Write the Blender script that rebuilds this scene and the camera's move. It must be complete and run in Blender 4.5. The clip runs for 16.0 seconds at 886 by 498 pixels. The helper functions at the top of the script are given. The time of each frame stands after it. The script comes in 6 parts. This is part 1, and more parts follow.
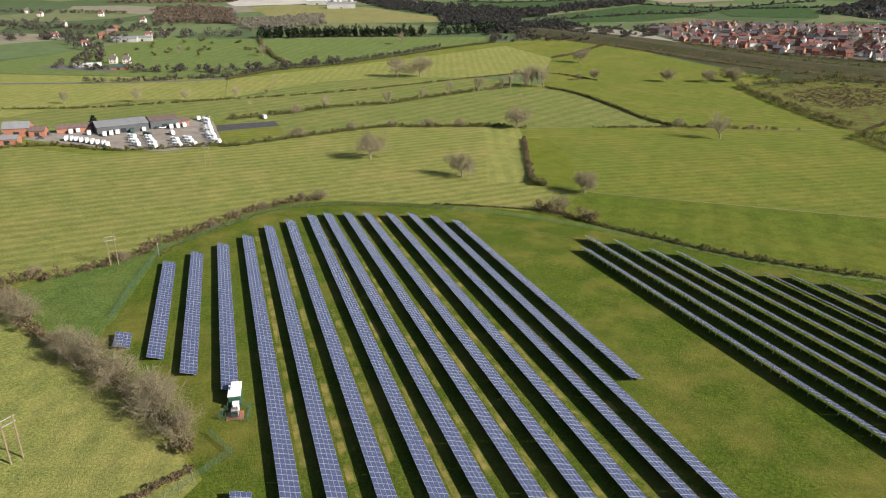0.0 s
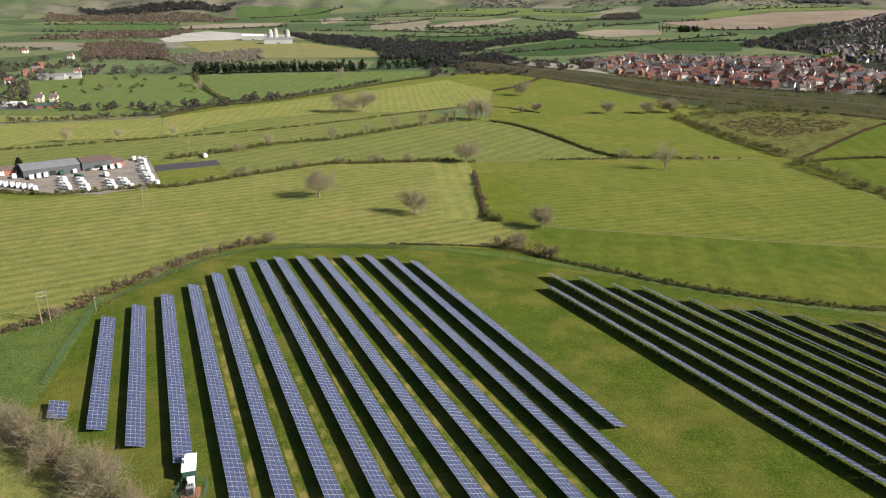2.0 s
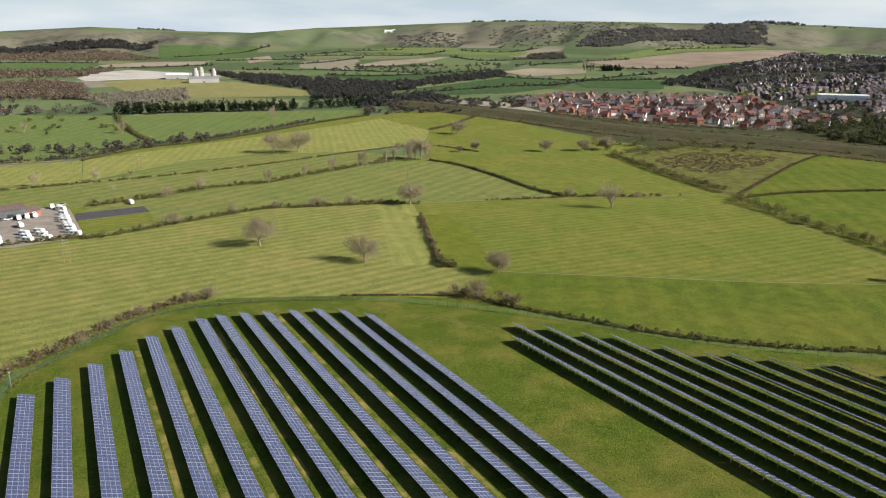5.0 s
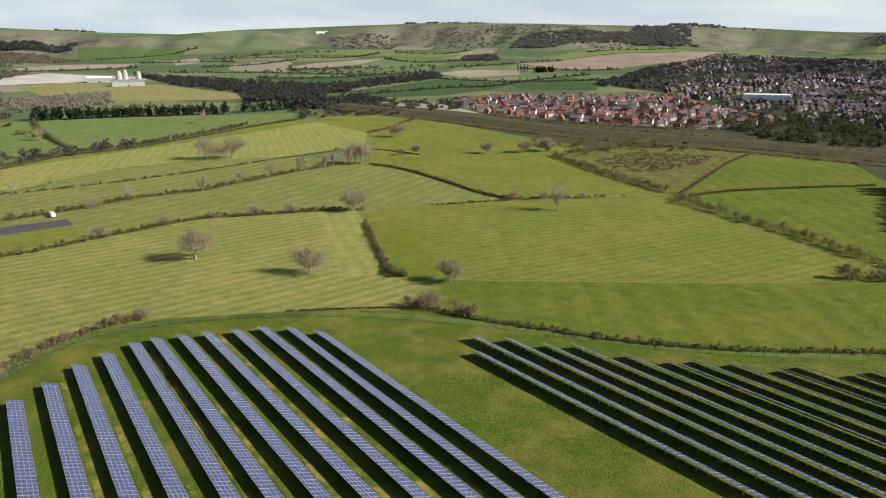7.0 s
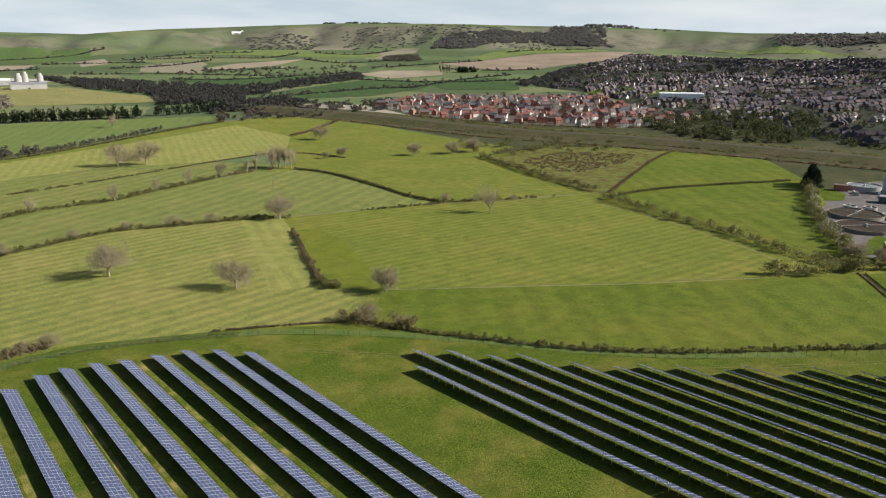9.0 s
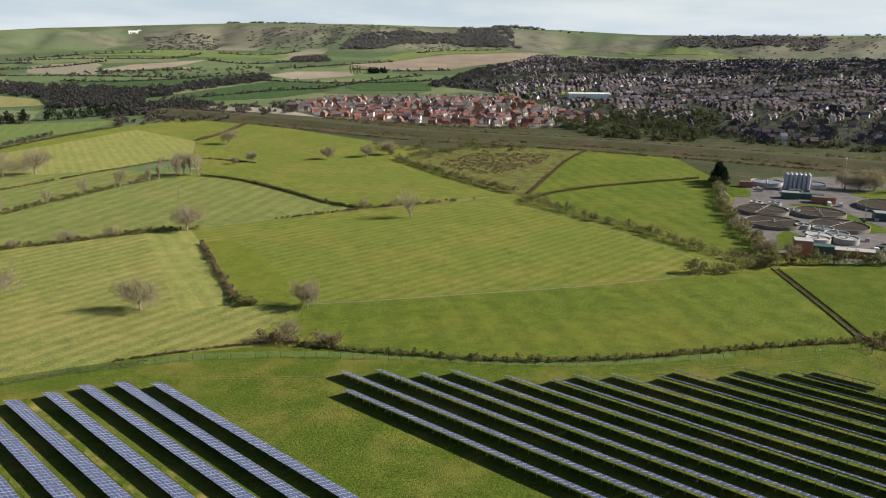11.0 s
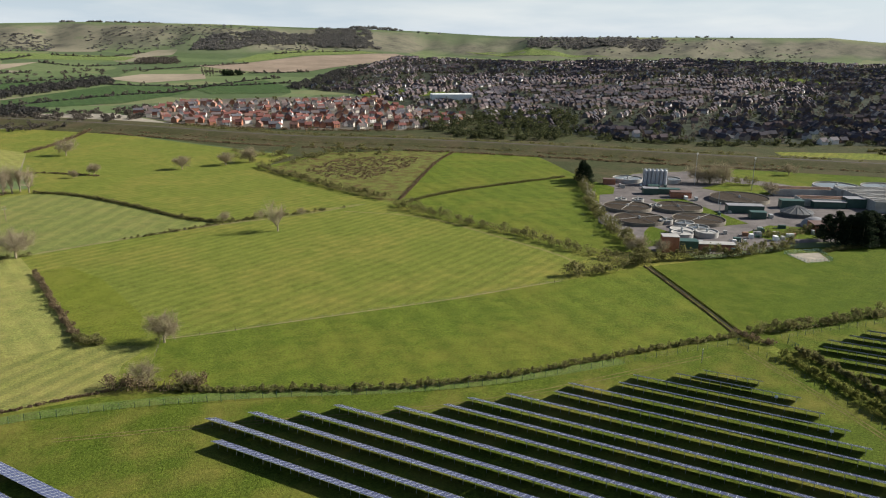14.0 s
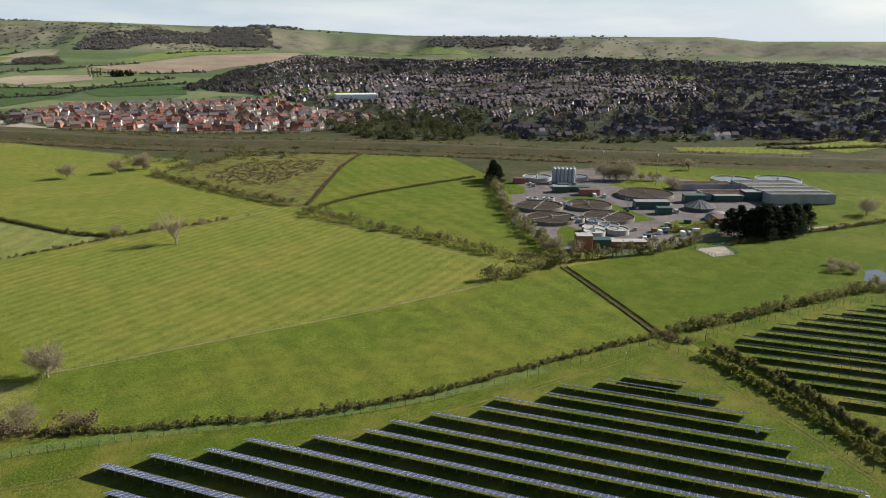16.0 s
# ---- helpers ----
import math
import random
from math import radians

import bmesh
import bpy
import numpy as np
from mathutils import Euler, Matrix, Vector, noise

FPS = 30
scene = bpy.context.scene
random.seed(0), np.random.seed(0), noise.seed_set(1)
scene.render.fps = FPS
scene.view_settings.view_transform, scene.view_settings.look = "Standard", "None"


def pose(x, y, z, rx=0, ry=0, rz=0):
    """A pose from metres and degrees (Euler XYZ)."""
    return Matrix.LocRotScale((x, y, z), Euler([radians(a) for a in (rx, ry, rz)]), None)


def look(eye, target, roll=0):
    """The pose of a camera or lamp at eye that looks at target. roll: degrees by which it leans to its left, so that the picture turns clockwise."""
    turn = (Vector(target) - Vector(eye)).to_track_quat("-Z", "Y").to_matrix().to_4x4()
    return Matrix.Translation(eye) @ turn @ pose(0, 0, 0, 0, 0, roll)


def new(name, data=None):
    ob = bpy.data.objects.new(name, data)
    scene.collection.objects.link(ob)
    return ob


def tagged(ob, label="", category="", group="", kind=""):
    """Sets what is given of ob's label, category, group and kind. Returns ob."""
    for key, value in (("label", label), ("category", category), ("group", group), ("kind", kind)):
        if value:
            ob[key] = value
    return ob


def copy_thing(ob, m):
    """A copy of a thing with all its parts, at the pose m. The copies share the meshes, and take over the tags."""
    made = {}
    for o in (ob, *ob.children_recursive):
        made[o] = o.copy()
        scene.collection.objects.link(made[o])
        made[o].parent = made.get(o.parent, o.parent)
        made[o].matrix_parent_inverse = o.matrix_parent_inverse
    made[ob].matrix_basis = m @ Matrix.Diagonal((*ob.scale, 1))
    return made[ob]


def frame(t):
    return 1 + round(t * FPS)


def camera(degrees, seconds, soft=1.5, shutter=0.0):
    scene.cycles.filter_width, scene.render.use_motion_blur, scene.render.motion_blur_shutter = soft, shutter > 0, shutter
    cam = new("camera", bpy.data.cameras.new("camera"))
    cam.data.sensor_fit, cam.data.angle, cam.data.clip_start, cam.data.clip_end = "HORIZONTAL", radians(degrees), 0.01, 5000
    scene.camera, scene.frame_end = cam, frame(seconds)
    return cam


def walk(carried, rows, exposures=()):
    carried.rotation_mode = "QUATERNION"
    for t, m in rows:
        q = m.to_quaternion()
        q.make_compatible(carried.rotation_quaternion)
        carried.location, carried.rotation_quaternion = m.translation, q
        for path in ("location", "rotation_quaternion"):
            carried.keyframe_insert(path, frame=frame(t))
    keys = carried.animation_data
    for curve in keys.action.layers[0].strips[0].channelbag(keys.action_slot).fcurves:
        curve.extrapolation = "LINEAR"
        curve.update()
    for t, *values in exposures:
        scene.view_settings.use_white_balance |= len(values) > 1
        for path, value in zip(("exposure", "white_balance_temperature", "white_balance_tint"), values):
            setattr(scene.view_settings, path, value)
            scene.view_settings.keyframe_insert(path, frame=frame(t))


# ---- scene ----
cam = camera(64.42, 16.0, soft=1.1)
PATH = [
    (0.0, pose(0.00, -0.02, 94.95, 68.347, 0, 0.115) @ pose(0, 0, 0, 0, 0, -0.081)),
    (0.5, pose(-1.63, 2.59, 94.87, 68.964, 0, -1.309) @ pose(0, 0, 0, 0, 0, -0.058)),
    (1.0, pose(-3.22, 5.25, 94.83, 69.594, 0, -2.721) @ pose(0, 0, 0, 0, 0, -0.065)),
    (1.5, pose(-4.79, 7.93, 94.85, 70.247, 0, -3.909) @ pose(0, 0, 0, 0, 0, -0.084)),
    (2.0, pose(-6.13, 10.65, 94.90, 70.894, 0, -4.935) @ pose(0, 0, 0, 0, 0, -0.098)),
    (2.5, pose(-7.42, 13.37, 94.98, 71.530, 0, -5.957) @ pose(0, 0, 0, 0, 0, -0.065)),
    (3.0, pose(-8.77, 16.25, 95.14, 72.139, 0, -6.977) @ pose(0, 0, 0, 0, 0, -0.035)),
    (3.5, pose(-9.99, 19.11, 95.24, 72.794, 0, -7.929) @ pose(0, 0, 0, 0, 0, 0.009)),
    (4.0, pose(-11.36, 21.81, 95.29, 73.488, 0, -8.855) @ pose(0, 0, 0, 0, 0, 0.062)),
    (6.5, pose(-15.71, 37.54, 94.68, 73.955, 0, -14.471) @ pose(0, 0, 0, 0, 0, 0.081)),
    (7.0, pose(-16.23, 40.47, 94.68, 73.956, 0, -16.070) @ pose(0, 0, 0, 0, 0, 0.084)),
    (7.5, pose(-16.54, 43.42, 94.69, 73.973, 0, -17.636) @ pose(0, 0, 0, 0, 0, 0.103)),
    (8.0, pose(-16.70, 46.49, 94.67, 73.975, 0, -19.184) @ pose(0, 0, 0, 0, 0, 0.100)),
    (8.5, pose(-16.66, 49.51, 94.65, 73.978, 0, -20.765) @ pose(0, 0, 0, 0, 0, 0.073)),
    (9.0, pose(-16.46, 52.35, 94.72, 73.990, 0, -22.336) @ pose(0, 0, 0, 0, 0, 0.076)),
    (11.5, pose(-13.72, 67.74, 94.92, 74.070, 0, -31.414) @ pose(0, 0, 0, 0, 0, 0.252)),
    (12.0, pose(-12.77, 70.54, 95.02, 74.087, 0, -33.302) @ pose(0, 0, 0, 0, 0, 0.265)),
    (12.5, pose(-11.57, 73.30, 95.11, 74.114, 0, -35.125) @ pose(0, 0, 0, 0, 0, 0.253)),
    (13.0, pose(-10.27, 75.93, 95.18, 74.136, 0, -36.921) @ pose(0, 0, 0, 0, 0, 0.238)),
    (13.5, pose(-8.82, 78.57, 95.17, 74.164, 0, -38.737) @ pose(0, 0, 0, 0, 0, 0.221)),
    (14.0, pose(-7.22, 81.30, 95.17, 74.163, 0, -40.576) @ pose(0, 0, 0, 0, 0, 0.214)),
    (14.5, pose(-5.61, 83.98, 95.21, 74.162, 0, -42.468) @ pose(0, 0, 0, 0, 0, 0.201)),
    (15.0, pose(-3.95, 86.55, 95.33, 74.163, 0, -44.378) @ pose(0, 0, 0, 0, 0, 0.204)),
    (15.5, pose(-2.15, 89.00, 95.42, 74.154, 0, -46.280) @ pose(0, 0, 0, 0, 0, 0.186)),
    (16.0, pose(-0.32, 91.36, 95.44, 74.108, 0, -48.173) @ pose(0, 0, 0, 0, 0, 0.140)),
]
walk(cam, PATH)

# ---- daylight ----
SUN_AZ, SUN_EL = radians(-25.0), radians(29.5)     # angle from +x towards +y, and height
world = bpy.data.worlds.new("sky")
scene.world = world
world.use_nodes = True
wn = world.node_tree
sky = wn.nodes.new("ShaderNodeTexSky")
sky.sky_type, sky.sun_disc = "NISHITA", False
sky.sun_elevation, sky.sun_rotation = SUN_EL, math.pi / 2 - SUN_AZ
sky.air_density, sky.dust_density, sky.ozone_density = 1.0, 1.0, 1.0
# pale spring haze low in the sky, all the way round, with thin high cloud
coord = wn.nodes.new("ShaderNodeTexCoord")
height = wn.nodes.new("ShaderNodeSeparateXYZ")
wn.links.new(coord.outputs["Generated"], height.inputs[0])
veil = wn.nodes.new("ShaderNodeValToRGB")
veil.color_ramp.elements[0].position, veil.color_ramp.elements[0].color = 0.0, (0.8, 0.8, 0.8, 1)
veil.color_ramp.elements[1].position, veil.color_ramp.elements[1].color = 0.22, (0.0, 0.0, 0.0, 1)
wn.links.new(height.outputs[2], veil.inputs["Fac"])
wisp = wn.nodes.new("ShaderNodeTexNoise")
wisp.inputs["Scale"].default_value, wisp.inputs["Detail"].default_value = 5.0, 5.0
stretch = wn.nodes.new("ShaderNodeMapping")
stretch.inputs["Scale"].default_value = (1, 1, 6)
wn.links.new(coord.outputs["Generated"], stretch.inputs["Vector"])
wn.links.new(stretch.outputs[0], wisp.inputs["Vector"])
cloud = wn.nodes.new("ShaderNodeValToRGB")
cloud.color_ramp.elements[0].position, cloud.color_ramp.elements[0].color = 0.4, (7.7, 9.2, 11.0, 1)
cloud.color_ramp.elements[1].position, cloud.color_ramp.elements[1].color = 0.7, (10.8, 11.6, 12.5, 1)
wn.links.new(wisp.outputs[0], cloud.inputs["Fac"])
haze = wn.nodes.new("ShaderNodeMix")
haze.data_type = "RGBA"
wn.links.new(veil.outputs[0], haze.inputs[0])
wn.links.new(sky.outputs[0], haze.inputs[6])
wn.links.new(cloud.outputs[0], haze.inputs[7])
wn.links.new(haze.outputs[2], wn.nodes["Background"].inputs[0])
wn.nodes["Background"].inputs[1].default_value = 0.05
sun = new("sun", bpy.data.lights.new("sun", "SUN"))
sun.data.energy, sun.data.angle, sun.data.color = 5.0, radians(0.53), (1.0, 0.95, 0.86)
sun.matrix_world = look((math.cos(SUN_AZ) * 500, math.sin(SUN_AZ) * 500, 500 * math.tan(SUN_EL)), (0, 0, 0))
scene.view_settings.exposure = 0.82

# ---- terrain ----
CREST_AZ = (-180, -60, -40, -24, -20, -15, -9, -4, 1, 6, 14, 21, 32, 38, 44, 48, 58, 67, 70, 80, 110, 180)
CREST_UP = (0, 4, 7, 11, 18, 24, 19, 17, 26, 31, 37, 35, 32, 29, 21, 19, 19, 19, 12, 11, 6, 0)


def soft(v, k):
    """Smooth max(v, 0)."""
    return np.where(v > 30 * k, v, k * np.log1p(np.exp(np.minimum(v / k, 30))))


def ground(x, y):
    """Height of the land: a gentle fall from the near left, a valley floor, then a rise to the downs."""
    x, y = np.asarray(x, float), np.asarray(y, float)
    near = 6.3 - 0.015 * x - 0.0197 * y
    r = np.hypot(x, y)
    base = -5.0 + soft(near + 5.0, 1.5)
    base = np.minimum(base, 16.0)
    az = np.degrees(np.arctan2(x, y))
    front = 2720 + 110 * np.sin(az * 0.21) + 30 * np.sin(az * 0.5)
    s = np.clip((r - front) / 620, 0, 1)
    s = s * s * (3 - 2 * s)
    ramp = 0.0325 * soft(np.minimum(r, 2720) - 900, 60)
    ramp = ramp + 0.036 * soft(np.minimum(r, 2720) - 1900, 60) * np.interp(az, (-12, 2, 34, 46), (0, 1, 1, 0))
    top = 95 + 2.75 * np.interp(az, CREST_AZ, CREST_UP)
    arc = np.radians(az) * 3000 + 40 * np.sin(r / 190)
    spurs = 17 * np.abs(np.sin(arc / 118 + 1.1 * np.sin(arc / 410))) + 8.0 * np.abs(np.sin(arc / 47 + 0.8 * np.sin(arc / 173))) - 14
    gully = (spurs + 4 * np.sin(x / 83 + y / 240) * np.sin(y / 150 - x / 310)) * np.sin(np.pi * s)
    return base + ramp + (top - base - ramp) * s + gully


def gz(x, y):
    return float(ground(x, y))


# ---- materials ----
def material(name, rough=0.9, metal=0.0):
    m = bpy.data.materials.new(name)
    m.use_nodes = True
    b = m.node_tree.nodes["Principled BSDF"]
    b.inputs["Roughness"].default_value, b.inputs["Metallic"].default_value = rough, metal
    return m, m.node_tree.nodes, m.node_tree.links, b


def noise_node(nodes, links, scale, detail=4.0, rough=0.6, coord=None):
    n = nodes.new("ShaderNodeTexNoise")
    n.inputs["Scale"].default_value, n.inputs["Detail"].default_value, n.inputs["Roughness"].default_value = scale, detail, rough
    if coord is not None:
        links.new(coord, n.inputs["Vector"])
    return n


def ramp_node(nodes, links, src, stops):
    r = nodes.new("ShaderNodeValToRGB")
    while len(r.color_ramp.elements) < len(stops):
        r.color_ramp.elements.new(0.5)
    for e, (p, c) in zip(r.color_ramp.elements, stops):
        e.position, e.color = p, (*c, 1)
    links.new(src, r.inputs["Fac"])
    return r


def mix_node(nodes, links, fac, a, b, kind="MIX"):
    n = nodes.new("ShaderNodeMix")
    n.data_type, n.blend_type = "RGBA", kind
    for sock, v in ((n.inputs[0], fac), (n.inputs[6], a), (n.inputs[7], b)):
        if isinstance(v, (int, float)):
            sock.default_value = v
        elif isinstance(v, tuple):
            sock.default_value = (*v, 1)
        else:
            links.new(v, sock)
    return n.outputs[2]


def bump_node(nodes, links, height, strength, distance, bsdf):
    n = nodes.new("ShaderNodeBump")
    n.inputs["Strength"].default_value, n.inputs["Distance"].default_value = strength, distance
    links.new(height, n.inputs["Height"])
    links.new(n.outputs[0], bsdf.inputs["Normal"])


def scaled(c, k):
    return tuple(v * k for v in c)


def grass(name, base, dry=(0.22, 0.19, 0.06), dryness=0.35, stripe=0.0, angle=0.0, width=9.0, patch=0.02):
    """Pasture: tufts, broad patches of drier sward, and mowing or harrowing stripes."""
    m, n, l, b = material(name, 0.95)
    geo = n.new("ShaderNodeNewGeometry").outputs["Position"]
    big = noise_node(n, l, patch, 5, 0.6, geo)
    mid = noise_node(n, l, 0.16, 4, 0.65, geo)
    fine = noise_node(n, l, 1.7, 6, 0.8, geo)
    col = ramp_node(n, l, fine.outputs[0], [(0.35, scaled(base, 0.48)), (0.5, base), (0.65, scaled(base, 1.55))]).outputs[0]
    patchy = ramp_node(n, l, big.outputs[0], [(0.45, (0, 0, 0)), (0.68, (dryness,) * 3)]).outputs[0]
    col = mix_node(n, l, patchy, col, dry)
    tuft = ramp_node(n, l, mid.outputs[0], [(0.32, (0.72, 0.79, 0.68)), (0.62, (1.10, 1.06, 1.0))]).outputs[0]
    col = mix_node(n, l, 0.75, col, tuft, "MULTIPLY")
    if stripe > 0:
        turn = n.new("ShaderNodeMapping")
        turn.inputs["Rotation"].default_value = (0, 0, radians(angle))
        l.new(geo, turn.inputs["Vector"])
        w = n.new("ShaderNodeTexWave")
        w.wave_type, w.bands_direction = "BANDS", "X"
        w.inputs["Scale"].default_value = 0.314 / width
        w.inputs["Distortion"].default_value, w.inputs["Detail"].default_value = 0.9, 3.0
        w.inputs["Detail Scale"].default_value = 0.5
        l.new(turn.outputs[0], w.inputs["Vector"])
        band = ramp_node(n, l, w.outputs[0], [(0.3, (1 - stripe,) * 3), (0.7, (1 + stripe * 0.5, 1 + stripe * 0.42, 1.0))]).outputs[0]
        col = mix_node(n, l, 1.0, col, band, "MULTIPLY")
    l.new(col, b.inputs["Base Color"])
    b.inputs["Specular IOR Level"].default_value = 0.05
    bump_node(n, l, fine.outputs[0], 0.9, 0.4, b)
    return m


def rough_paint(name, c, var=0.25, scale=0.6, rough=0.85, metal=0.0, bump=0.0):
    m, n, l, b = material(name, rough, metal)
    geo = n.new("ShaderNodeNewGeometry").outputs["Position"]
    a = noise_node(n, l, scale, 5, 0.65, geo)
    f = noise_node(n, l, scale * 9, 3, 0.6, geo)
    col = ramp_node(n, l, a.outputs[0], [(0.3, scaled(c, 1 - var)), (0.7, scaled(c, 1 + var))]).outputs[0]
    col = mix_node(n, l, 0.3, col, ramp_node(n, l, f.outputs[0], [(0.3, (0.6,) * 3), (0.7, (1.2,) * 3)]).outputs[0], "MULTIPLY")
    l.new(col, b.inputs["Base Color"])
    if rough > 0.8:
        b.inputs["Specular IOR Level"].default_value = 0.08
    if bump:
        bump_node(n, l, f.outputs[0], bump, 0.1, b)
    return m


def islands(name, stops, rough=0.9, thin=0.0):
    """A colour of its own for every separate piece in a mesh, with a little grain; thin leaves and twigs let some light through."""
    m, n, l, b = material(name, rough)
    g = n.new("ShaderNodeNewGeometry")
    col = ramp_node(n, l, g.outputs["Random Per Island"], stops).outputs[0]
    f = noise_node(n, l, 0.8, 4, 0.6, g.outputs["Position"])
    col = mix_node(n, l, 0.5, col, ramp_node(n, l, f.outputs[0], [(0.3, (0.6,) * 3), (0.7, (1.25,) * 3)]).outputs[0], "MULTIPLY")
    l.new(col, b.inputs["Base Color"])
    b.inputs["Specular IOR Level"].default_value = 0.1
    if thin:
        tr, mx = n.new("ShaderNodeBsdfTranslucent"), n.new("ShaderNodeMixShader")
        mx.inputs[0].default_value = thin
        l.new(col, tr.inputs["Color"])
        l.new(b.outputs[0], mx.inputs[1])
        l.new(tr.outputs[0], mx.inputs[2])
        l.new(mx.outputs[0], n["Material Output"].inputs["Surface"])
    return m


GREEN = (0.105, 0.140, 0.022)
M_SOLAR_GRASS = grass("meadow_grass", (0.078, 0.106, 0.015), (0.20, 0.165, 0.045), 0.6, patch=0.05)
M_FIELD_STRIPED = grass("striped_pasture", (0.185, 0.196, 0.060), (0.27, 0.232, 0.09), 0.55, 0.14, 62, 7)
M_FIELD_PALE = grass("pale_pasture", (0.21, 0.22, 0.068), (0.28, 0.24, 0.09), 0.5, 0.07, 0, 8)
M_FIELD_MID = grass("mown_pasture", (0.134, 0.156, 0.032), (0.235, 0.195, 0.055), 0.45, 0.11, 75, 6)
M_FIELD_DARK = grass("dark_pasture", (0.094, 0.124, 0.019), (0.17, 0.155, 0.032), 0.5, 0.06, 20, 14)
M_FIELD_BRIGHT = grass("bright_pasture", (0.072, 0.102, 0.012), (0.14, 0.14, 0.028), 0.4)
M_FIELD_FAR = grass("far_pasture", (0.155, 0.175, 0.056), (0.23, 0.20, 0.08), 0.4, 0.10, 40, 12)
M_FIELD_FARGREEN = grass("far_green_pasture", (0.122, 0.160, 0.054), (0.17, 0.18, 0.06), 0.3, 0.06, 10, 14)
M_ROUGH = grass("rough_moor_grass", (0.125, 0.135, 0.038), (0.085, 0.052, 0.026), 1.0, patch=0.14)
M_VERGE = grass("long_verge_grass", (0.092, 0.132, 0.034), (0.15, 0.155, 0.045), 0.4, patch=0.1)


def land_material():
    """Distant patchwork of hedged fields, woods on the downs and pale ploughland."""
    m, n, l, b = material("farmland", 0.95)
    g = n.new("ShaderNodeNewGeometry")
    geo = g.outputs["Position"]
    warp = noise_node(n, l, 0.004, 2, 0.5, geo)
    vec = n.new("ShaderNodeVectorMath")
    vec.operation = "MULTIPLY_ADD"
    vec.inputs[1].default_value = (90, 90, 0)
    l.new(warp.outputs["Color"], vec.inputs[0])
    l.new(geo, vec.inputs[2])
    flat = n.new("ShaderNodeVectorMath")
    flat.operation = "MULTIPLY"
    flat.inputs[1].default_value = (1, 1, 0)
    l.new(vec.outputs[0], flat.inputs[0])
    v = n.new("ShaderNodeTexVoronoi")
    v.inputs["Scale"].default_value, v.inputs["Randomness"].default_value = 0.0052, 0.85
    l.new(flat.outputs[0], v.inputs["Vector"])
    sep = n.new("ShaderNodeSeparateColor")
    l.new(v.outputs["Color"], sep.inputs[0])
    fields = ramp_node(n, l, sep.outputs[0], [(0.0, (0.075, 0.105, 0.044)), (0.25, (0.105, 0.14, 0.058)), (0.45, (0.145, 0.16, 0.075)),
                                             (0.62, (0.08, 0.108, 0.05)), (0.8, (0.12, 0.15, 0.065)), (0.95, (0.22, 0.195, 0.14))])
    fields.color_ramp.interpolation = "CONSTANT"
    fine = noise_node(n, l, 0.05, 5, 0.7, geo)
    col = mix_node(n, l, 0.6, fields.outputs[0], ramp_node(n, l, fine.outputs[0], [(0.3, (0.65,) * 3), (0.7, (1.25,) * 3)]).outputs[0], "MULTIPLY")
    # scrub and bare chalk grass on the steep scarp
    nz = n.new("ShaderNodeSeparateXYZ")
    l.new(g.outputs["Normal"], nz.inputs[0])
    steep = ramp_node(n, l, nz.outputs[2], [(0.978, (1, 1, 1)), (0.994, (0, 0, 0))])
    scrub = noise_node(n, l, 0.009, 7, 0.72, geo)
    down = ramp_node(n, l, scrub.outputs[0], [(0.36, (0.070, 0.066, 0.052)), (0.47, (0.125, 0.120, 0.085)), (0.56, (0.165, 0.152, 0.108)), (0.68, (0.115, 0.135, 0.075))]).outputs[0]
    broad = noise_node(n, l, 0.0016, 3, 0.5, geo)
    down = mix_node(n, l, ramp_node(n, l, broad.outputs[0], [(0.46, (0, 0, 0)), (0.60, (0.75, 0.75, 0.75))]).outputs[0], down, (0.098, 0.130, 0.062))
    col = mix_node(n, l, steep.outputs[0], col, down)
    l.new(col, b.inputs["Base Color"])
    b.inputs["Specular IOR Level"].default_value = 0.1
    return m


M_LAND = land_material()
M_HEDGE = islands("hedge_twigs", [(0.0, (0.10, 0.09, 0.042)), (0.35, (0.155, 0.14, 0.058)), (0.7, (0.155, 0.165, 0.052)), (1.0, (0.26, 0.225, 0.115))], thin=0.45)
M_HEDGE_BROWN = islands("bare_hedge_twigs", [(0.0, (0.10, 0.074, 0.042)), (0.5, (0.18, 0.135, 0.08)), (1.0, (0.28, 0.21, 0.13))], thin=0.4)
M_HEDGE_GREEN = islands("green_hedge_leaves", [(0.0, (0.09, 0.10, 0.025)), (0.5, (0.17, 0.185, 0.045)), (1.0, (0.27, 0.26, 0.07))], thin=0.4)
M_BLOSSOM = islands("blackthorn_blossom", [(0.0, (0.10, 0.09, 0.05)), (0.5, (0.3, 0.28, 0.22)), (1.0, (0.6, 0.58, 0.52))], thin=0.4)
M_TWIG = islands("bare_twigs", [(0.0, (0.20, 0.165, 0.10)), (0.5, (0.29, 0.245, 0.155)), (1.0, (0.40, 0.345, 0.23))], thin=0.45)
M_BARK = rough_paint("bark", (0.30, 0.25, 0.18), 0.3, 1.5, 0.95, bump=0.5)
M_CONIFER = islands("conifer_needles", [(0.0, (0.010, 0.018, 0.010)), (0.6, (0.022, 0.034, 0.018)), (1.0, (0.04, 0.05, 0.025))], thin=0.4)
M_WOOD = islands("winter_wood", [(0.0, (0.060, 0.054, 0.046)), (0.5, (0.10, 0.088, 0.074)), (1.0, (0.165, 0.142, 0.115))], thin=0.4)
M_WOOD_BROWN = islands("brown_plantation", [(0.0, (0.11, 0.082, 0.06)), (0.5, (0.17, 0.13, 0.095)), (1.0, (0.24, 0.19, 0.145))], thin=0.35)
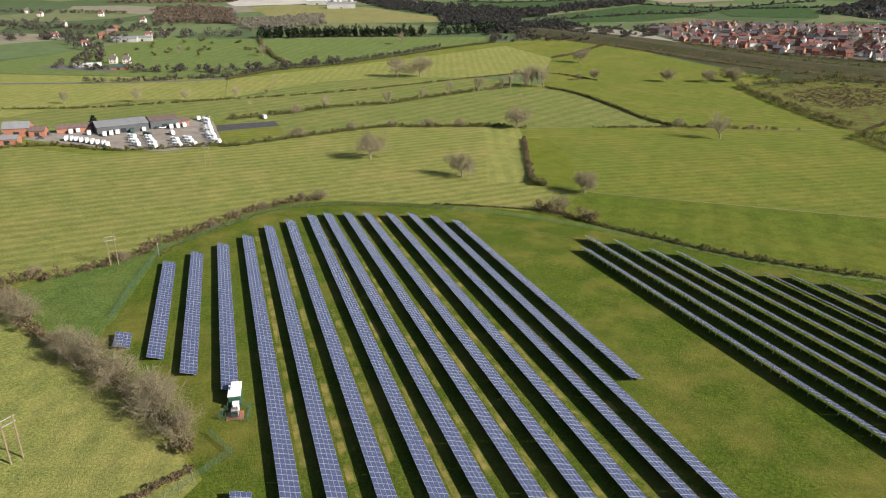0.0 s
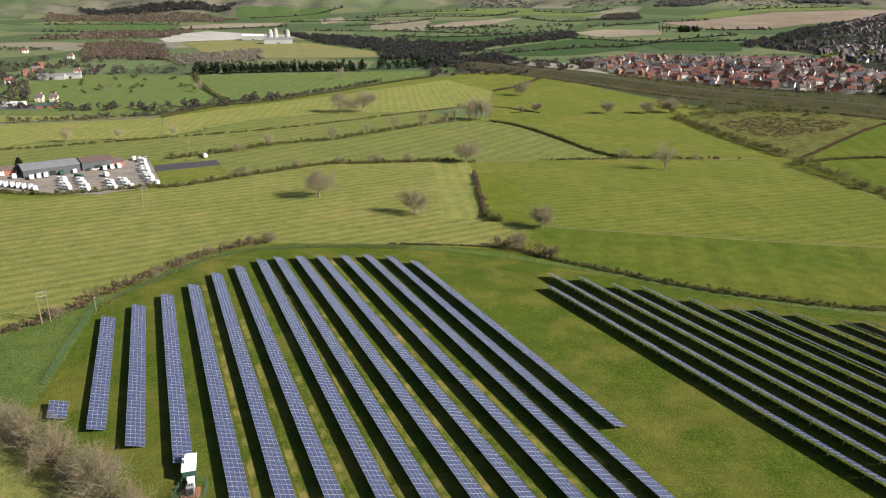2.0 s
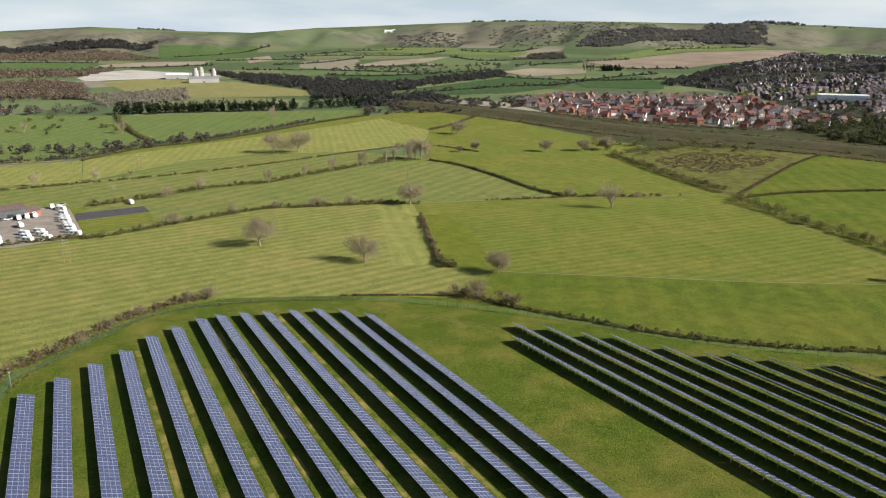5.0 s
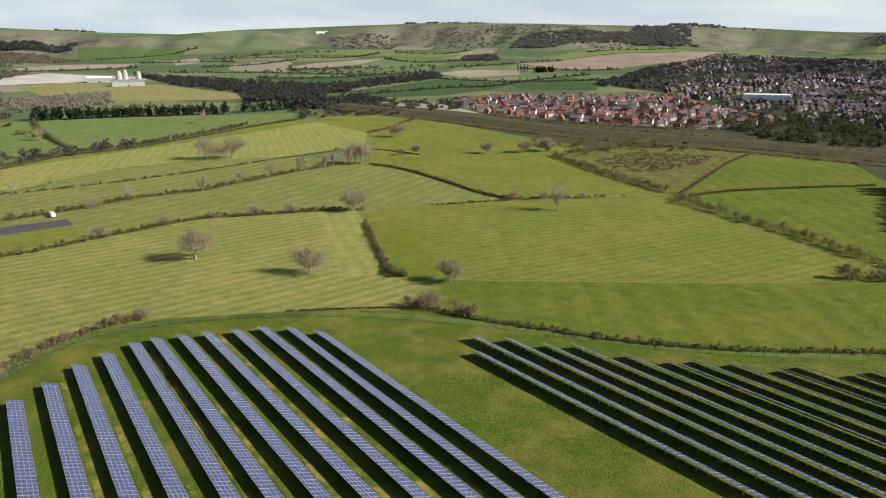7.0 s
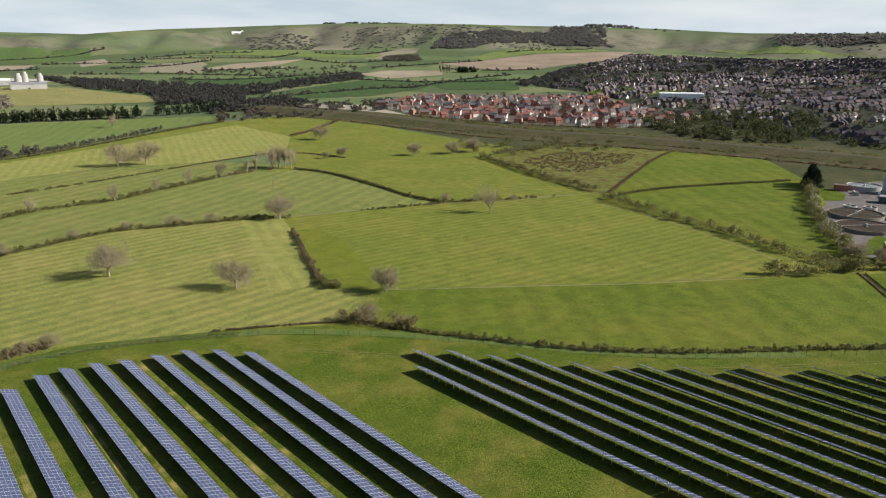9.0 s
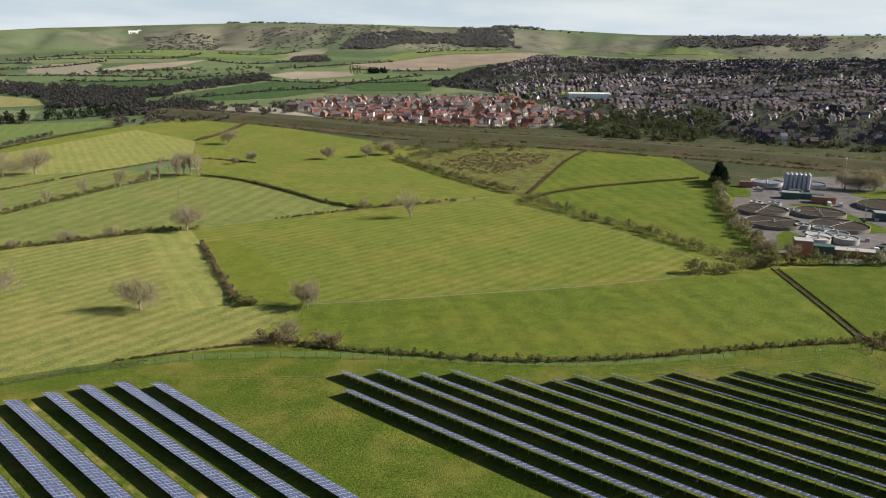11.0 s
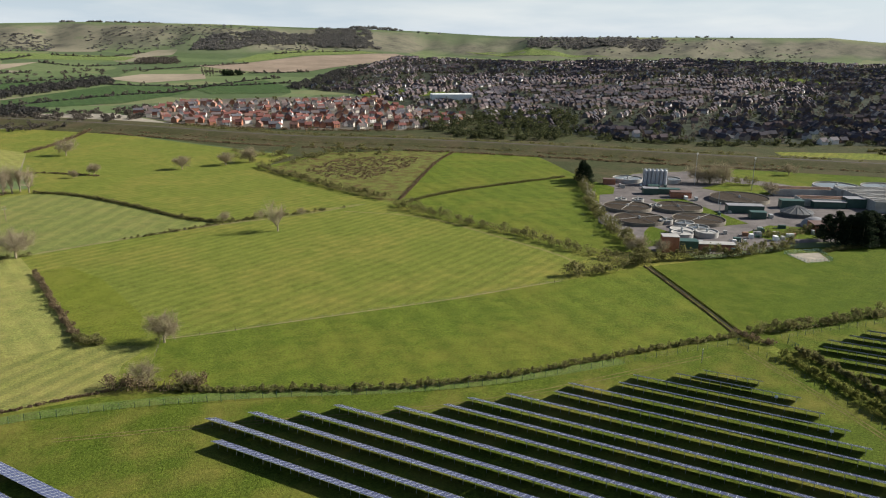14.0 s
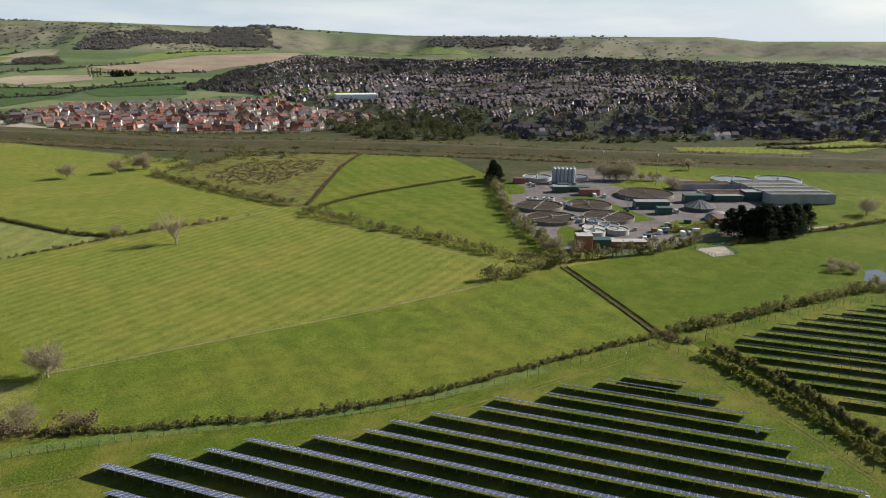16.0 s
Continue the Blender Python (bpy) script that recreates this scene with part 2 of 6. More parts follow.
M_WOOD_PALE = islands("pale_catkin_wood", [(0.0, (0.17, 0.15, 0.115)), (0.5, (0.26, 0.23, 0.18)), (1.0, (0.36, 0.32, 0.26))], thin=0.35)
# Darker version of the winter wood, with cloud shade put into its colour.
M_WOOD_DARK = islands("shade_toned_winter_wood", [(0.0, (0.040, 0.042, 0.042)), (0.5, (0.066, 0.064, 0.060)), (1.0, (0.105, 0.098, 0.085))], thin=0.4)
M_WOOD_GREEN = islands("budding_wood", [(0.0, (0.035, 0.042, 0.022)), (0.5, (0.065, 0.075, 0.034)), (1.0, (0.12, 0.125, 0.05))], thin=0.35)
# Paler and greyer than the nearer woods: distance haze is put into the colour.
M_HILLWOOD = islands("hazed_hanging_wood", [(0.0, (0.115, 0.112, 0.108)), (0.5, (0.165, 0.157, 0.146)), (1.0, (0.22, 0.205, 0.185))], thin=0.45)

M_ALU = rough_paint("anodised_aluminium", (0.40, 0.42, 0.46), 0.08, 3.0, 0.45, 0.2)
M_STEEL = rough_paint("galvanised_steel", (0.42, 0.43, 0.43), 0.15, 2.0, 0.55, 0.6)


# ---- helpers for things ----
def link_mesh(name, verts, faces, mat, parent=None, label="", smooth=False):
    me = bpy.data.meshes.new(name)
    me.from_pydata(verts, [], faces)
    me.materials.append(mat)
    if smooth:
        me.polygons.foreach_set("use_smooth", [True] * len(me.polygons))
    me.update()
    ob = new(name, me)
    if parent is not None:
        ob.parent = parent
    if label:
        tagged(ob, label)
    return ob


def part(name, bm, mat, parent=None, label=""):
    me = bpy.data.meshes.new(name)
    bm.to_mesh(me)
    bm.free()
    me.materials.append(mat)
    ob = new(name, me)
    if parent is not None:
        ob.parent = parent
    if label:
        tagged(ob, label)
    return ob


def thing(name, m, label, category, group="", kind=""):
    e = new(name)
    e.empty_display_size = 0.5
    e.matrix_basis = m
    return tagged(e, label, category, group, kind)


def box(bm, size, at, m=None, bevel=0.0):
    g = bmesh.ops.create_cube(bm, size=1, matrix=(m or Matrix()) @ Matrix.Translation(at) @ Matrix.Diagonal((*size, 1)))
    if bevel:
        es = list({e for v in g["verts"] for e in v.link_edges})
        bmesh.ops.bevel(bm, geom=es, offset=bevel, segments=1, affect="EDGES")
    return g["verts"]


def rod(bm, r1, r2, a, b, sides=8):
    a, b = Vector(a), Vector(b)
    q = (b - a).to_track_quat("Z", "Y").to_matrix().to_4x4()
    bmesh.ops.create_cone(bm, cap_ends=True, segments=sides, radius1=r1, radius2=r2, depth=(b - a).length,
                          matrix=Matrix.Translation((a + b) / 2) @ q)


def along(pts, step):
    """Points every step metres along a line of corners, with the way there."""
    out = []
    for (x0, y0), (x1, y1) in zip(pts, pts[1:]):
        d = math.hypot(x1 - x0, y1 - y0)
        k = max(1, int(round(d / step)))
        for i in range(k):
            out.append((x0 + (x1 - x0) * i / k, y0 + (y1 - y0) * i / k, math.atan2(y1 - y0, x1 - x0)))
    out.append((*pts[-1], out[-1][2]))
    return out


def smooth_line(pts, rounds=2):
    for _ in range(rounds):
        q = [pts[0]]
        for a, b in zip(pts, pts[1:]):
            q += [(a[0] * 0.75 + b[0] * 0.25, a[1] * 0.75 + b[1] * 0.25), (a[0] * 0.25 + b[0] * 0.75, a[1] * 0.25 + b[1] * 0.75)]
        pts = q + [pts[-1]]
    return pts


def drape(name, poly, mat, label, lift=0.06, step=40.0):
    """A field: a polygon laid on the land, cut so that it follows it."""
    bm = bmesh.new()
    bm.faces.new([bm.verts.new((x, y, 0)) for x, y in poly])
    xs, ys = [p[0] for p in poly], [p[1] for p in poly]
    for axis, lo, hi in ((0, min(xs), max(xs)), (1, min(ys), max(ys))):
        no = (1, 0, 0) if axis == 0 else (0, 1, 0)
        v = lo + step
        while v < hi:
            bmesh.ops.bisect_plane(bm, geom=bm.verts[:] + bm.edges[:] + bm.faces[:], plane_co=scaled(no, v), plane_no=no)
            v += step
    for v in bm.verts:
        v.co.z = gz(v.co.x, v.co.y) + lift
    bmesh.ops.recalc_face_normals(bm, faces=bm.faces[:])
    if sum(f.normal.z for f in bm.faces) < 0:
        bmesh.ops.reverse_faces(bm, faces=bm.faces[:])
    ob = part(name, bm, mat)
    return tagged(ob, label, "field", "", "structure")


def leaf_cloud(rng, centres, radii, count, size, flat=0.75):
    """Small faces scattered through clumps: verts and faces for one mesh. count faces per clump."""
    centres, radii = np.asarray(centres, float), np.asarray(radii, float)
    k = len(centres)
    d = rng.normal(size=(k, count, 3))
    d /= np.linalg.norm(d, axis=2, keepdims=True)
    d *= rng.random((k, count, 1)) ** 0.45
    p = (centres[:, None] + d * radii[:, None]).reshape(-1, 3)
    a = rng.normal(size=p.shape)
    a /= np.linalg.norm(a, axis=1, keepdims=True)
    b = np.cross(a, rng.normal(size=p.shape))
    b /= np.linalg.norm(b, axis=1, keepdims=True)
    s = size * (0.5 + rng.random((len(p), 1)))
    v = np.stack([p - a * s, p + b * s * flat, p + a * s, p - b * s * flat], 1).reshape(-1, 3)
    f = np.arange(len(v)).reshape(-1, 4)
    return v.tolist(), f.tolist()


HEDGE_RNG = np.random.default_rng(5)


def hedge(pts, height, width, mat, label, density=34, leaf=0.26, gaps=0.0, name="hedge", tall=0.35):
    """A hedge along a line: overlapping clumps of twigs and leaves of uneven height, standing on the land."""
    rng = HEDGE_RNG
    cs, rs = [], []
    for x, y, a in along(smooth_line(pts), width * 0.45):
        if rng.random() < gaps:
            continue
        h = height * (1 - tall + 2 * tall * rng.random() ** 1.5)
        w = width * (0.4 + 0.25 * rng.random())
        x, y = x + rng.normal() * width * 0.12, y + rng.normal() * width * 0.12
        z = gz(x, y)
        cs.append((x, y, z + h * 0.45))
        rs.append((w, w, h * 0.55))
        if rng.random() < 0.6:
            cs.append((x + rng.normal() * w * 0.5, y + rng.normal() * w * 0.5, z + h * 0.72))
            rs.append((w * 0.55, w * 0.55, h * 0.33))
    v, f = leaf_cloud(rng, cs, rs, int(density * 1.7), leaf)
    ob = link_mesh(name, v, f, mat)
    return tagged(ob, label, "hedge", "", "stuff")


# ---- land ----
def build_land():
    rings = np.concatenate([[0.0], np.geomspace(20, 2300, 90), np.linspace(2330, 4850, 110)])
    az = np.radians(np.concatenate([np.arange(-45, 95, 0.5), np.arange(95, 315, 4.0)]))
    R, A = np.meshgrid(rings, az, indexing="ij")
    X, Y = R * np.sin(A), R * np.cos(A)
    Z = ground(X, Y)
    v = np.stack([X, Y, Z], -1).reshape(-1, 3)
    n, k = R.shape
    i, j = np.meshgrid(np.arange(n - 1), np.arange(k), indexing="ij")
    a, b = i * k + j, i * k + (j + 1) % k
    f = np.stack([a, b, b + k, a + k], -1).reshape(-1, 4)
    ob = link_mesh("ground", v.tolist(), f[:, ::-1].tolist(), M_LAND, smooth=True)
    return tagged(ob, "rolling farmland patchwork reaching to the chalk downs", "ground", "", "structure")


build_land()

# ---- fields ----
drape("field_base", [(-330, -60), (560, -60), (560, 110), (480, 165), (300, 250), (450, 445), (480, 620), (300, 690), (90, 670), (-160, 490), (-330, 420)], M_FIELD_MID, "pasture margins between the fields", 0.012, 20)
drape("margin_railside", [(430, 400), (455, 445), (560, 640), (300, 730), (255, 645), (278, 460)], M_FIELD_DARK, "rough pasture margin below the railway", 0.03, 20)
drape("margin_works", [(420, 400), (500, 430), (570, 440), (640, 390), (730, 215), (560, 105), (430, 190), (500, 300)], M_FIELD_DARK, "grass margin round the treatment works", 0.03, 20)
drape("margin_road", [(-215, 690), (-126, 785), (84, 995), (130, 868), (226, 1008), (160, 1085), (74, 1036), (-2, 971), (-66, 888), (-133, 803), (-215, 720)], M_FIELD_MID, "grass margin along the country road", 0.05, 20)
drape("margin_yard", [(-560, 560), (-300, 480), (-262, 562), (-178, 575), (-150, 482), (-265, 400), (-420, 420)], M_FIELD_FAR, "pasture behind the caravan yard", 0.04, 20)
drape("field_solar", [(-132, 195), (-98, 242), (-72, 285), (-45, 293), (5, 289), (42, 279), (52, 270), (84, 247), (120, 222), (155, 208), (196, 195),
                      (222, 188), (216, 178), (206, 156), (192, 130), (150, 60), (60, -60), (-110, -60), (-46, 108), (-60, 128), (-92, 153)],
      M_SOLAR_GRASS, "solar farm meadow with dry tufts between the rows", 0.05)
drape("field_solar_second", [(224, 186), (240, 178), (283, 161), (330, 143), (420, 60), (330, -40), (200, -40), (150, 60), (192, 128), (212, 158)],
      M_SOLAR_GRASS, "green meadow under the second solar array", 0.05)
drape("field_near_pasture", [(-140, 196), (-115, 171), (-92, 152), (-60, 127), (-46, 106), (-110, -60), (-300, -60), (-300, 180)],
      M_FIELD_PALE, "pale green pasture outside the thick hedge", 0.05)
drape("field_striped", [(-132, 199), (-112, 213), (-98, 241), (-82, 272), (-69, 287), (-54, 294), (6, 289), (40, 283), (48, 300), (60, 310), (42, 326),
                        (21, 329), (25, 437), (26, 468), (-11, 464), (-43, 463), (-84, 430), (-127, 397), (-190, 372), (-265, 400), (-330, 300), (-300, 185)],
      M_FIELD_STRIPED, "yellow-green striped pasture with dry patches", 0.05)
drape("field_pale_strip", [(21, 329), (42, 326), (45, 362), (49, 430), (50, 466), (26, 468), (25, 437)], M_FIELD_PALE, "pale mown strip of grass", 0.07)
drape("field_mown", [(46, 322), (64, 314), (103, 301), (169, 281), (222, 269), (250, 266), (268, 280), (268, 330), (268, 390), (264, 450), (252, 464),
                     (207, 461), (145, 469), (98, 469), (50, 466), (49, 428), (45, 362)], M_FIELD_MID, "large mown pasture with faint stripes", 0.05)
drape("field_dark", [(58, 300), (64, 314), (103, 301), (169, 281), (222, 269), (270, 260), (252, 232), (236, 208), (221, 189), (175, 204), (134, 216),
                     (103, 232), (82, 249), (55, 270), (47, 282)], M_FIELD_DARK, "dark green grazed pasture", 0.05)
drape("field_bright", [(222, 188), (236, 208), (253, 232), (271, 258), (304, 246), (357, 230), (410, 198), (481, 166), (560, 110), (420, 60), (330, 143), (240, 178)],
      M_FIELD_BRIGHT, "bright green meadow beside the ditch", 0.05)
drape("field_green", [(268, 280), (278, 268), (311, 305), (345, 346), (395, 393), (446, 440), (390, 455), (347, 460), (309, 460), (268, 450), (265, 387)],
      M_FIELD_DARK, "green paddock beside the treatment works", 0.05)
drape("field_rough", [(268, 460), (280, 463), (342, 518), (411, 579), (470, 630), (360, 690), (270, 640), (266, 520)], M_ROUGH, "rough rushy pasture with brown tussocks", 0.06)
drape("field_corner", [(282, 462), (309, 460), (347, 460), (438, 449), (520, 560), (465, 612), (411, 579), (342, 518)], M_FIELD_DARK, "dark green corner field below the railway", 0.06)
drape("field_lower", [(-127, 397), (-100, 417), (-66, 445), (-43, 464), (26, 469), (53, 465), (98, 469), (155, 476), (143, 498), (135, 541), (124, 585),
                      (110, 624), (92, 644), (55, 646), (10, 610), (-43, 556), (-98, 526), (-150, 482)], M_FIELD_FAR, "pasture between two hedges", 0.06)
drape("field_ridge", [(155, 478), (207, 463), (252, 466), (266, 520), (266, 586), (268, 648), (240, 640), (92, 664), (92, 648), (110, 627), (125, 586), (136, 541)],
      M_FIELD_MID, "striped pasture along the dark ditch hedge", 0.06)
drape("field_upper_left", [(-150, 484), (-98, 528), (-43, 558), (10, 612), (55, 650), (92, 668), (31, 711), (-57, 709), (-120, 676), (-175, 573), (-260, 560), (-265, 500)],
      M_FIELD_FAR, "long pasture above the hedge", 0.07)
drape("field_upper", [(-210, 695), (-178, 575), (-120, 678), (-57, 711), (31, 713), (102, 755), (130, 870), (84, 995), (-126, 788)], M_FIELD_PALE, "pale striped pasture below the road", 0.08)
drape("field_far_striped", [(93, 668), (257, 630), (326, 693), (245, 960), (226, 1005), (130, 870), (104, 755)], M_FIELD_MID, "far striped pasture with scattered trees", 0.08)
drape("field_far_green", [(-269, 1060), (-176, 818), (-132, 820), (58, 1050), (82, 1096), (-30, 1095), (-178, 1076)], M_FIELD_FARGREEN, "bright green far field before the conifers", 0.1)
drape("field_far_left", [(-520, 720), (-215, 705), (-180, 812), (-275, 1060), (-420, 1070), (-470, 900)], M_FIELD_FARGREEN, "green field with scattered bushes", 0.1)
drape("field_left", [(-520, 715), (-212, 698), (-178, 575), (-262, 562), (-300, 480), (-560, 560)], M_FIELD_PALE, "pale pasture beyond the caravan yard", 0.08)
drape("field_beyond_works", [(604, 372), (711, 210), (600, 170), (545, 208), (545, 290)], M_FIELD_BRIGHT, "green field behind the treatment works", 0.08)
# Rough brown-green grass, its colour darkened further to stand in for shadow.
M_RAILSIDE = grass("shade_toned_railside_grass", (0.052, 0.058, 0.028), (0.085, 0.072, 0.042), 0.8, patch=0.03)
drape("rail_rough", [(452, 447), (520, 560), (470, 625), (440, 690), (500, 640), (570, 560), (640, 430), (700, 290), (720, 215), (604, 372), (548, 400), (498, 425), (430, 408)], M_RAILSIDE, "rough grass between the works and the railway, darkened for shade", 0.1, 25)
drape("rail_scrubland", [(226, 1008), (250, 960), (330, 700), (272, 652), (362, 692), (470, 632), (560, 640), (700, 300), (760, 190), (900, 10), (1010, 110), (900, 190), (860, 330), (780, 430), (670, 575),
                         (680, 640), (650, 760), (720, 840), (600, 800), (530, 800), (425, 890), (335, 1020), (300, 1100)], M_RAILSIDE, "rough brown scrubland along the railway", 0.16, 25)
drape("rail_meadow", [(715, 407), (787, 327), (772, 284), (715, 300), (690, 385)], M_FIELD_MID, "green meadow beyond the railway", 0.5, 25)
drape("rail_meadow_east", [(799, 314), (969, 259), (863, 239), (794, 259)], M_FIELD_MID, "green meadow below the town", 0.5, 25)
hedge([(775, 330), (800, 290), (860, 245), (900, 200)], 3.0, 4.0, M_HEDGE, "dark hedge beyond the railway", 30, 0.5)
hedge([(790, 345), (850, 300), (960, 262)], 3.0, 4.0, M_HEDGE, "dark hedge below the town", 30, 0.5)

# ---- hedges ----
hedge([(-137, 198), (-123, 203), (-113, 213), (-106, 223), (-99, 241), (-90, 254), (-82, 272), (-69, 287), (-55, 294)], 3.2, 3.2, M_HEDGE_BROWN, "brown winter hedge with dark bushes behind the fence", 40, 0.24, 0.1)
hedge([(40, 283), (48, 276), (60, 268)], 4.5, 5.5, M_HEDGE_BROWN, "clump of bare hawthorn bushes at the field corner", 60, 0.24)
hedge([(47, 281), (54, 270), (81, 248), (103, 231), (118, 223), (135, 215), (153, 209), (175, 203), (195, 196), (218, 187)], 1.9, 2.4, M_HEDGE, "low trimmed brown hedge along the solar farm", 40, 0.2)
hedge([(-5, 290), (20, 287), (40, 283)], 0.7, 1.4, M_HEDGE_BROWN, "low dry bramble bank along the fence", 24, 0.2, 0.2)
hedge([(-132, 192), (-116, 171), (-93, 153), (-79, 144), (-60, 127), (-52, 117)], 3.4, 4.0, M_HEDGE_BROWN, "thick overgrown hedge of bare scrub", 46, 0.24)
hedge([(-49, 111), (-56, 103), (-80, 60)], 1.4, 2.0, M_HEDGE_BROWN, "low brown hedge beside the pasture", 34, 0.2)
hedge([(49, 428), (47, 395), (44.5, 362), (43, 332)], 2.2, 2.6, M_HEDGE_BROWN, "narrow clipped brown hedge between fields", 44, 0.22)
hedge([(42, 331), (44, 325), (48, 322)], 3.6, 4.0, M_HEDGE, "dark bushes at the end of a hedge", 60, 0.24)
hedge([(-127, 397), (-115, 404), (-100, 417), (-84, 431), (-66, 445), (-43, 464), (-11, 464), (26, 469), (53, 465)], 2.8, 3.4, M_HEDGE, "mixed winter hedge with taller bushes", 36, 0.3, 0.08)
hedge([(100, 469), (145, 471), (175, 471)], 1.6, 2.0, M_HEDGE, "low hedge with gaps beside a ditch", 24, 0.28, 0.45)
hedge([(-150, 482), (-117, 505), (-98, 526), (-80, 544), (-44, 556), (-20, 583), (10, 610), (24, 622)], 3.0, 3.8, M_HEDGE, "irregular dark hedge with taller bushes", 34, 0.34, 0.15)
hedge([(24, 622), (55, 647), (75, 652)], 3.0, 4.0, M_HEDGE_BROWN, "sparse bare bushes along a ditch", 30, 0.3, 0.5)
hedge([(92, 647), (110, 626), (124, 585), (135, 541), (143, 498), (155, 476)], 2.0, 2.6, M_HEDGE, "low dark ditch hedge curving between pastures", 34, 0.3)
hedge([(155, 476), (174, 471), (205, 466), (236, 465)], 2.6, 3.0, M_HEDGE, "scattered dark bushes along a fence line", 34, 0.3, 0.5)
hedge([(268, 652), (266, 586), (266, 519), (272, 468)], 4.8, 5.8, M_HEDGE, "thick dark hedge between pasture and rough ground", 54, 0.34)
hedge([(266, 450), (264, 387), (270, 348), (267, 305), (268, 278), (271, 264)], 5.6, 6.4, M_HEDGE, "thick dark hedge beside the paddock", 64, 0.32)
hedge([(231, 272), (245, 268), (262, 264), (276, 262)], 6.2, 7.5, M_HEDGE, "tall thicket at the hedge corner", 90, 0.32)
hedge([(446, 440), (395, 393), (346, 346), (311, 305), (285, 272)], 7.0, 7.0, M_HEDGE, "tall budding hedge screening the treatment works", 80, 0.34)
hedge([(420, 415), (375, 373), (330, 327), (296, 285)], 7.0, 4.0, M_BLOSSOM, "white blackthorn blossom in a tall hedge", 14, 0.3, 0.4)
hedge([(280, 462), (342, 518), (411, 579), (460, 612)], 1.8, 2.2, M_HEDGE_BROWN, "low brown hedge across the rough field", 30, 0.3)
hedge([(278, 451), (309, 459), (347, 460), (390, 455), (438, 449)], 1.8, 2.4, M_HEDGE, "low hedge between small fields", 30, 0.3, 0.1)
hedge([(282, 262), (304, 248), (329, 236), (357, 230)], 6.0, 5.0, M_HEDGE, "hedge of budding scrub before the works", 70, 0.3)
hedge([(362, 216), (408, 199), (449, 180), (481, 167), (560, 120)], 2.4, 3.0, M_HEDGE, "clipped dark green hedge along a lane", 40, 0.28)
hedge([(225, 185), (238, 178), (252, 173), (281, 162), (314, 149), (330, 143)], 4.2, 4.6, M_HEDGE, "thick budding hedge beside the second array", 75, 0.25)
hedge([(212, 169), (204, 152), (195, 136), (187, 123), (177, 108)], 2.8, 2.2, M_HEDGE_GREEN, "bright green overgrown hedge beside a ditch", 70, 0.22)
hedge([(220, 167), (213, 151), (204, 135), (194, 121), (184, 105)], 2.6, 2.0, M_HEDGE, "brown bramble hedge beside a ditch", 70, 0.22)
hedge([(221, 189), (218, 182), (220, 176)], 2.4, 3.0, M_HEDGE_BROWN, "bramble thicket at the fence corner", 46, 0.22)
hedge([(-262, 380), (-224, 398), (-184, 381), (-150, 394), (-128, 402)], 2.4, 3.2, M_HEDGE, "scrubby hedge before the caravan yard", 34, 0.3, 0.25)
hedge([(-210, 688), (-195, 730), (-172, 778), (-131, 796), (-63, 881), (0, 964), (72, 1030)], 2.4, 3.6, M_HEDGE, "roadside hedge", 20, 0.45)
hedge([(-330, 655), (-215, 700), (-200, 742), (-176, 792), (-136, 810), (-70, 895), (-6, 978)], 4.5, 5.0, M_WOOD, "tall bare roadside hedge on the far verge", 24, 0.5, 0.2)
hedge([(-178, 816), (-215, 900), (-250, 1000), (-268, 1062)], 4.0, 5.0, M_HEDGE, "dark field hedge", 24, 0.5)
hedge([(-560, 560), (-470, 540), (-300, 500), (-178, 570), (-118, 600), (-60, 640), (30, 712)], 1.6, 2.6, M_HEDGE, "thin hedge and ditch across pasture", 16, 0.4, 0.35)
hedge([(31, 712), (104, 757), (150, 690)], 1.2, 2.0, M_HEDGE_BROWN, "low bank between pastures", 16, 0.4, 0.3)
hedge([(130, 870), (160, 900), (226, 1008)], 2.6, 3.6, M_HEDGE_BROWN, "brown hedge along a farm track", 24, 0.45)

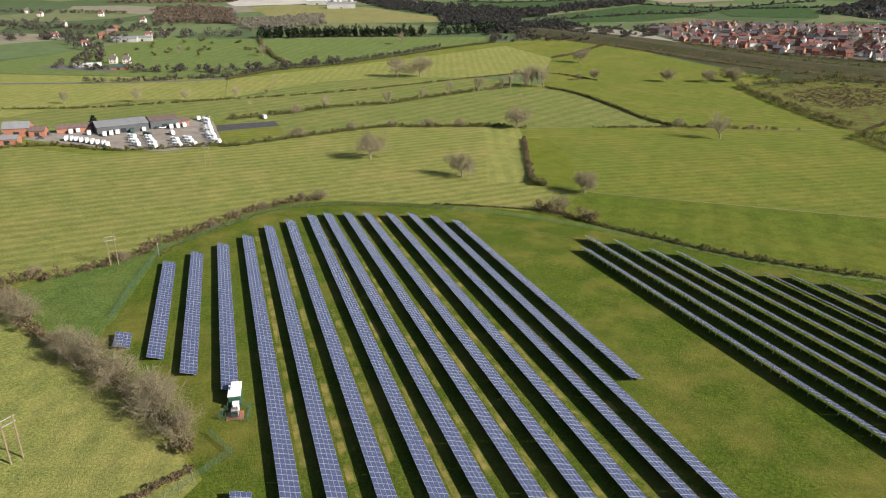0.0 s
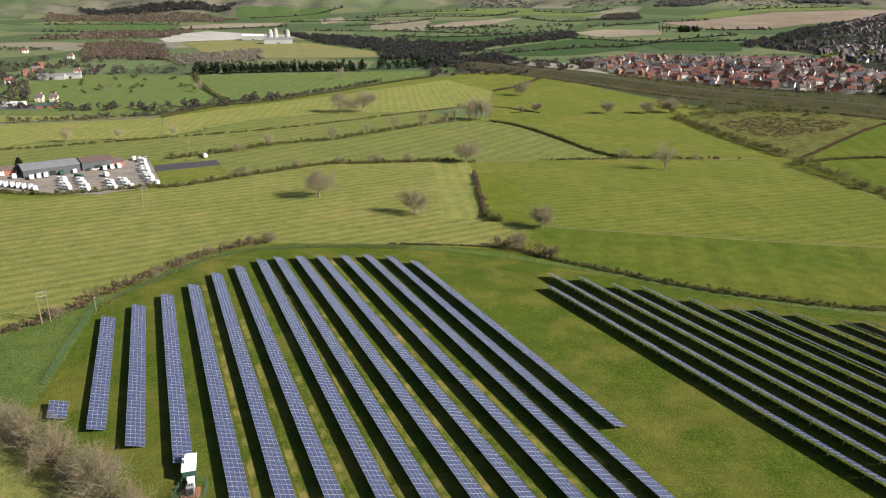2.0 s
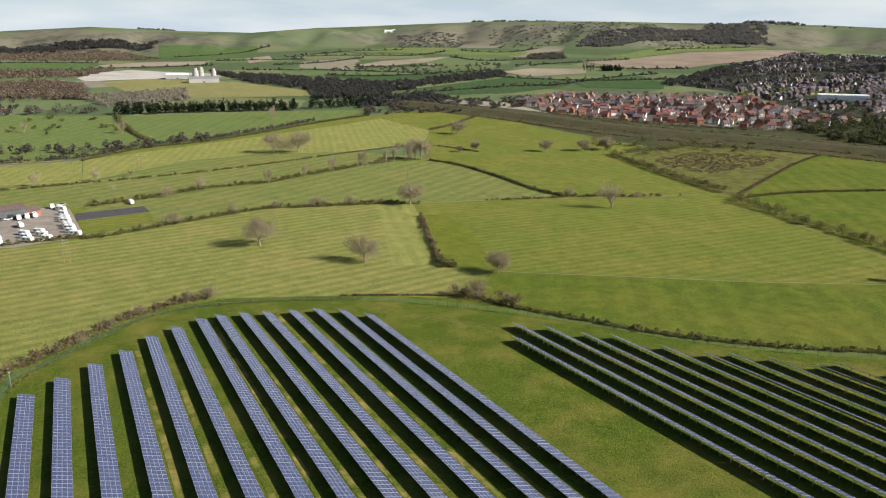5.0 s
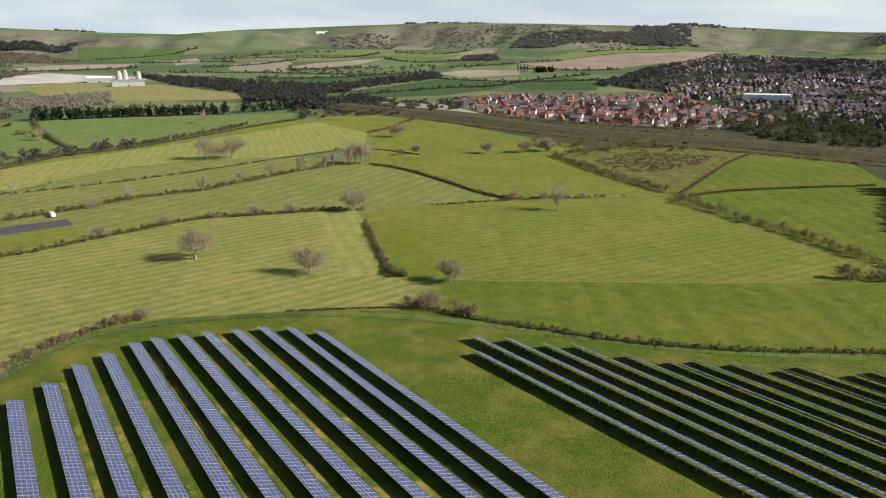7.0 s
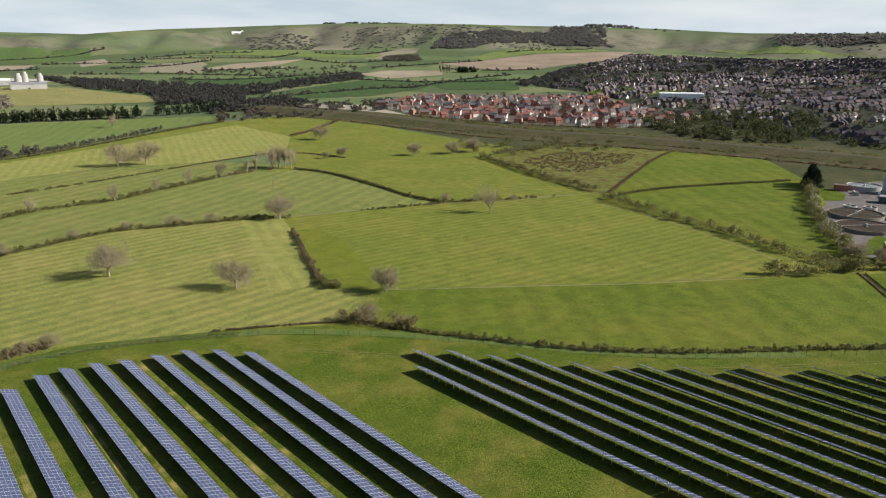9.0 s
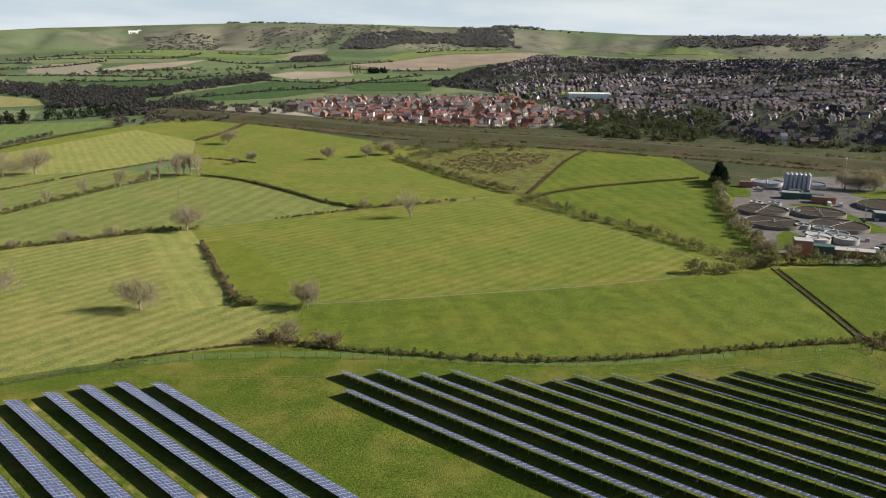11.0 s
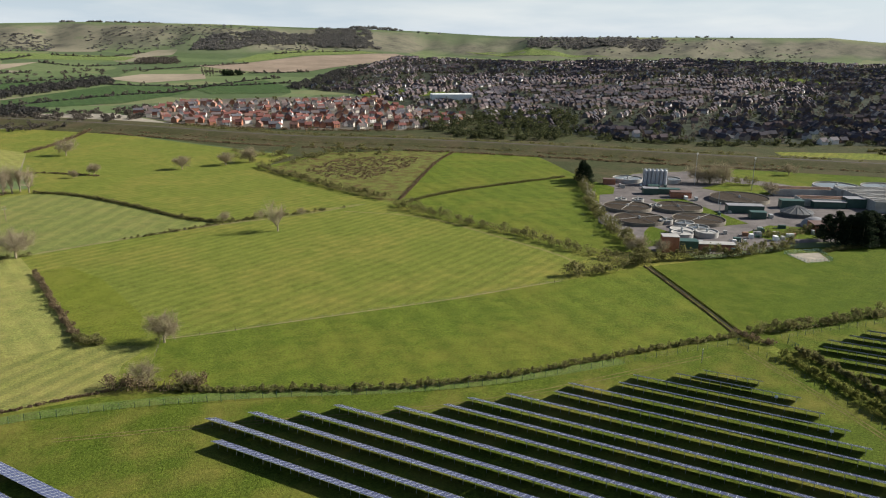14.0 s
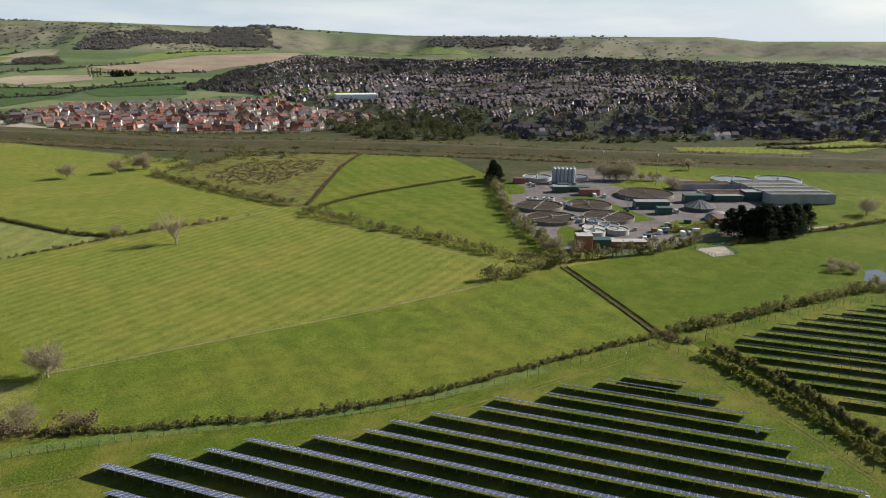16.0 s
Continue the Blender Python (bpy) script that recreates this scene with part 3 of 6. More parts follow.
# ---- trees ----
class Limbs:
    """Gathers tapered limbs and twigs of one tree."""

    def __init__(self, seed):
        self.rng = np.random.default_rng(seed)
        self.v, self.f, self.tv, self.tf = [], [], [], []

    def limb(self, a, b, r1, r2, sides=5):
        a, b = np.array(a), np.array(b)
        w = (b - a) / (np.linalg.norm(b - a) + 1e-9)
        u = np.cross(w, (0.3, 0.9, 0.2))
        u /= np.linalg.norm(u) + 1e-9
        q = np.cross(w, u)
        k = len(self.v)
        for p, r in ((a, r1), (b, r2)):
            for i in range(sides):
                t = 2 * math.pi * i / sides
                self.v.append(tuple(p + r * (u * math.cos(t) + q * math.sin(t))))
        for i in range(sides):
            j = (i + 1) % sides
            self.f.append((k + i, k + j, k + sides + j, k + sides + i))

    def twig(self, a, b, w):
        a, b = np.array(a), np.array(b)
        u = np.cross(b - a, self.rng.normal(size=3))
        u *= w / (np.linalg.norm(u) + 1e-9)
        k = len(self.tv)
        self.tv += [tuple(a - u), tuple(a + u), tuple(b + u * 0.4), tuple(b - u * 0.4)]
        self.tf.append((k, k + 1, k + 2, k + 3))

    def grow(self, a, way, length, radius, level, spread, up, twigs):
        """A limb of two bent pieces with side limbs; the last level carries twigs."""
        rng = self.rng
        way = np.array(way) / np.linalg.norm(way)
        p = np.array(a)
        for piece in range(2):
            bend = way + rng.normal(size=3) * 0.16 + np.array((0, 0, up))
            bend /= np.linalg.norm(bend)
            q = p + bend * length * 0.5
            self.limb(p, q, radius * (1 - 0.25 * piece), radius * (0.75 - 0.25 * piece), 6 if level > 2 else (4 if level > 1 else 3))
            if level == 0:
                for _ in range(twigs):
                    s = p + (q - p) * rng.random()
                    d = bend + rng.normal(size=3) * 0.8
                    self.twig(s, s + d / np.linalg.norm(d) * length * (0.5 + 0.9 * rng.random()), 0.014 + 0.016 * rng.random())
            else:
                for _ in range(3 if piece else 2):
                    d = bend + rng.normal(size=3) * spread
                    self.grow(p + (q - p) * (0.5 + 0.5 * rng.random()), d, length * (0.58 + 0.2 * rng.random()), radius * 0.52, level - 1, spread, up, twigs)
            p, way = q, bend


def bare_tree_meshes(seed, height, spread, stems=1, level=3, up=0.10, twigs=4, trunk=0.25):
    t = Limbs(seed)
    rng = t.rng
    for s in range(stems):
        lean = rng.normal(size=2) * (0.05 if stems == 1 else 0.35)
        root = np.array((rng.normal() * 0.5 * (stems > 1), rng.normal() * 0.5 * (stems > 1), -0.4))
        top = root + np.array((lean[0], lean[1], 1.0)) * height * trunk
        r = height * 0.026 / math.sqrt(stems)
        t.limb(root, top, r * 1.35, r, 8)
        arms = 8 if stems == 1 else 4
        for k in range(arms):
            turn, reach = 2 * math.pi * (k + rng.random() * 0.7) / arms, spread * (0.3 + 1.7 * rng.random())
            d = np.array((math.cos(turn) * reach, math.sin(turn) * reach, 0.9))
            t.grow(top - np.array((0, 0, rng.random() * height * 0.06)), d, height * 0.38 * (0.85 + 0.3 * rng.random()), r * 0.55, level - 1, spread * 0.8, up, twigs)
    out = []
    for name, v, f, m in (("trunk", t.v, t.f, M_BARK), ("crown", t.tv, t.tf, M_TWIG)):
        me = bpy.data.meshes.new(name)
        me.from_pydata(v, [], f)
        me.materials.append(m)
        out.append(me)
    return out


SPECIES = {
    "oak": [bare_tree_meshes(s, 14, 0.85, twigs=2, level=4, up=0.06, trunk=0.26) for s in (11, 12)],
    "ash": [bare_tree_meshes(s, 16, 0.55, up=0.22, twigs=3, trunk=0.2) for s in (21, 22)],
    "willow": [bare_tree_meshes(31, 8, 0.8, up=0.25, twigs=9, trunk=0.22, level=3)],
    "poplar": [bare_tree_meshes(41, 18, 0.22, up=0.4, twigs=4, trunk=0.12)],
    "scrub": [bare_tree_meshes(s, 9, 0.75, stems=4, up=0.12, twigs=3, trunk=0.12, level=3) for s in (51, 52, 53)],
}
TREE_RNG = random.Random(8)


def tree(kind, x, y, height, label, group=""):
    base = {"oak": 14, "ash": 16, "willow": 8, "poplar": 18, "scrub": 9}[kind]
    trunk, crown = TREE_RNG.choice(SPECIES[kind])
    s = height / base * {"oak": 1.3, "ash": 1.25, "willow": 1.25}.get(kind, 1.0)
    w = s * {"oak": 0.95, "ash": 0.8, "poplar": 0.9}.get(kind, 1.05)
    m = Matrix.LocRotScale((x, y, gz(x, y)), Euler((0, 0, TREE_RNG.uniform(0, 6.28))), (w * TREE_RNG.uniform(0.92, 1.1), w * TREE_RNG.uniform(0.92, 1.1), s))
    t = thing("tree", m, label, "tree", group)
    for name, me in (("trunk", trunk), ("crown", crown)):
        o = new(name, me)
        o.parent = t
    return t


OAK, ASH = "bare spreading oak standing alone in pasture", "tall bare ash tree with sparse branches"
tree("oak", -40, 373, 13.5, OAK)
tree("oak", 8.7, 337, 11, "bare round-headed oak in striped pasture")
tree("willow", 64.6, 310, 9.5, "pollard willow with a ball of bare twigs")
tree("ash", 172, 434, 15, ASH)
tree("oak", 48, 464, 13, "pale bare tree beside a hedge")
tree("scrub", 48.5, 281, 8.5, "pale bare hawthorn tree at the field corner")
tree("scrub", 58, 272, 5, "small bare hawthorn at the field corner")
tree("oak", -47, 714, 17, "broad bare oak by a far hedge")
tree("oak", -24, 718, 18, "broad bare oak by a far hedge")
tree("oak", 156, 829, 15, "bare oak standing in far pasture")
for i, (x, y, h) in enumerate(((74, 652, 17), (80, 656, 20), (86, 660, 19), (90, 652, 16), (76, 662, 18), (60, 648, 13), (30, 625, 12), (52, 640, 12))):
    tree("poplar" if i % 3 else "ash", x, y, h, "slender bare tree in a ditch-side group", "trees along the ditch")
for x, y, h in ((213, 684, 11), (251, 681, 11), (275, 683, 13), (147, 702, 9), (130, 696, 6)):
    tree("willow", x, y, h, "small bare pollard in far pasture", "pollards in the far pasture")
for x, y, h in ((-124, 181, 8), (-116, 172, 9), (-98, 158, 8), (-91, 152, 10), (-84, 148, 10.5), (-77, 142, 9), (-68, 135, 10), (-62, 129, 11), (-55, 122, 9)):
    tree("scrub", x, y, h, "bare grey-brown scrub tree in an overgrown hedge", "trees in the overgrown hedge")
for x, y, h in ((-62, 292, 5), (-55, 295, 6), (-84, 268, 4.5), (-76, 280, 4.5), (-108, 220, 4.5), (-90, 255, 4), (-130, 205, 5)):
    tree("scrub", x, y, h, "small bare hawthorn in the boundary hedge", "bushes in the boundary hedge")
for x, y, h in ((-11, 466, 8), (-60, 452, 7), (-90, 428, 8), (10, 469, 7), (-35, 465, 6), (-44, 557, 10), (-18, 584, 9), (-90, 533, 9), (5, 606, 11), (-108, 512, 8), (160, 478, 7), (180, 472, 6), (205, 466, 5)):
    tree("ash" if h > 8 else "scrub", x, y, h, "bare hedgerow tree above a field hedge", "hedgerow trees")
for x, y, h in ((-205, 560, 9), (-240, 552, 10), (-170, 580, 8), (-290, 540, 9), (-150, 600, 5), (-222, 890, 14), (-330, 905, 10), (-60, 1010, 15), (70, 700, 10)):
    tree("ash", x, y, h, "bare tree standing in far pasture", "scattered far trees")
for x, y, h in ((503, 358, 13), (508, 350, 14), (497, 365, 12), (494, 306, 9), (494, 180, 10), (591, 336, 9), (296, 268, 7), (288, 276, 8)):
    tree("oak", x, y, h, "bare tree beside the treatment works", "trees round the works")
for x, y, h in ((358, 166, 5), (353, 160, 6), (350, 155, 6), (345, 163, 5), (330, 140, 6), (336, 137, 6)):
    tree("scrub", x, y, h, "pale willow bush at the pond edge", "bushes round the pond")


def conifer_meshes(seed, height, width):
    rng = np.random.default_rng(seed)
    t = Limbs(seed)
    t.limb((0, 0, -0.4), (0, 0, height * 0.95), 0.3, 0.05, 7)
    cs, rs = [], []
    for i in range(70):
        k = (i + rng.random()) / 70
        z = height * (0.12 + 0.86 * k)
        r = width * (1 - k) ** 0.5 * (0.55 + 0.45 * rng.random())
        a = rng.random() * 6.28
        cs.append((math.cos(a) * r * 0.7, math.sin(a) * r * 0.7, z))
        rs.append((1.1 + width * 0.25 * (1 - k), 1.1 + width * 0.25 * (1 - k), 1.0))
    v, f = leaf_cloud(rng, cs, rs, 60, 0.42, 0.4)
    out = []
    for name, vv, ff, m in (("trunk", t.v, t.f, M_BARK), ("crown", v, f, M_CONIFER)):
        me = bpy.data.meshes.new(name)
        me.from_pydata(vv, [], ff)
        me.materials.append(m)
        out.append(me)
    return out


CONIFERS = [conifer_meshes(61, 16, 5.4), conifer_meshes(62, 16, 6.0)]


def conifer(x, y, height, label, group):
    s = height / 16 * TREE_RNG.uniform(1.0, 1.3)
    m = Matrix.LocRotScale((x, y, gz(x, y)), Euler((0, 0, TREE_RNG.uniform(0, 6.28))), (s * 1.35, s * 1.35, s))
    t = thing("conifer", m, label, "tree", group)
    for name, me in zip(("trunk", "crown"), TREE_RNG.choice(CONIFERS)):
        o = new(name, me)
        o.parent = t


for x, y, h in ((387, 225, 12), (384, 219, 14), (385, 213, 15), (389, 208, 15), (396, 205, 15), (404, 201, 14), (411, 199, 14), (418, 198, 13), (426, 197, 12),
                (393, 213, 15), (400, 209, 14), (408, 205, 13), (425, 416, 13), (432, 425, 14), (440, 432, 12)):
    conifer(x, y, h, "dark dense conifer beside the works", "dark conifers")
conifer(-224, 447, 7, "small dark conifer behind the yard houses", "dark conifers")


WOOD_RNG = np.random.default_rng(17)


def woodland(name, spots, mat, label, size=0.7, count=60, kind="oak"):
    """A wood of many crowns, each a few uneven clumps of small faces over a stem."""
    rng = WOOD_RNG
    cs, rs = [], []
    for x, y, h, w in spots:
        z = gz(x, y)
        for k in range(2):
            cs.append((x + rng.normal() * w * 0.4, y + rng.normal() * w * 0.4, z + h * (0.35 + 0.3 * k)))
            rs.append((w * (0.75 - 0.2 * k), w * (0.75 - 0.2 * k), h * 0.36))
    v, f = leaf_cloud(rng, cs, rs, count, size)
    return tagged(link_mesh(name, v, f, mat), label, "wood", "", "stuff")


def scatter(poly, count, h, w):
    """Spots with heights and widths inside a polygon."""
    rng = WOOD_RNG
    xs, ys = np.array([p[0] for p in poly]), np.array([p[1] for p in poly])
    out = []
    while len(out) < count:
        x, y = rng.uniform(xs.min(), xs.max()), rng.uniform(ys.min(), ys.max())
        inside, j = False, len(poly) - 1
        for i in range(len(poly)):
            if (ys[i] > y) != (ys[j] > y) and x < (xs[j] - xs[i]) * (y - ys[i]) / (ys[j] - ys[i]) + xs[i]:
                inside = not inside
            j = i
        if inside:
            out.append((x, y, h * rng.uniform(0.7, 1.25), w * rng.uniform(0.7, 1.3)))
    return out


def belt(pts, step, h, w, jitter=0.0):
    rng = WOOD_RNG
    return [(x + rng.normal() * jitter, y + rng.normal() * jitter, h * rng.uniform(0.7, 1.25), w * rng.uniform(0.7, 1.3)) for x, y, _ in along(pts, step)]


woodland("rush_tussocks", scatter([(290, 612), (337, 643), (391, 636), (414, 606), (376, 574), (305, 541), (287, 574)], 520, 0.9, 1.7), M_HEDGE_BROWN, "brown rush tussocks in rough pasture", 0.35, 16)
woodland("conifer_belt", belt([(-270, 1072), (-178, 1087), (-32, 1106)], 3.6, 15, 5, 3) + belt([(-8, 1118), (88, 1158)], 3.6, 15, 5, 3)
         + belt([(-268, 1080), (-178, 1095), (-32, 1114)], 3.6, 16, 5, 3), M_CONIFER, "dark conifer belt behind a green field", 0.9, 50)
woodland("wood_middle", scatter([(-237, 1859), (-68, 1730), (105, 1591), (162, 1451), (118, 1244), (-7, 1257), (-6, 1409), (-137, 1610)], 620, 9, 8)
         + scatter([(40, 1488), (202, 1579), (477, 1831), (456, 1698), (209, 1457), (173, 1367)], 330, 9, 8) + scatter([(60, 1110), (167, 1186), (240, 1210), (200, 1300), (110, 1260), (60, 1180)], 150, 8, 7),
         M_WOOD_DARK, "bare woodland across the valley, coloured dark for cloud shade", 1.2, 44)
woodland("wood_below", scatter([(70, 1120), (167, 1186), (371, 1224), (333, 1102), (194, 1033), (64, 1038)], 170, 6, 6), M_WOOD, "scrubby trees beside the far road", 0.9, 44)
woodland("wood_left", scatter([(-594, 1526), (-538, 1610), (-437, 1507), (-353, 1267), (-497, 1265)], 420, 9, 7), M_WOOD_BROWN, "brown bare plantation", 1.0, 46)
woodland("wood_pale", scatter([(-362, 1266), (-349, 1340), (-280, 1380), (-232, 1424), (-202, 1254), (-301, 1146)], 240, 8, 6), M_WOOD_PALE, "pale bare willow wood beside a stubble field", 0.9, 46)
woodland("wood_farms", belt([(-620, 1020), (-540, 1030), (-480, 985), (-440, 1040), (-380, 1090), (-300, 1095)], 9, 11, 7, 10)
         + belt([(-420, 770), (-385, 765), (-340, 752), (-280, 745), (-220, 745), (-180, 790), (-120, 830)], 8, 8, 6, 6)
         + belt([(-470, 985), (-440, 900), (-400, 830), (-392, 800)], 10, 9, 6, 8), M_WOOD, "bare trees round farms and the road", 0.9, 46)
woodland("wood_vale_farms", scatter([(-800, 1000), (-480, 1000), (-450, 1250), (-850, 1320)], 120, 8, 7) + belt([(-900, 1180), (-700, 1190), (-420, 1150)], 9, 6, 6, 4) + belt([(-1000, 1420), (-620, 1440)], 9, 7, 7, 5), M_WOOD, "bare trees round distant farmhouses", 0.9, 40)
woodland("wood_scattered", scatter([(-400, 860), (-200, 880), (-290, 1040), (-420, 1050)], 22, 5, 4), M_HEDGE, "scattered bushes in a green field", 0.6, 60)
FAR_HEDGES = ([(-16, 2439), (179, 2572), (319, 2582)], [(-70, 2392), (238, 2384), (344, 2348), (467, 2510)], [(-163, 1961), (42, 1940), (211, 1858), (333, 1807), (468, 1883)],
              [(443, 2290), (512, 2123), (667, 2181)], [(529, 2524), (656, 2398), (805, 2560)], [(179, 1334), (286, 1385), (391, 1440), (483, 1434)], [(440, 1667), (567, 1529), (772, 1522)],
              [(483, 1434), (698, 1624), (833, 1671)], [(121, 2013), (360, 2031)], [(-960, 2223), (-609, 2271)], [(-835, 1928), (-528, 1957)], [(-545, 2023), (-268, 2127)],
              [(-272, 2306), (-16, 2287)], [(-425, 2529), (-212, 2631), (-140, 2788)], [(-96, 2113), (49, 2154), (157, 2289)], [(610, 1996), (795, 2047), (944, 2072)],
              [(965, 1781), (848, 1794), (750, 1891)], [(38, 1790), (142, 1728), (302, 1794)], [(-760, 1749), (-635, 1833), (-504, 1769)], [(1167, 2342), (1294, 2392), (1536, 2377)])
woodland("far_hedges", [p for l in FAR_HEDGES for p in belt(smooth_line(l), 6, 3.2, 4.5, 2.0)], M_WOOD_DARK, "dark hedge lines between distant fields", 1.1, 16)
woodland("far_hedge_trees", [p for l in FAR_HEDGES for p in belt(smooth_line(l), 55, 8, 6, 7)] + scatter([(653, 2165), (703, 2296), (827, 2326), (766, 2133)], 150, 8, 8)
         + scatter([(0, 1880), (300, 1860), (620, 1960), (520, 2060), (100, 2020)], 60, 7, 7), M_WOOD, "bare trees standing in distant hedges", 1.2, 30)
woodland("vale_woods", scatter([(-1187, 2766), (-968, 2775), (-613, 2733), (-468, 2465), (-631, 2358), (-1018, 2363)], 700, 7, 12) + scatter([(-700, 1900), (-480, 1960), (-500, 1720), (-760, 1680)], 220, 7, 9),
         M_WOOD_BROWN, "grey-brown woods and copses in the vale", 1.8, 24)
woodland("vale_hill_wood", scatter([(-1115, 2873), (-835, 2856), (-546, 2918), (-553, 2835), (-804, 2736), (-1048, 2787)], 420, 10, 14), M_WOOD_DARK, "wood under the far hill, coloured dark for cloud shade", 2.0, 30)
woodland("town_edge_wood", scatter([(1041, 1751), (1195, 1848), (1376, 1867), (1591, 1991), (1481, 1851), (1120, 1684), (874, 1492), (694, 1346), (744, 1469)], 420, 8, 9), M_WOOD_DARK,
         "dark trees along the edge of the town", 1.3, 36)
woodland("far_poplars", [(x, y, 22, 3.5) for x, y in ((692, 1795), (700, 1793), (708, 1791), (716, 1789))], M_WOOD, "row of slender poplars in the vale", 1.0, 60)
woodland("far_conifers", scatter([(740, 1800), (785, 1786), (780, 1770), (738, 1784)], 22, 15, 7), M_CONIFER, "dark block of conifers in the vale", 1.2, 60)
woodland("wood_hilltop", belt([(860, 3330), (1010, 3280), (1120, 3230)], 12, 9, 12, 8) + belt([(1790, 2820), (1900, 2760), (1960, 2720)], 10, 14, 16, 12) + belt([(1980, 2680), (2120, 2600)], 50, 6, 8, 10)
         + belt([(740, 3350), (800, 3330)], 12, 8, 12, 6) + belt([(-700, 3350), (-560, 3380)], 12, 8, 12, 8) + belt([(2450, 2290), (2900, 1650)], 60, 6, 8, 20), M_HILLWOOD, "clumps of trees on the skyline, coloured paler for haze", 2.2, 60)
def ring(az0, az1, r0, r1):
    """A sector of the hillside, as a polygon."""
    return [(math.sin(radians(a)) * q, math.cos(radians(a)) * q) for a, q in ((az0, r0), ((az0 + az1) / 2, r0), (az1, r0), (az1, r1), ((az0 + az1) / 2, r1), (az0, r1))]


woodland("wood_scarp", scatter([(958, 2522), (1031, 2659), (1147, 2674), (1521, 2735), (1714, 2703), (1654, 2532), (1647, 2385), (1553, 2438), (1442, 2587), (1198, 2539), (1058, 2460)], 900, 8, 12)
         + scatter(ring(30, 34, 2900, 3280), 260, 9, 12) + scatter(ring(46, 56, 2930, 3150), 520, 7, 13), M_HILLWOOD, "bare hanging wood on the chalk scarp, coloured paler for haze", 2.0, 34)
woodland("scrub_scarp", scatter(ring(7, 12, 2820, 3100), 240, 3.5, 7) + scatter(ring(14, 30, 2780, 3120), 420, 3, 6) + scatter(ring(50, 66, 2850, 3150), 160, 3, 6), M_HILLWOOD, "thorn scrub dotted on the chalk scarp, coloured paler for haze", 1.5, 20)

# ---- road, railway, town ----
M_ASPHALT = rough_paint("asphalt", (0.13, 0.125, 0.12), 0.2, 0.3, 0.9, bump=0.2)
M_TRACK = rough_paint("track_gravel", (0.30, 0.27, 0.22), 0.25, 0.3, 0.95, bump=0.3)
M_BALLAST = grass("railway_scrub", (0.062, 0.062, 0.030), (0.095, 0.075, 0.048), 0.8, patch=0.03)


def strip(name, pts, width, mat, label, lift=0.12, category="road"):
    ps = along(smooth_line(pts), 12)
    v, f = [], []
    for i, (x, y, a) in enumerate(ps):
        for s in (-1, 1):
            px, py = x - math.sin(a) * width / 2 * s, y + math.cos(a) * width / 2 * s
            v.append((px, py, gz(px, py) + lift))
        if i:
            f.append((2 * i - 2, 2 * i, 2 * i + 1, 2 * i - 1))
    return tagged(link_mesh(name, v, f, mat), label, category, "", "structure")


strip("road", [(-420, 640), (-300, 660), (-215, 688), (-198, 735), (-173, 785), (-133, 803), (-66, 888), (-2, 971), (74, 1036), (160, 1090)], 7, M_ASPHALT, "grey country road between hedges", 0.25)
RAIL = [(120, 1190), (266, 1015), (376, 800), (462, 705), (525, 610), (597, 458), (655, 350), (740, 200), (860, 20)]


def embankment():
    v, f = [], []
    prof = ((-62, 0.0), (-40, 1.0), (-22, 2.6), (-9, 4.5), (-4.5, 4.7), (4.5, 4.7), (9, 4.5), (28, 1.0), (48, 0.0))
    ps = along(smooth_line(RAIL), 15)
    for i, (x, y, a) in enumerate(ps):
        for w, h in prof:
            px, py = x + math.sin(a) * w, y - math.cos(a) * w
            v.append((px, py, gz(px, py) + h + 0.2 + (noise.noise((px * 0.05, py * 0.05, 0)) if 0 < h < 4 else 0)))
        if i:
            k = len(prof)
            for j in range(k - 1):
                f.append(((i - 1) * k + j, i * k + j, i * k + j + 1, (i - 1) * k + j + 1))
    return tagged(link_mesh("railway_embankment", v, f, M_BALLAST), "scrubby brown railway embankment below the town", "embankment", "", "structure")


embankment()


strip("railway_bed", RAIL, 5.0, rough_paint("ballast_stone", (0.09, 0.08, 0.07), 0.25, 0.6, 0.95), "grey ballasted railway line", 5.1, "railway")
hedge([(330, 985), (415, 815), (497, 712), (560, 615), (635, 460), (695, 345)], 4.0, 9.0, M_HEDGE, "dark thorn scrub along the foot of the bank", 30, 0.55, 0.3)
hedge([(230, 985), (335, 775), (420, 672), (482, 585), (556, 440), (610, 345)], 1.6, 6.0, M_HEDGE_BROWN, "brown rough scrub before the railway", 26, 0.5, 0.25)
for dx, h in ((-14, 3.0), (10, 2.4), (26, 3.6), (-30, 2.0)):
    hedge([(266 + dx, 1012), (376 + dx, 798), (462 + dx, 703), (525 + dx, 608), (597 + dx, 456), (655 + dx, 348), (740 + dx, 200)], h, 6.0, M_HEDGE if dx > 0 else M_HEDGE_BROWN, "patchy scrub on the railway slope", 22, 0.5, 0.55)
hedge([(300, 975), (392, 790), (476, 692), (538, 600), (610, 450), (668, 345)], 3.0, 5.0, M_WOOD, "dark scrub on the railway bank", 26, 0.55, 0.35)
hedge([(250, 1000), (355, 790), (440, 690), (500, 600), (575, 450), (630, 350)], 2.2, 5.0, M_HEDGE, "dark bramble scrub below the railway", 26, 0.5, 0.3)
woodland("wood_rail", scatter([(581, 835), (736, 845), (828, 781), (688, 620), (600, 600), (540, 700)], 260, 10, 7), M_WOOD_GREEN, "dark budding trees between railway and town", 0.8, 70)
woodland("wood_rail_far", scatter([(270, 690), (300, 640), (440, 650), (400, 730), (300, 760)], 36, 5, 6), M_HEDGE, "scrubby thicket below the embankment", 0.6, 60)

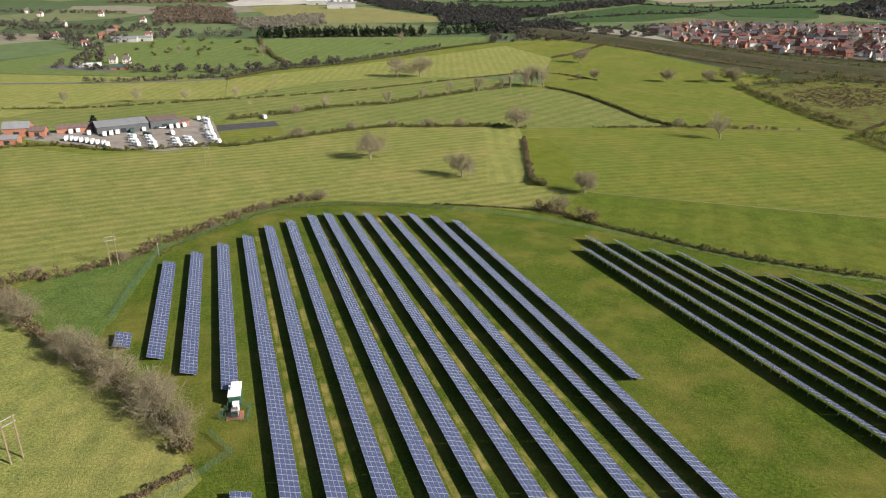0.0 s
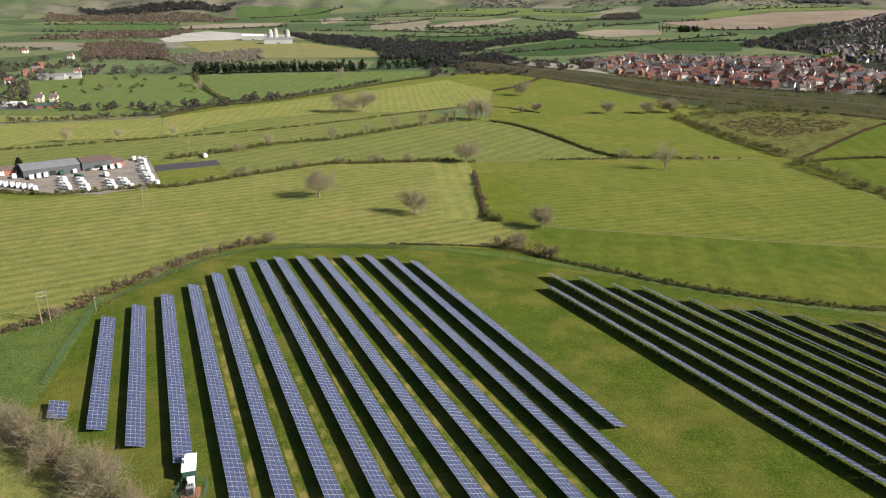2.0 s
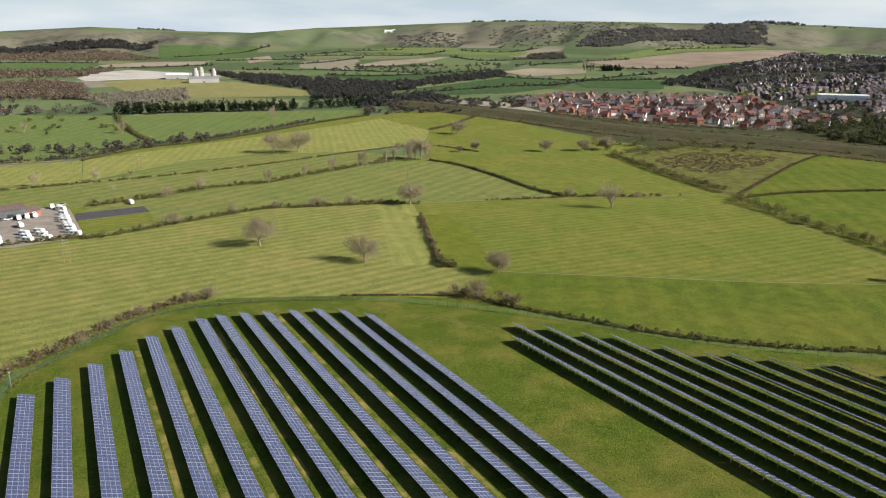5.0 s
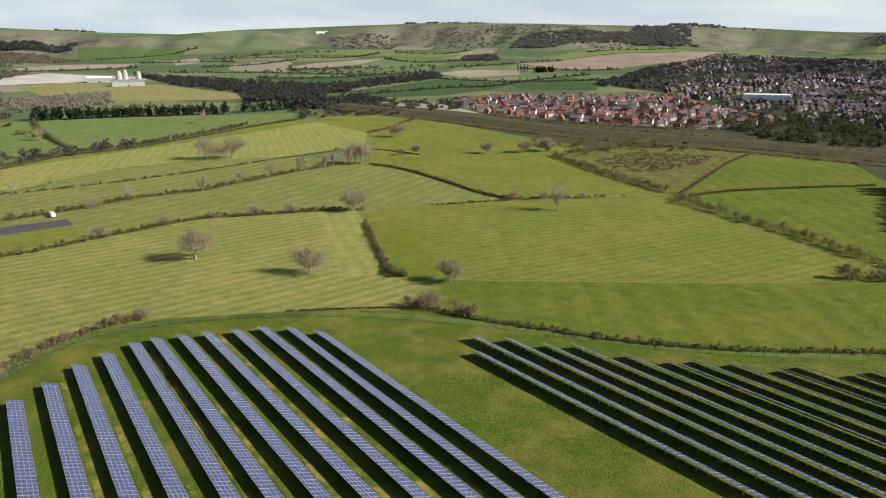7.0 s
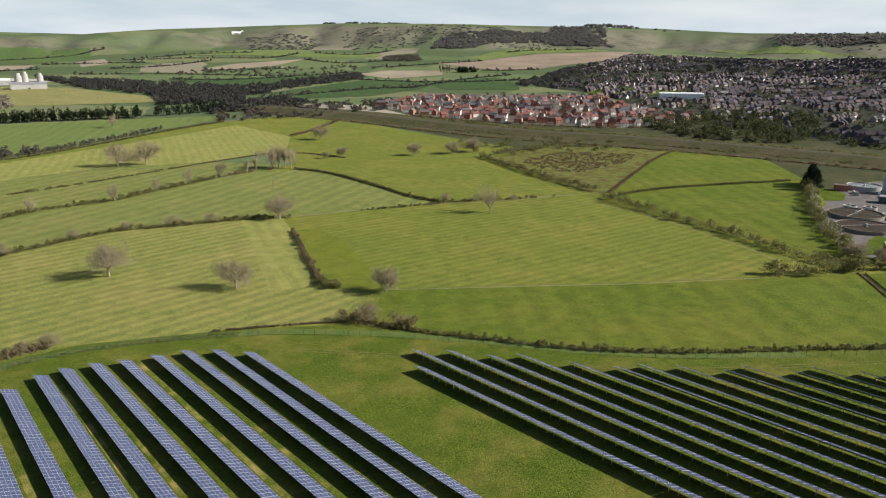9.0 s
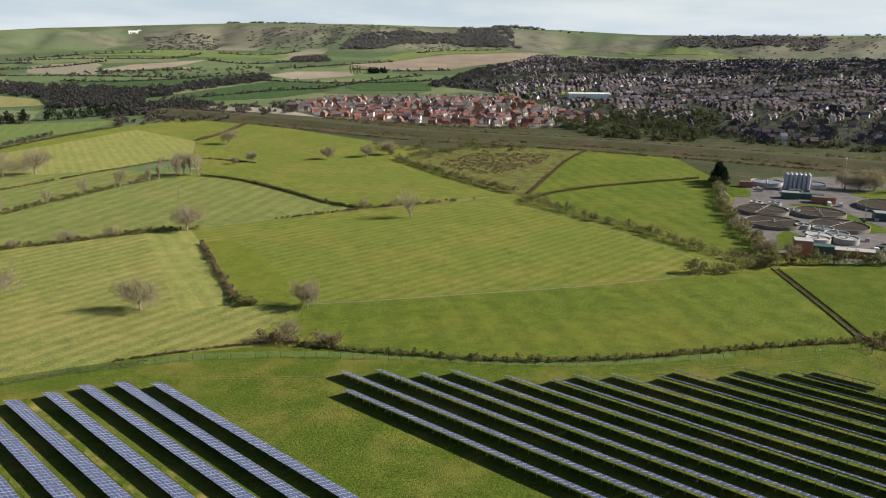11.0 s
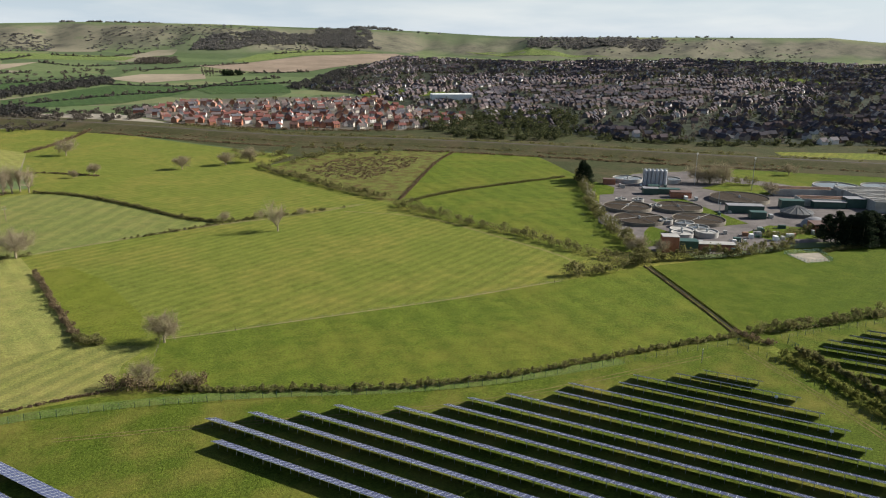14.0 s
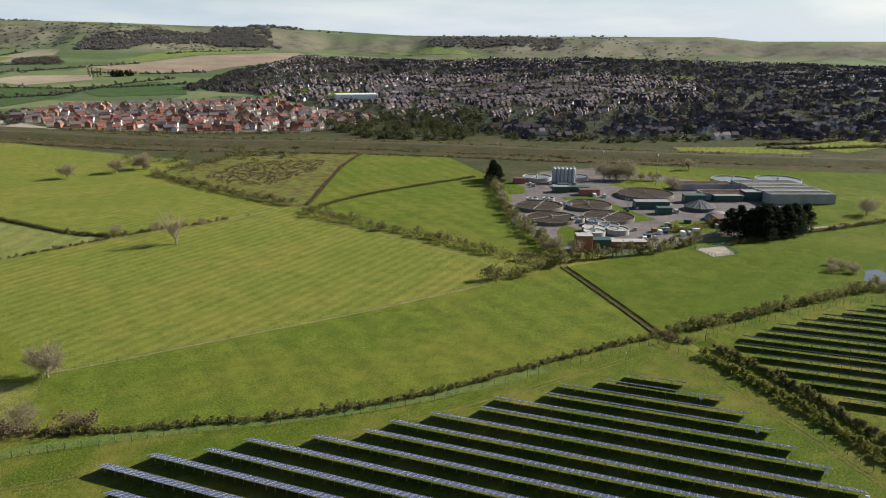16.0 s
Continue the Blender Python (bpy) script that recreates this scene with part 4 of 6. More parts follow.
ROOF_REDS = [(0.185, 0.080, 0.068), (0.20, 0.115, 0.095), (0.135, 0.105, 0.10), (0.105, 0.10, 0.112), (0.20, 0.088, 0.076), (0.15, 0.12, 0.118)]
WALLS = [(0.30, 0.14, 0.09), (0.34, 0.19, 0.13), (0.58, 0.53, 0.46), (0.25, 0.11, 0.08), (0.70, 0.67, 0.62), (0.33, 0.17, 0.11)]
M_WIN = rough_paint("dark_window_glass", (0.03, 0.035, 0.04), 0.2, 1.0, 0.15)
M_WHITE = rough_paint("white_paint", (0.78, 0.78, 0.76), 0.05, 0.8, 0.6)


def house_mesh_set(i, w, d, h, pitch):
    """Meshes of one house type: walls with gables, a roof with overhang, a chimney and a window."""
    wall, roof = rough_paint("brick_wall", WALLS[i], 0.15, 0.8, 0.9), rough_paint("tiled_roof", ROOF_REDS[i], 0.2, 0.8, 0.85)
    rise = d / 2 * math.tan(pitch)
    bm = bmesh.new()
    vs = [bm.verts.new(p) for p in ((-w / 2, -d / 2, -1.5), (w / 2, -d / 2, -1.5), (w / 2, d / 2, -1.5), (-w / 2, d / 2, -1.5), (-w / 2, -d / 2, h), (w / 2, -d / 2, h),
                                    (w / 2, d / 2, h), (-w / 2, d / 2, h), (-w / 2, 0, h + rise), (w / 2, 0, h + rise))]
    for f in ((0, 1, 5, 4), (2, 3, 7, 6), (1, 2, 6, 9, 5), (3, 0, 4, 8, 7)):
        bm.faces.new([vs[k] for k in f])
    o1 = ("wall", bm, wall)
    bm = bmesh.new()
    o, t = 0.35, 0.18
    for s in (-1, 1):
        a = [(-w / 2 - o, 0, h + rise + t), (w / 2 + o, 0, h + rise + t), (w / 2 + o, s * (d / 2 + o), h - o * math.tan(pitch) + t), (-w / 2 - o, s * (d / 2 + o), h - o * math.tan(pitch) + t)]
        top = [bm.verts.new(p) for p in a]
        low = [bm.verts.new((p[0], p[1], p[2] - t)) for p in a]
        bm.faces.new(top)
        bm.faces.new(low[::-1])
        for k in range(4):
            bm.faces.new((top[k], low[k], low[(k + 1) % 4], top[(k + 1) % 4]))
    bmesh.ops.recalc_face_normals(bm, faces=bm.faces[:])
    o2 = ("roof", bm, roof)
    bm = bmesh.new()
    box(bm, (0.9, 0.6, 1.8), (w * 0.32, 0, h + rise + 0.5))
    o3 = ("chimney", bm, wall)
    out = []
    for name, b, m in (o1, o2, o3):
        me = bpy.data.meshes.new(name)
        b.to_mesh(me)
        b.free()
        me.materials.append(m)
        out.append(me)
    return out, w, d, h


HOUSES = [house_mesh_set(i, w * 0.92, d * 0.92, h * 0.95, radians(p)) for i, (w, d, h, p) in enumerate(((9.5, 7.5, 5.2, 42), (11, 8, 5.3, 40), (8.5, 7.5, 5.4, 45), (15, 8, 5.3, 38), (10, 7, 5.2, 42), (13, 8, 5.4, 40)))]
bm = bmesh.new()
box(bm, (1.5, 0.1, 1.2), (0, 0, 0))
WINDOW = bpy.data.meshes.new("window")
bm.to_mesh(WINDOW)
bm.free()
WINDOW.materials.append(M_WIN)
HOUSE_RNG = random.Random(4)
WALL_WORDS = ("red brick", "pale brick", "cream rendered", "dark red brick", "white rendered", "brick")
ROOF_WORDS = ("red tiled", "terracotta tiled", "brown tiled", "grey slate", "red tiled", "brown tiled")


def house(x, y, turn, i, group, windows=True):
    (wall, roof, chimney), w, d, h = HOUSES[i]
    t = thing("house", pose(x, y, gz(x, y), 0, 0, turn), "%s house with a %s roof" % (WALL_WORDS[i], ROOF_WORDS[i]), "house", group)
    for name, me in (("wall", wall), ("roof", roof), ("chimney", chimney)):
        o = new(name, me)
        o.parent = t
    if windows:
        for s in (-1, 1):
            for z in (1.4, 4.0):
                for px in (-w * 0.27, w * 0.27):
                    o = new("window", WINDOW)
                    o.parent, o.matrix_basis = t, Matrix.Translation((px, s * d / 2, z))
    return t


def inside(poly, x, y):
    c, j = False, len(poly) - 1
    for i in range(len(poly)):
        (xi, yi), (xj, yj) = poly[i], poly[j]
        if (yi > y) != (yj > y) and x < (xj - xi) * (y - yi) / (yj - yi) + xi:
            c = not c
        j = i
    return c


ESTATE = [(312, 1150), (335, 1010), (425, 880), (530, 790), (600, 790), (690, 835), (680, 985), (745, 1180), (600, 1260), (480, 1290)]
count = 0
for r in range(24):
    for c in range(40):
        # streets run in gentle arcs across the estate
        u, w = 290 + c * 15.5, 780 + r * 23 + (6 if r % 2 else 0)
        x, y = u + 0.25 * (w - 780) * 0.3 + HOUSE_RNG.uniform(-2.5, 2.5), w - 0.35 * (u - 500) + 12 * math.sin(u * 0.02) + HOUSE_RNG.uniform(-2, 2)
        if inside(ESTATE, x, y) and HOUSE_RNG.random() < 0.86 and count < 290:
            front = y + 0.9 * (x - 330) < 1150
            house(x, y, -20 + HOUSE_RNG.choice((0, 90, 90, 180, 20, -25, 70)), HOUSE_RNG.choice((0, 0, 1, 3, 4, 4, 5, 2) if front else (0, 1, 2, 2, 3, 4, 5, 4, 2, 3)), "houses of the brick estate", y < 960)
            count += 1
woodland("estate_trees", scatter(ESTATE, 130, 4, 3), M_HEDGE, "small garden trees between the estate houses", 0.6, 40)
hedge([(330, 1000), (420, 872), (525, 782), (600, 778), (690, 822)], 3.0, 6.0, M_HEDGE_BROWN, "scrubby bank below the estate", 26, 0.5, 0.3)
drape("estate_ground", ESTATE, rough_paint("estate_paving", (0.12, 0.105, 0.085), 0.35, 0.05, 0.95), "paved streets and gardens of the estate", 0.25, 30)

# ---- the old town: thousands of roofs ----
M_TOWN_WALL = islands("town_walls", [(0.0, (0.10, 0.075, 0.065)), (0.5, (0.17, 0.13, 0.115)), (0.85, (0.25, 0.21, 0.19)), (0.95, (0.66, 0.64, 0.62))])
# Roof and garden colours are pushed darker to stand in for cloud shade.
M_TOWN_ROOF = islands("town_roofs", [(0.0, (0.040, 0.040, 0.052)), (0.45, (0.066, 0.058, 0.068)), (0.8, (0.105, 0.075, 0.075)), (1.0, (0.17, 0.155, 0.165))])
M_TOWN_GROUND = rough_paint("shade_toned_gardens", (0.034, 0.040, 0.026), 0.5, 0.04, 0.95)
TOWN = [(735, 1370), (760, 1180), (700, 990), (710, 840), (640, 760), (670, 640), (660, 575), (780, 430), (860, 330), (900, 190), (1000, 120), (2350, 330), (2480, 900), (2450, 1350), (2100, 1750), (1500, 2080), (980, 1650)]
drape("town_ground", TOWN, M_TOWN_GROUND, "gardens and streets of the town, coloured dark for cloud shade", 0.35, 40)


def town():
    rng = np.random.default_rng(23)
    wv, wf, rv, rf = [], [], [], []
    placed = 0
    for street in range(3800):
        x, y = rng.uniform(620, 2450), rng.uniform(100, 2080)
        if not inside(TOWN, x, y):
            continue
        turn = 0.7 + 0.5 * math.sin(x * 0.004) + 0.6 * math.sin(y * 0.005) + rng.choice((0, math.pi / 2)) * (rng.random() < 0.4)
        cx, sx = math.cos(turn), math.sin(turn)
        for k in range(int(rng.integers(2, 6))):
            px, py = x + cx * k * 12.5 + rng.normal() * 1.5, y + sx * k * 12.5 + rng.normal() * 1.5
            if not inside(TOWN, px, py) or math.hypot(px - 840, py - 1050) < 60:
                continue
            w, d, h = rng.uniform(6.5, 10.5), rng.uniform(6, 8), rng.uniform(3.8, 5.4)
            z, rise = gz(px, py), d / 2 * 0.8
            if placed >= 7000:
                break
            placed += 1

            def at(a, b, c):
                return (px + cx * a - sx * b, py + sx * a + cx * b, z + c)

            i = len(wv)
            wv += [at(a, b, c) for c in (-1.5, h) for a, b in ((-w / 2, -d / 2), (w / 2, -d / 2), (w / 2, d / 2), (-w / 2, d / 2))] + [at(-w / 2, 0, h + rise), at(w / 2, 0, h + rise)]
            wf += [(i, i + 1, i + 5, i + 4), (i + 2, i + 3, i + 7, i + 6), (i + 1, i + 2, i + 6, i + 9, i + 5), (i + 3, i, i + 4, i + 8, i + 7)]
            i = len(rv)
            e, q = w / 2 + 0.4, d / 2 + 0.5
            low = h - 0.4
            rv += [at(-e, -q, low), at(e, -q, low), at(e, 0, h + rise + 0.25), at(-e, 0, h + rise + 0.25), at(e, q, low), at(-e, q, low),
                   at(-e, -q, low - 0.2), at(e, -q, low - 0.2), at(e, q, low - 0.2), at(-e, q, low - 0.2)]
            rf += [(i, i + 1, i + 2, i + 3), (i + 3, i + 2, i + 4, i + 5), (i + 6, i + 7, i + 1, i), (i + 5, i + 4, i + 8, i + 9)]
    a = link_mesh("town_house_walls", wv, wf, M_TOWN_WALL)
    b = link_mesh("town_roofs", rv, rf, M_TOWN_ROOF)
    tagged(a, "brick and pale walls of crowded town houses", "house", "", "stuff")
    tagged(b, "dark tiled gabled roofs of crowded town houses", "roof", "", "stuff")


town()
woodland("town_trees", scatter(TOWN, 5200, 7, 4.5), M_WOOD, "bare garden trees among the town houses", 1.1, 12)
woodland("town_green_trees", scatter(TOWN, 900, 9, 5), M_WOOD_GREEN, "budding green trees among the town houses", 1.0, 24)
woodland("town_front_trees", belt([(690, 640), (662, 570), (701, 500), (790, 420), (880, 330), (1000, 255)], 7, 5, 6, 8) + belt([(668, 545), (705, 480), (790, 400)], 8, 4, 5, 8), M_WOOD_GREEN, "dark scrub trees below the first town houses", 0.8, 40)
woodland("town_evergreens", scatter(TOWN, 260, 8, 4), M_CONIFER, "dark evergreen trees among the town houses", 0.9, 34)

bm = bmesh.new()
box(bm, (72, 34, 10), (0, 0, 4.2), None, 0.2)
for k in range(5):
    box(bm, (72.6, 5.4, 0.5), (0, -13.6 + k * 6.8, 9.4))
shop = thing("warehouse", pose(840, 1050, gz(840, 1050), 0, 0, -34), "large white flat-roofed warehouse at the edge of town", "warehouse")
part("hall", bm, M_WHITE, shop)

# works with pale towers in the valley, far buildings
M_CONCRETE = rough_paint("pale_concrete", (0.36, 0.35, 0.33), 0.2, 0.15, 0.9, bump=0.2)


def plain_building(x, y, turn, w, d, h, mat, roofmat, label, category="building", name="farm_building", pitch=0.35):
    t = thing(name, pose(x, y, gz(x, y), 0, 0, turn), label, category)
    rise = d / 2 * pitch
    bm = bmesh.new()
    vs = [bm.verts.new(p) for p in ((-w / 2, -d / 2, -1), (w / 2, -d / 2, -1), (w / 2, d / 2, -1), (-w / 2, d / 2, -1), (-w / 2, -d / 2, h), (w / 2, -d / 2, h),
                                    (w / 2, d / 2, h), (-w / 2, d / 2, h), (-w / 2, 0, h + rise), (w / 2, 0, h + rise))]
    for f in ((0, 1, 5, 4), (2, 3, 7, 6), (1, 2, 6, 9, 5), (3, 0, 4, 8, 7)):
        bm.faces.new([vs[k] for k in f])
    part("wall", bm, mat, t)
    bm = bmesh.new()
    for s in (-1, 1):
        q = [(-w / 2 - 0.3, 0, h + rise), (w / 2 + 0.3, 0, h + rise), (w / 2 + 0.3, s * (d / 2 + 0.4), h - 0.4 * pitch), (-w / 2 - 0.3, s * (d / 2 + 0.4), h - 0.4 * pitch)]
        top = [bm.verts.new((p[0], p[1], p[2] + 0.22)) for p in q]
        low = [bm.verts.new((p[0], p[1], p[2] + 0.02)) for p in q]
        bm.faces.new(top)
        bm.faces.new(low[::-1])
        for k in range(4):
            bm.faces.new((top[k], low[k], low[(k + 1) % 4], top[(k + 1) % 4]))
    bmesh.ops.recalc_face_normals(bm, faces=bm.faces[:])
    part("roof", bm, roofmat, t)
    bm = bmesh.new()
    box(bm, (min(3.2, w * 0.3), 0.12, min(3, h * 0.75)), (0, -d / 2, min(3, h * 0.75) / 2))
    part("door", bm, M_WIN, t)
    return t


M_SLATE = rough_paint("grey_sheet_roof", (0.20, 0.20, 0.21), 0.15, 0.3, 0.7)
M_DARKWALL = rough_paint("dark_cladding", (0.07, 0.075, 0.08), 0.2, 0.4, 0.7)
M_BRICK = rough_paint("old_red_brick", (0.34, 0.15, 0.10), 0.2, 0.8, 0.9)
M_BROWNROOF = rough_paint("brown_tile_roof", (0.14, 0.10, 0.09), 0.2, 0.6, 0.9)
for x, y, h, r in ((-262, 1771, 13, 7), (-250, 1774, 16, 6), (-222, 1771, 13, 6)):
    t = thing("silo_tower", pose(x, y, gz(x, y)), "pale concrete tower of a distant works", "tower", "towers of the distant works")
    bm = bmesh.new()
    rod(bm, r, r, (0, 0, -2), (0, 0, h), 20)
    part("shaft", bm, M_CONCRETE, t)
    bm = bmesh.new()
    rod(bm, r * 0.7, r * 0.6, (0, 0, h), (0, 0, h + 5), 20)
    part("cap", bm, M_CONCRETE, t)
plain_building(-222, 1600, 10, 60, 22, 9, M_CONCRETE, M_SLATE, "long grey industrial shed in the valley", "shed", "industrial_shed")
plain_building(-290, 1700, 5, 46, 18, 9, M_CONCRETE, M_WHITE, "pale industrial building in the valley", "shed", "industrial_shed")
M_TAN = rough_paint("bare_chalky_soil", (0.27, 0.225, 0.165), 0.2, 0.01, 0.95)
M_VALE = grass("vale_pasture", (0.080, 0.125, 0.046), (0.13, 0.15, 0.06), 0.4, 0.08, 30, 16, patch=0.01)
M_VALE_LIGHT = grass("downland_pasture", (0.135, 0.175, 0.060), (0.18, 0.19, 0.08), 0.4, 0.06, 70, 16, patch=0.01)
M_VALE_DARK = grass("winter_wheat", (0.050, 0.085, 0.034), (0.075, 0.10, 0.045), 0.4, 0.06, 10, 16, patch=0.01)
drape("works_yard", [(-497, 1702), (-502, 1858), (-451, 1982), (-369, 1920), (-240, 1850), (-200, 1760), (-293, 1706), (-383, 1673), (-459, 1628)], rough_paint("pale_chalk_yard", (0.42, 0.39, 0.35), 0.25, 0.02, 0.95), "pale bare ground of the distant works", 0.6)
drape("ploughland", [(787, 2070), (952, 2089), (1230, 2236), (1427, 2208), (1583, 2204), (1552, 2068), (1245, 1899), (1103, 1856), (965, 1781), (861, 1822), (808, 1955)],
      rough_paint("ploughed_chalk_soil", (0.25, 0.195, 0.145), 0.2, 0.01, 0.95), "pale brown ploughed field below the downs", 0.7)
drape("downland_field", [(929, 2158), (1117, 2364), (1391, 2492), (1536, 2377), (1608, 2267), (1440, 2232), (1225, 2266), (960, 2107)], M_VALE_LIGHT, "bright green field above the ploughland", 0.7)
drape("downland_field_west", [(60, 2520), (312, 2688), (506, 2606), (735, 2401), (662, 2286), (464, 2394), (288, 2489)], M_VALE_LIGHT, "pale green fields under the scarp", 0.7)
drape("stubble_field", [(-427, 1613), (-351, 1691), (-161, 1612), (-16, 1411), (-6, 1305), (-208, 1290), (-318, 1371)], grass("pale_stubble", (0.20, 0.19, 0.08), (0.27, 0.23, 0.11), 0.5), "pale yellow rough field behind the conifers", 0.5)
drape("tan_strip", [(-629, 1604), (-507, 1655), (-488, 1571), (-589, 1540)], M_TAN, "strip of bare tan ground beyond a plantation", 0.5)
drape("tan_field", [(-574, 2166), (-477, 2330), (-287, 2286), (-303, 2157), (-528, 2069)], M_TAN, "bare tan field in the vale", 0.5)
drape("tan_field_middle", [(108, 2046), (217, 2189), (447, 2312), (315, 2106), (169, 2025)], M_TAN, "pale bare field below the downs", 0.5)
drape("tan_field_east", [(477, 1831), (582, 1904), (719, 1851), (673, 1734), (514, 1685)], M_TAN, "rough bare ground beyond the estate", 0.5)
drape("tan_field_west", [(-196, 2372), (-127, 2464), (-105, 2273), (-171, 2189)], M_TAN, "small bare field on a rise", 0.5)
drape("vale_field", [(-943, 2256), (-773, 2341), (-588, 2191), (-533, 1978), (-726, 1985), (-854, 2036)], M_VALE, "green field in the vale", 0.5)
drape("vale_field_west", [(-534, 2845), (-327, 2817), (-181, 2776), (-166, 2508), (-293, 2336), (-480, 2530)], M_VALE, "green field on the vale side", 0.5)
drape("wheat_field", [(205, 1433), (453, 1663), (573, 1511), (482, 1396), (351, 1297), (184, 1292)], M_VALE_DARK, "dark green wheat field beyond the estate", 0.5)
drape("wheat_field_east", [(559, 1577), (767, 1623), (725, 1431), (667, 1317), (531, 1373)], M_VALE_DARK, "dark green wheat field behind the estate", 0.5)
drape("wheat_field_north", [(40, 1780), (330, 1800), (470, 1840), (240, 1620), (120, 1600)], M_VALE_DARK, "dark green field between woods", 0.5)
drape("downland_field_east", [(1954, 2245), (2107, 2051), (2188, 1724), (2285, 1563), (2028, 1978)], M_VALE_LIGHT, "bright green field above the town", 0.7)


def far_solar():
    """Short dark rows of a distant solar farm, each a tilted slab on posts."""
    for r in range(5):
        for c in range(3):
            x, y = -505 + 22 * c + 14 * r, 1585 - 8 * c - 34 * r
            t = thing("far_solar_row", pose(x, y, gz(x, y) + 0.4, 0, 0, 0), "dark distant row of solar modules on posts", "solar panel", "rows of the distant solar farm")
            bm = bmesh.new()
            box(bm, (16, 9, 0.2), (0, 0, 2.4), Matrix.Rotation(0.2, 4, "X"), 0.05)
            part("panel_face", bm, rough_paint("dark_far_glass", (0.05, 0.065, 0.08), 0.2, 0.1, 0.4) if r + c == 0 else bpy.data.materials["dark_far_glass"], t)
            for px in (-6, 6):
                bm = bmesh.new()
                box(bm, (0.2, 0.2, 3), (px, 0, 1.0))
                part("post", bm, M_STEEL, t)


far_solar()
drape("town_meadow", [(1754, 901), (1744, 749), (1629, 731), (1665, 856)], M_FIELD_BRIGHT, "bright green playing field in the town", 2.0)
drape("green_town_field", [(745, 1190), (830, 1120), (930, 1150), (880, 1260), (790, 1280)], M_FIELD_BRIGHT, "bright green playing field among houses", 0.6)
drape("estate_verge", [(230, 1000), (330, 1010), (300, 1170), (180, 1230), (120, 1150)], M_TRACK, "bare building land beside the estate", 0.3)

# chalk figure cut in the scarp
def chalk_horse():
    """A plain pale animal figure lying on the slope: each corner is a distance across and a height on the hill."""
    az0 = radians(6.3)

    def spot(u, z):
        a = az0 + u / 3150
        lo, hi = 2750.0, 3500.0
        for _ in range(40):
            mid = (lo + hi) / 2
            lo, hi = (mid, hi) if gz(math.sin(a) * mid, math.cos(a) * mid) < z else (lo, mid)
        return (math.sin(a) * lo, math.cos(a) * lo, gz(math.sin(a) * lo, math.cos(a) * lo) + 0.8)

    bm = bmesh.new()
    z0 = 143.0
    for quad in (((-26, 9), (14, 8), (16, 19), (-24, 19)), ((10, 13), (16, 10), (27, 22), (20, 24)), ((20, 24), (30, 15), (33, 17), (27, 24)), ((-26, 0), (-22, 0), (-19, 10), (-25, 10)),
                 ((-15, 1), (-12, 1), (-11, 10), (-16, 10)), ((5, 1), (8, 1), (10, 10), (5, 10)), ((13, 1), (16, 2), (14, 11), (10, 10)), ((-30, 8), (-28, 8), (-23, 18), (-26, 19))):
        bm.faces.new([bm.verts.new(spot(u * 0.8, z0 + v * 0.75)) for u, v in quad])
    bmesh.ops.recalc_face_normals(bm, faces=bm.faces[:])
    ob = part("chalk_figure", bm, rough_paint("white_chalk", (0.8, 0.8, 0.77), 0.04, 0.05, 0.9))
    tagged(ob, "white chalk horse cut into the hillside", "hill figure", "", "structure")


chalk_horse()

# ---- farms and houses on the far left ----
FAR_HOUSE = "houses along the far road"
for x, y, a, i in ((-557, 1048, 10, 4), (-493, 1052, 40, 0), (-432, 1072, 15, 4), (-415, 1083, 60, 4), (-475, 966, 20, 4), (-371, 811, 5, 2), (-357, 813, 10, 2), (-524, 1284, 0, 4), (-744, 1362, 0, 4), (-500, 1100, 30, 5), (-515, 1150, 70, 0),
                   (-620, 1200, 0, 2), (-690, 1120, 20, 4), (-640, 1380, 10, 4), (-800, 1420, 30, 2)):
    house(x, y, a, i, FAR_HOUSE)
plain_building(-384, 776, 3, 26, 9, 4, M_WHITE, M_WHITE, "low white flat building by the road", "building", "roadside_building", 0.05)
plain_building(-343, 762, 3, 17, 11, 3, M_BRICK, rough_paint("green_roof", (0.05, 0.09, 0.075), 0.2, 0.4, 0.7), "low brick roadside building with a dark green roof", "building", "roadside_building")
plain_building(-445, 1018, 8, 34, 14, 5, M_CONCRETE, M_SLATE, "grey sheet-roofed farm shed", "shed")
plain_building(-425, 1030, 12, 26, 12, 5, M_CONCRETE, M_SLATE, "grey sheet-roofed farm shed", "shed")
drape("roadside_yard", [(-430, 755), (-345, 742), (-338, 772), (-420, 785)], M_ASPHALT, "dark tarmac yard beside the road", 0.3)

# ---- sewage treatment works ----
drape("works_paving", [(426, 404), (496, 423), (545, 400), (545, 320), (530, 215), (430, 196), (372, 232), (318, 248), (297, 272), (330, 332)], rough_paint("works_concrete", (0.135, 0.12, 0.115), 0.3, 0.12, 0.9, bump=0.2),
      "grey concrete yard of the treatment works", 0.12, 20)
drape("works_lawn", [(414, 352), (433, 338), (395, 272), (374, 280)], M_FIELD_BRIGHT, "strip of lawn between round tanks", 0.22, 20)
drape("works_lawn_corner", [(330, 300), (345, 306), (340, 290), (318, 275), (300, 280)], M_FIELD_BRIGHT, "lawn beside the hedge", 0.22, 20)
drape("works_lawn_back", [(420, 410), (440, 420), (432, 395), (410, 380), (400, 385)], M_FIELD_BRIGHT, "lawn at the back of the works", 0.22, 20)
drape("works_lawn_front", [(372, 262), (400, 262), (418, 236), (392, 228), (366, 246)], M_FIELD_BRIGHT, "rough grass beside the inlet works", 0.2, 20)
drape("works_lawn_mast", [(480, 352), (520, 352), (528, 318), (500, 300), (478, 330)], M_FIELD_DARK, "grass round the masts at the back of the works", 0.2, 20)
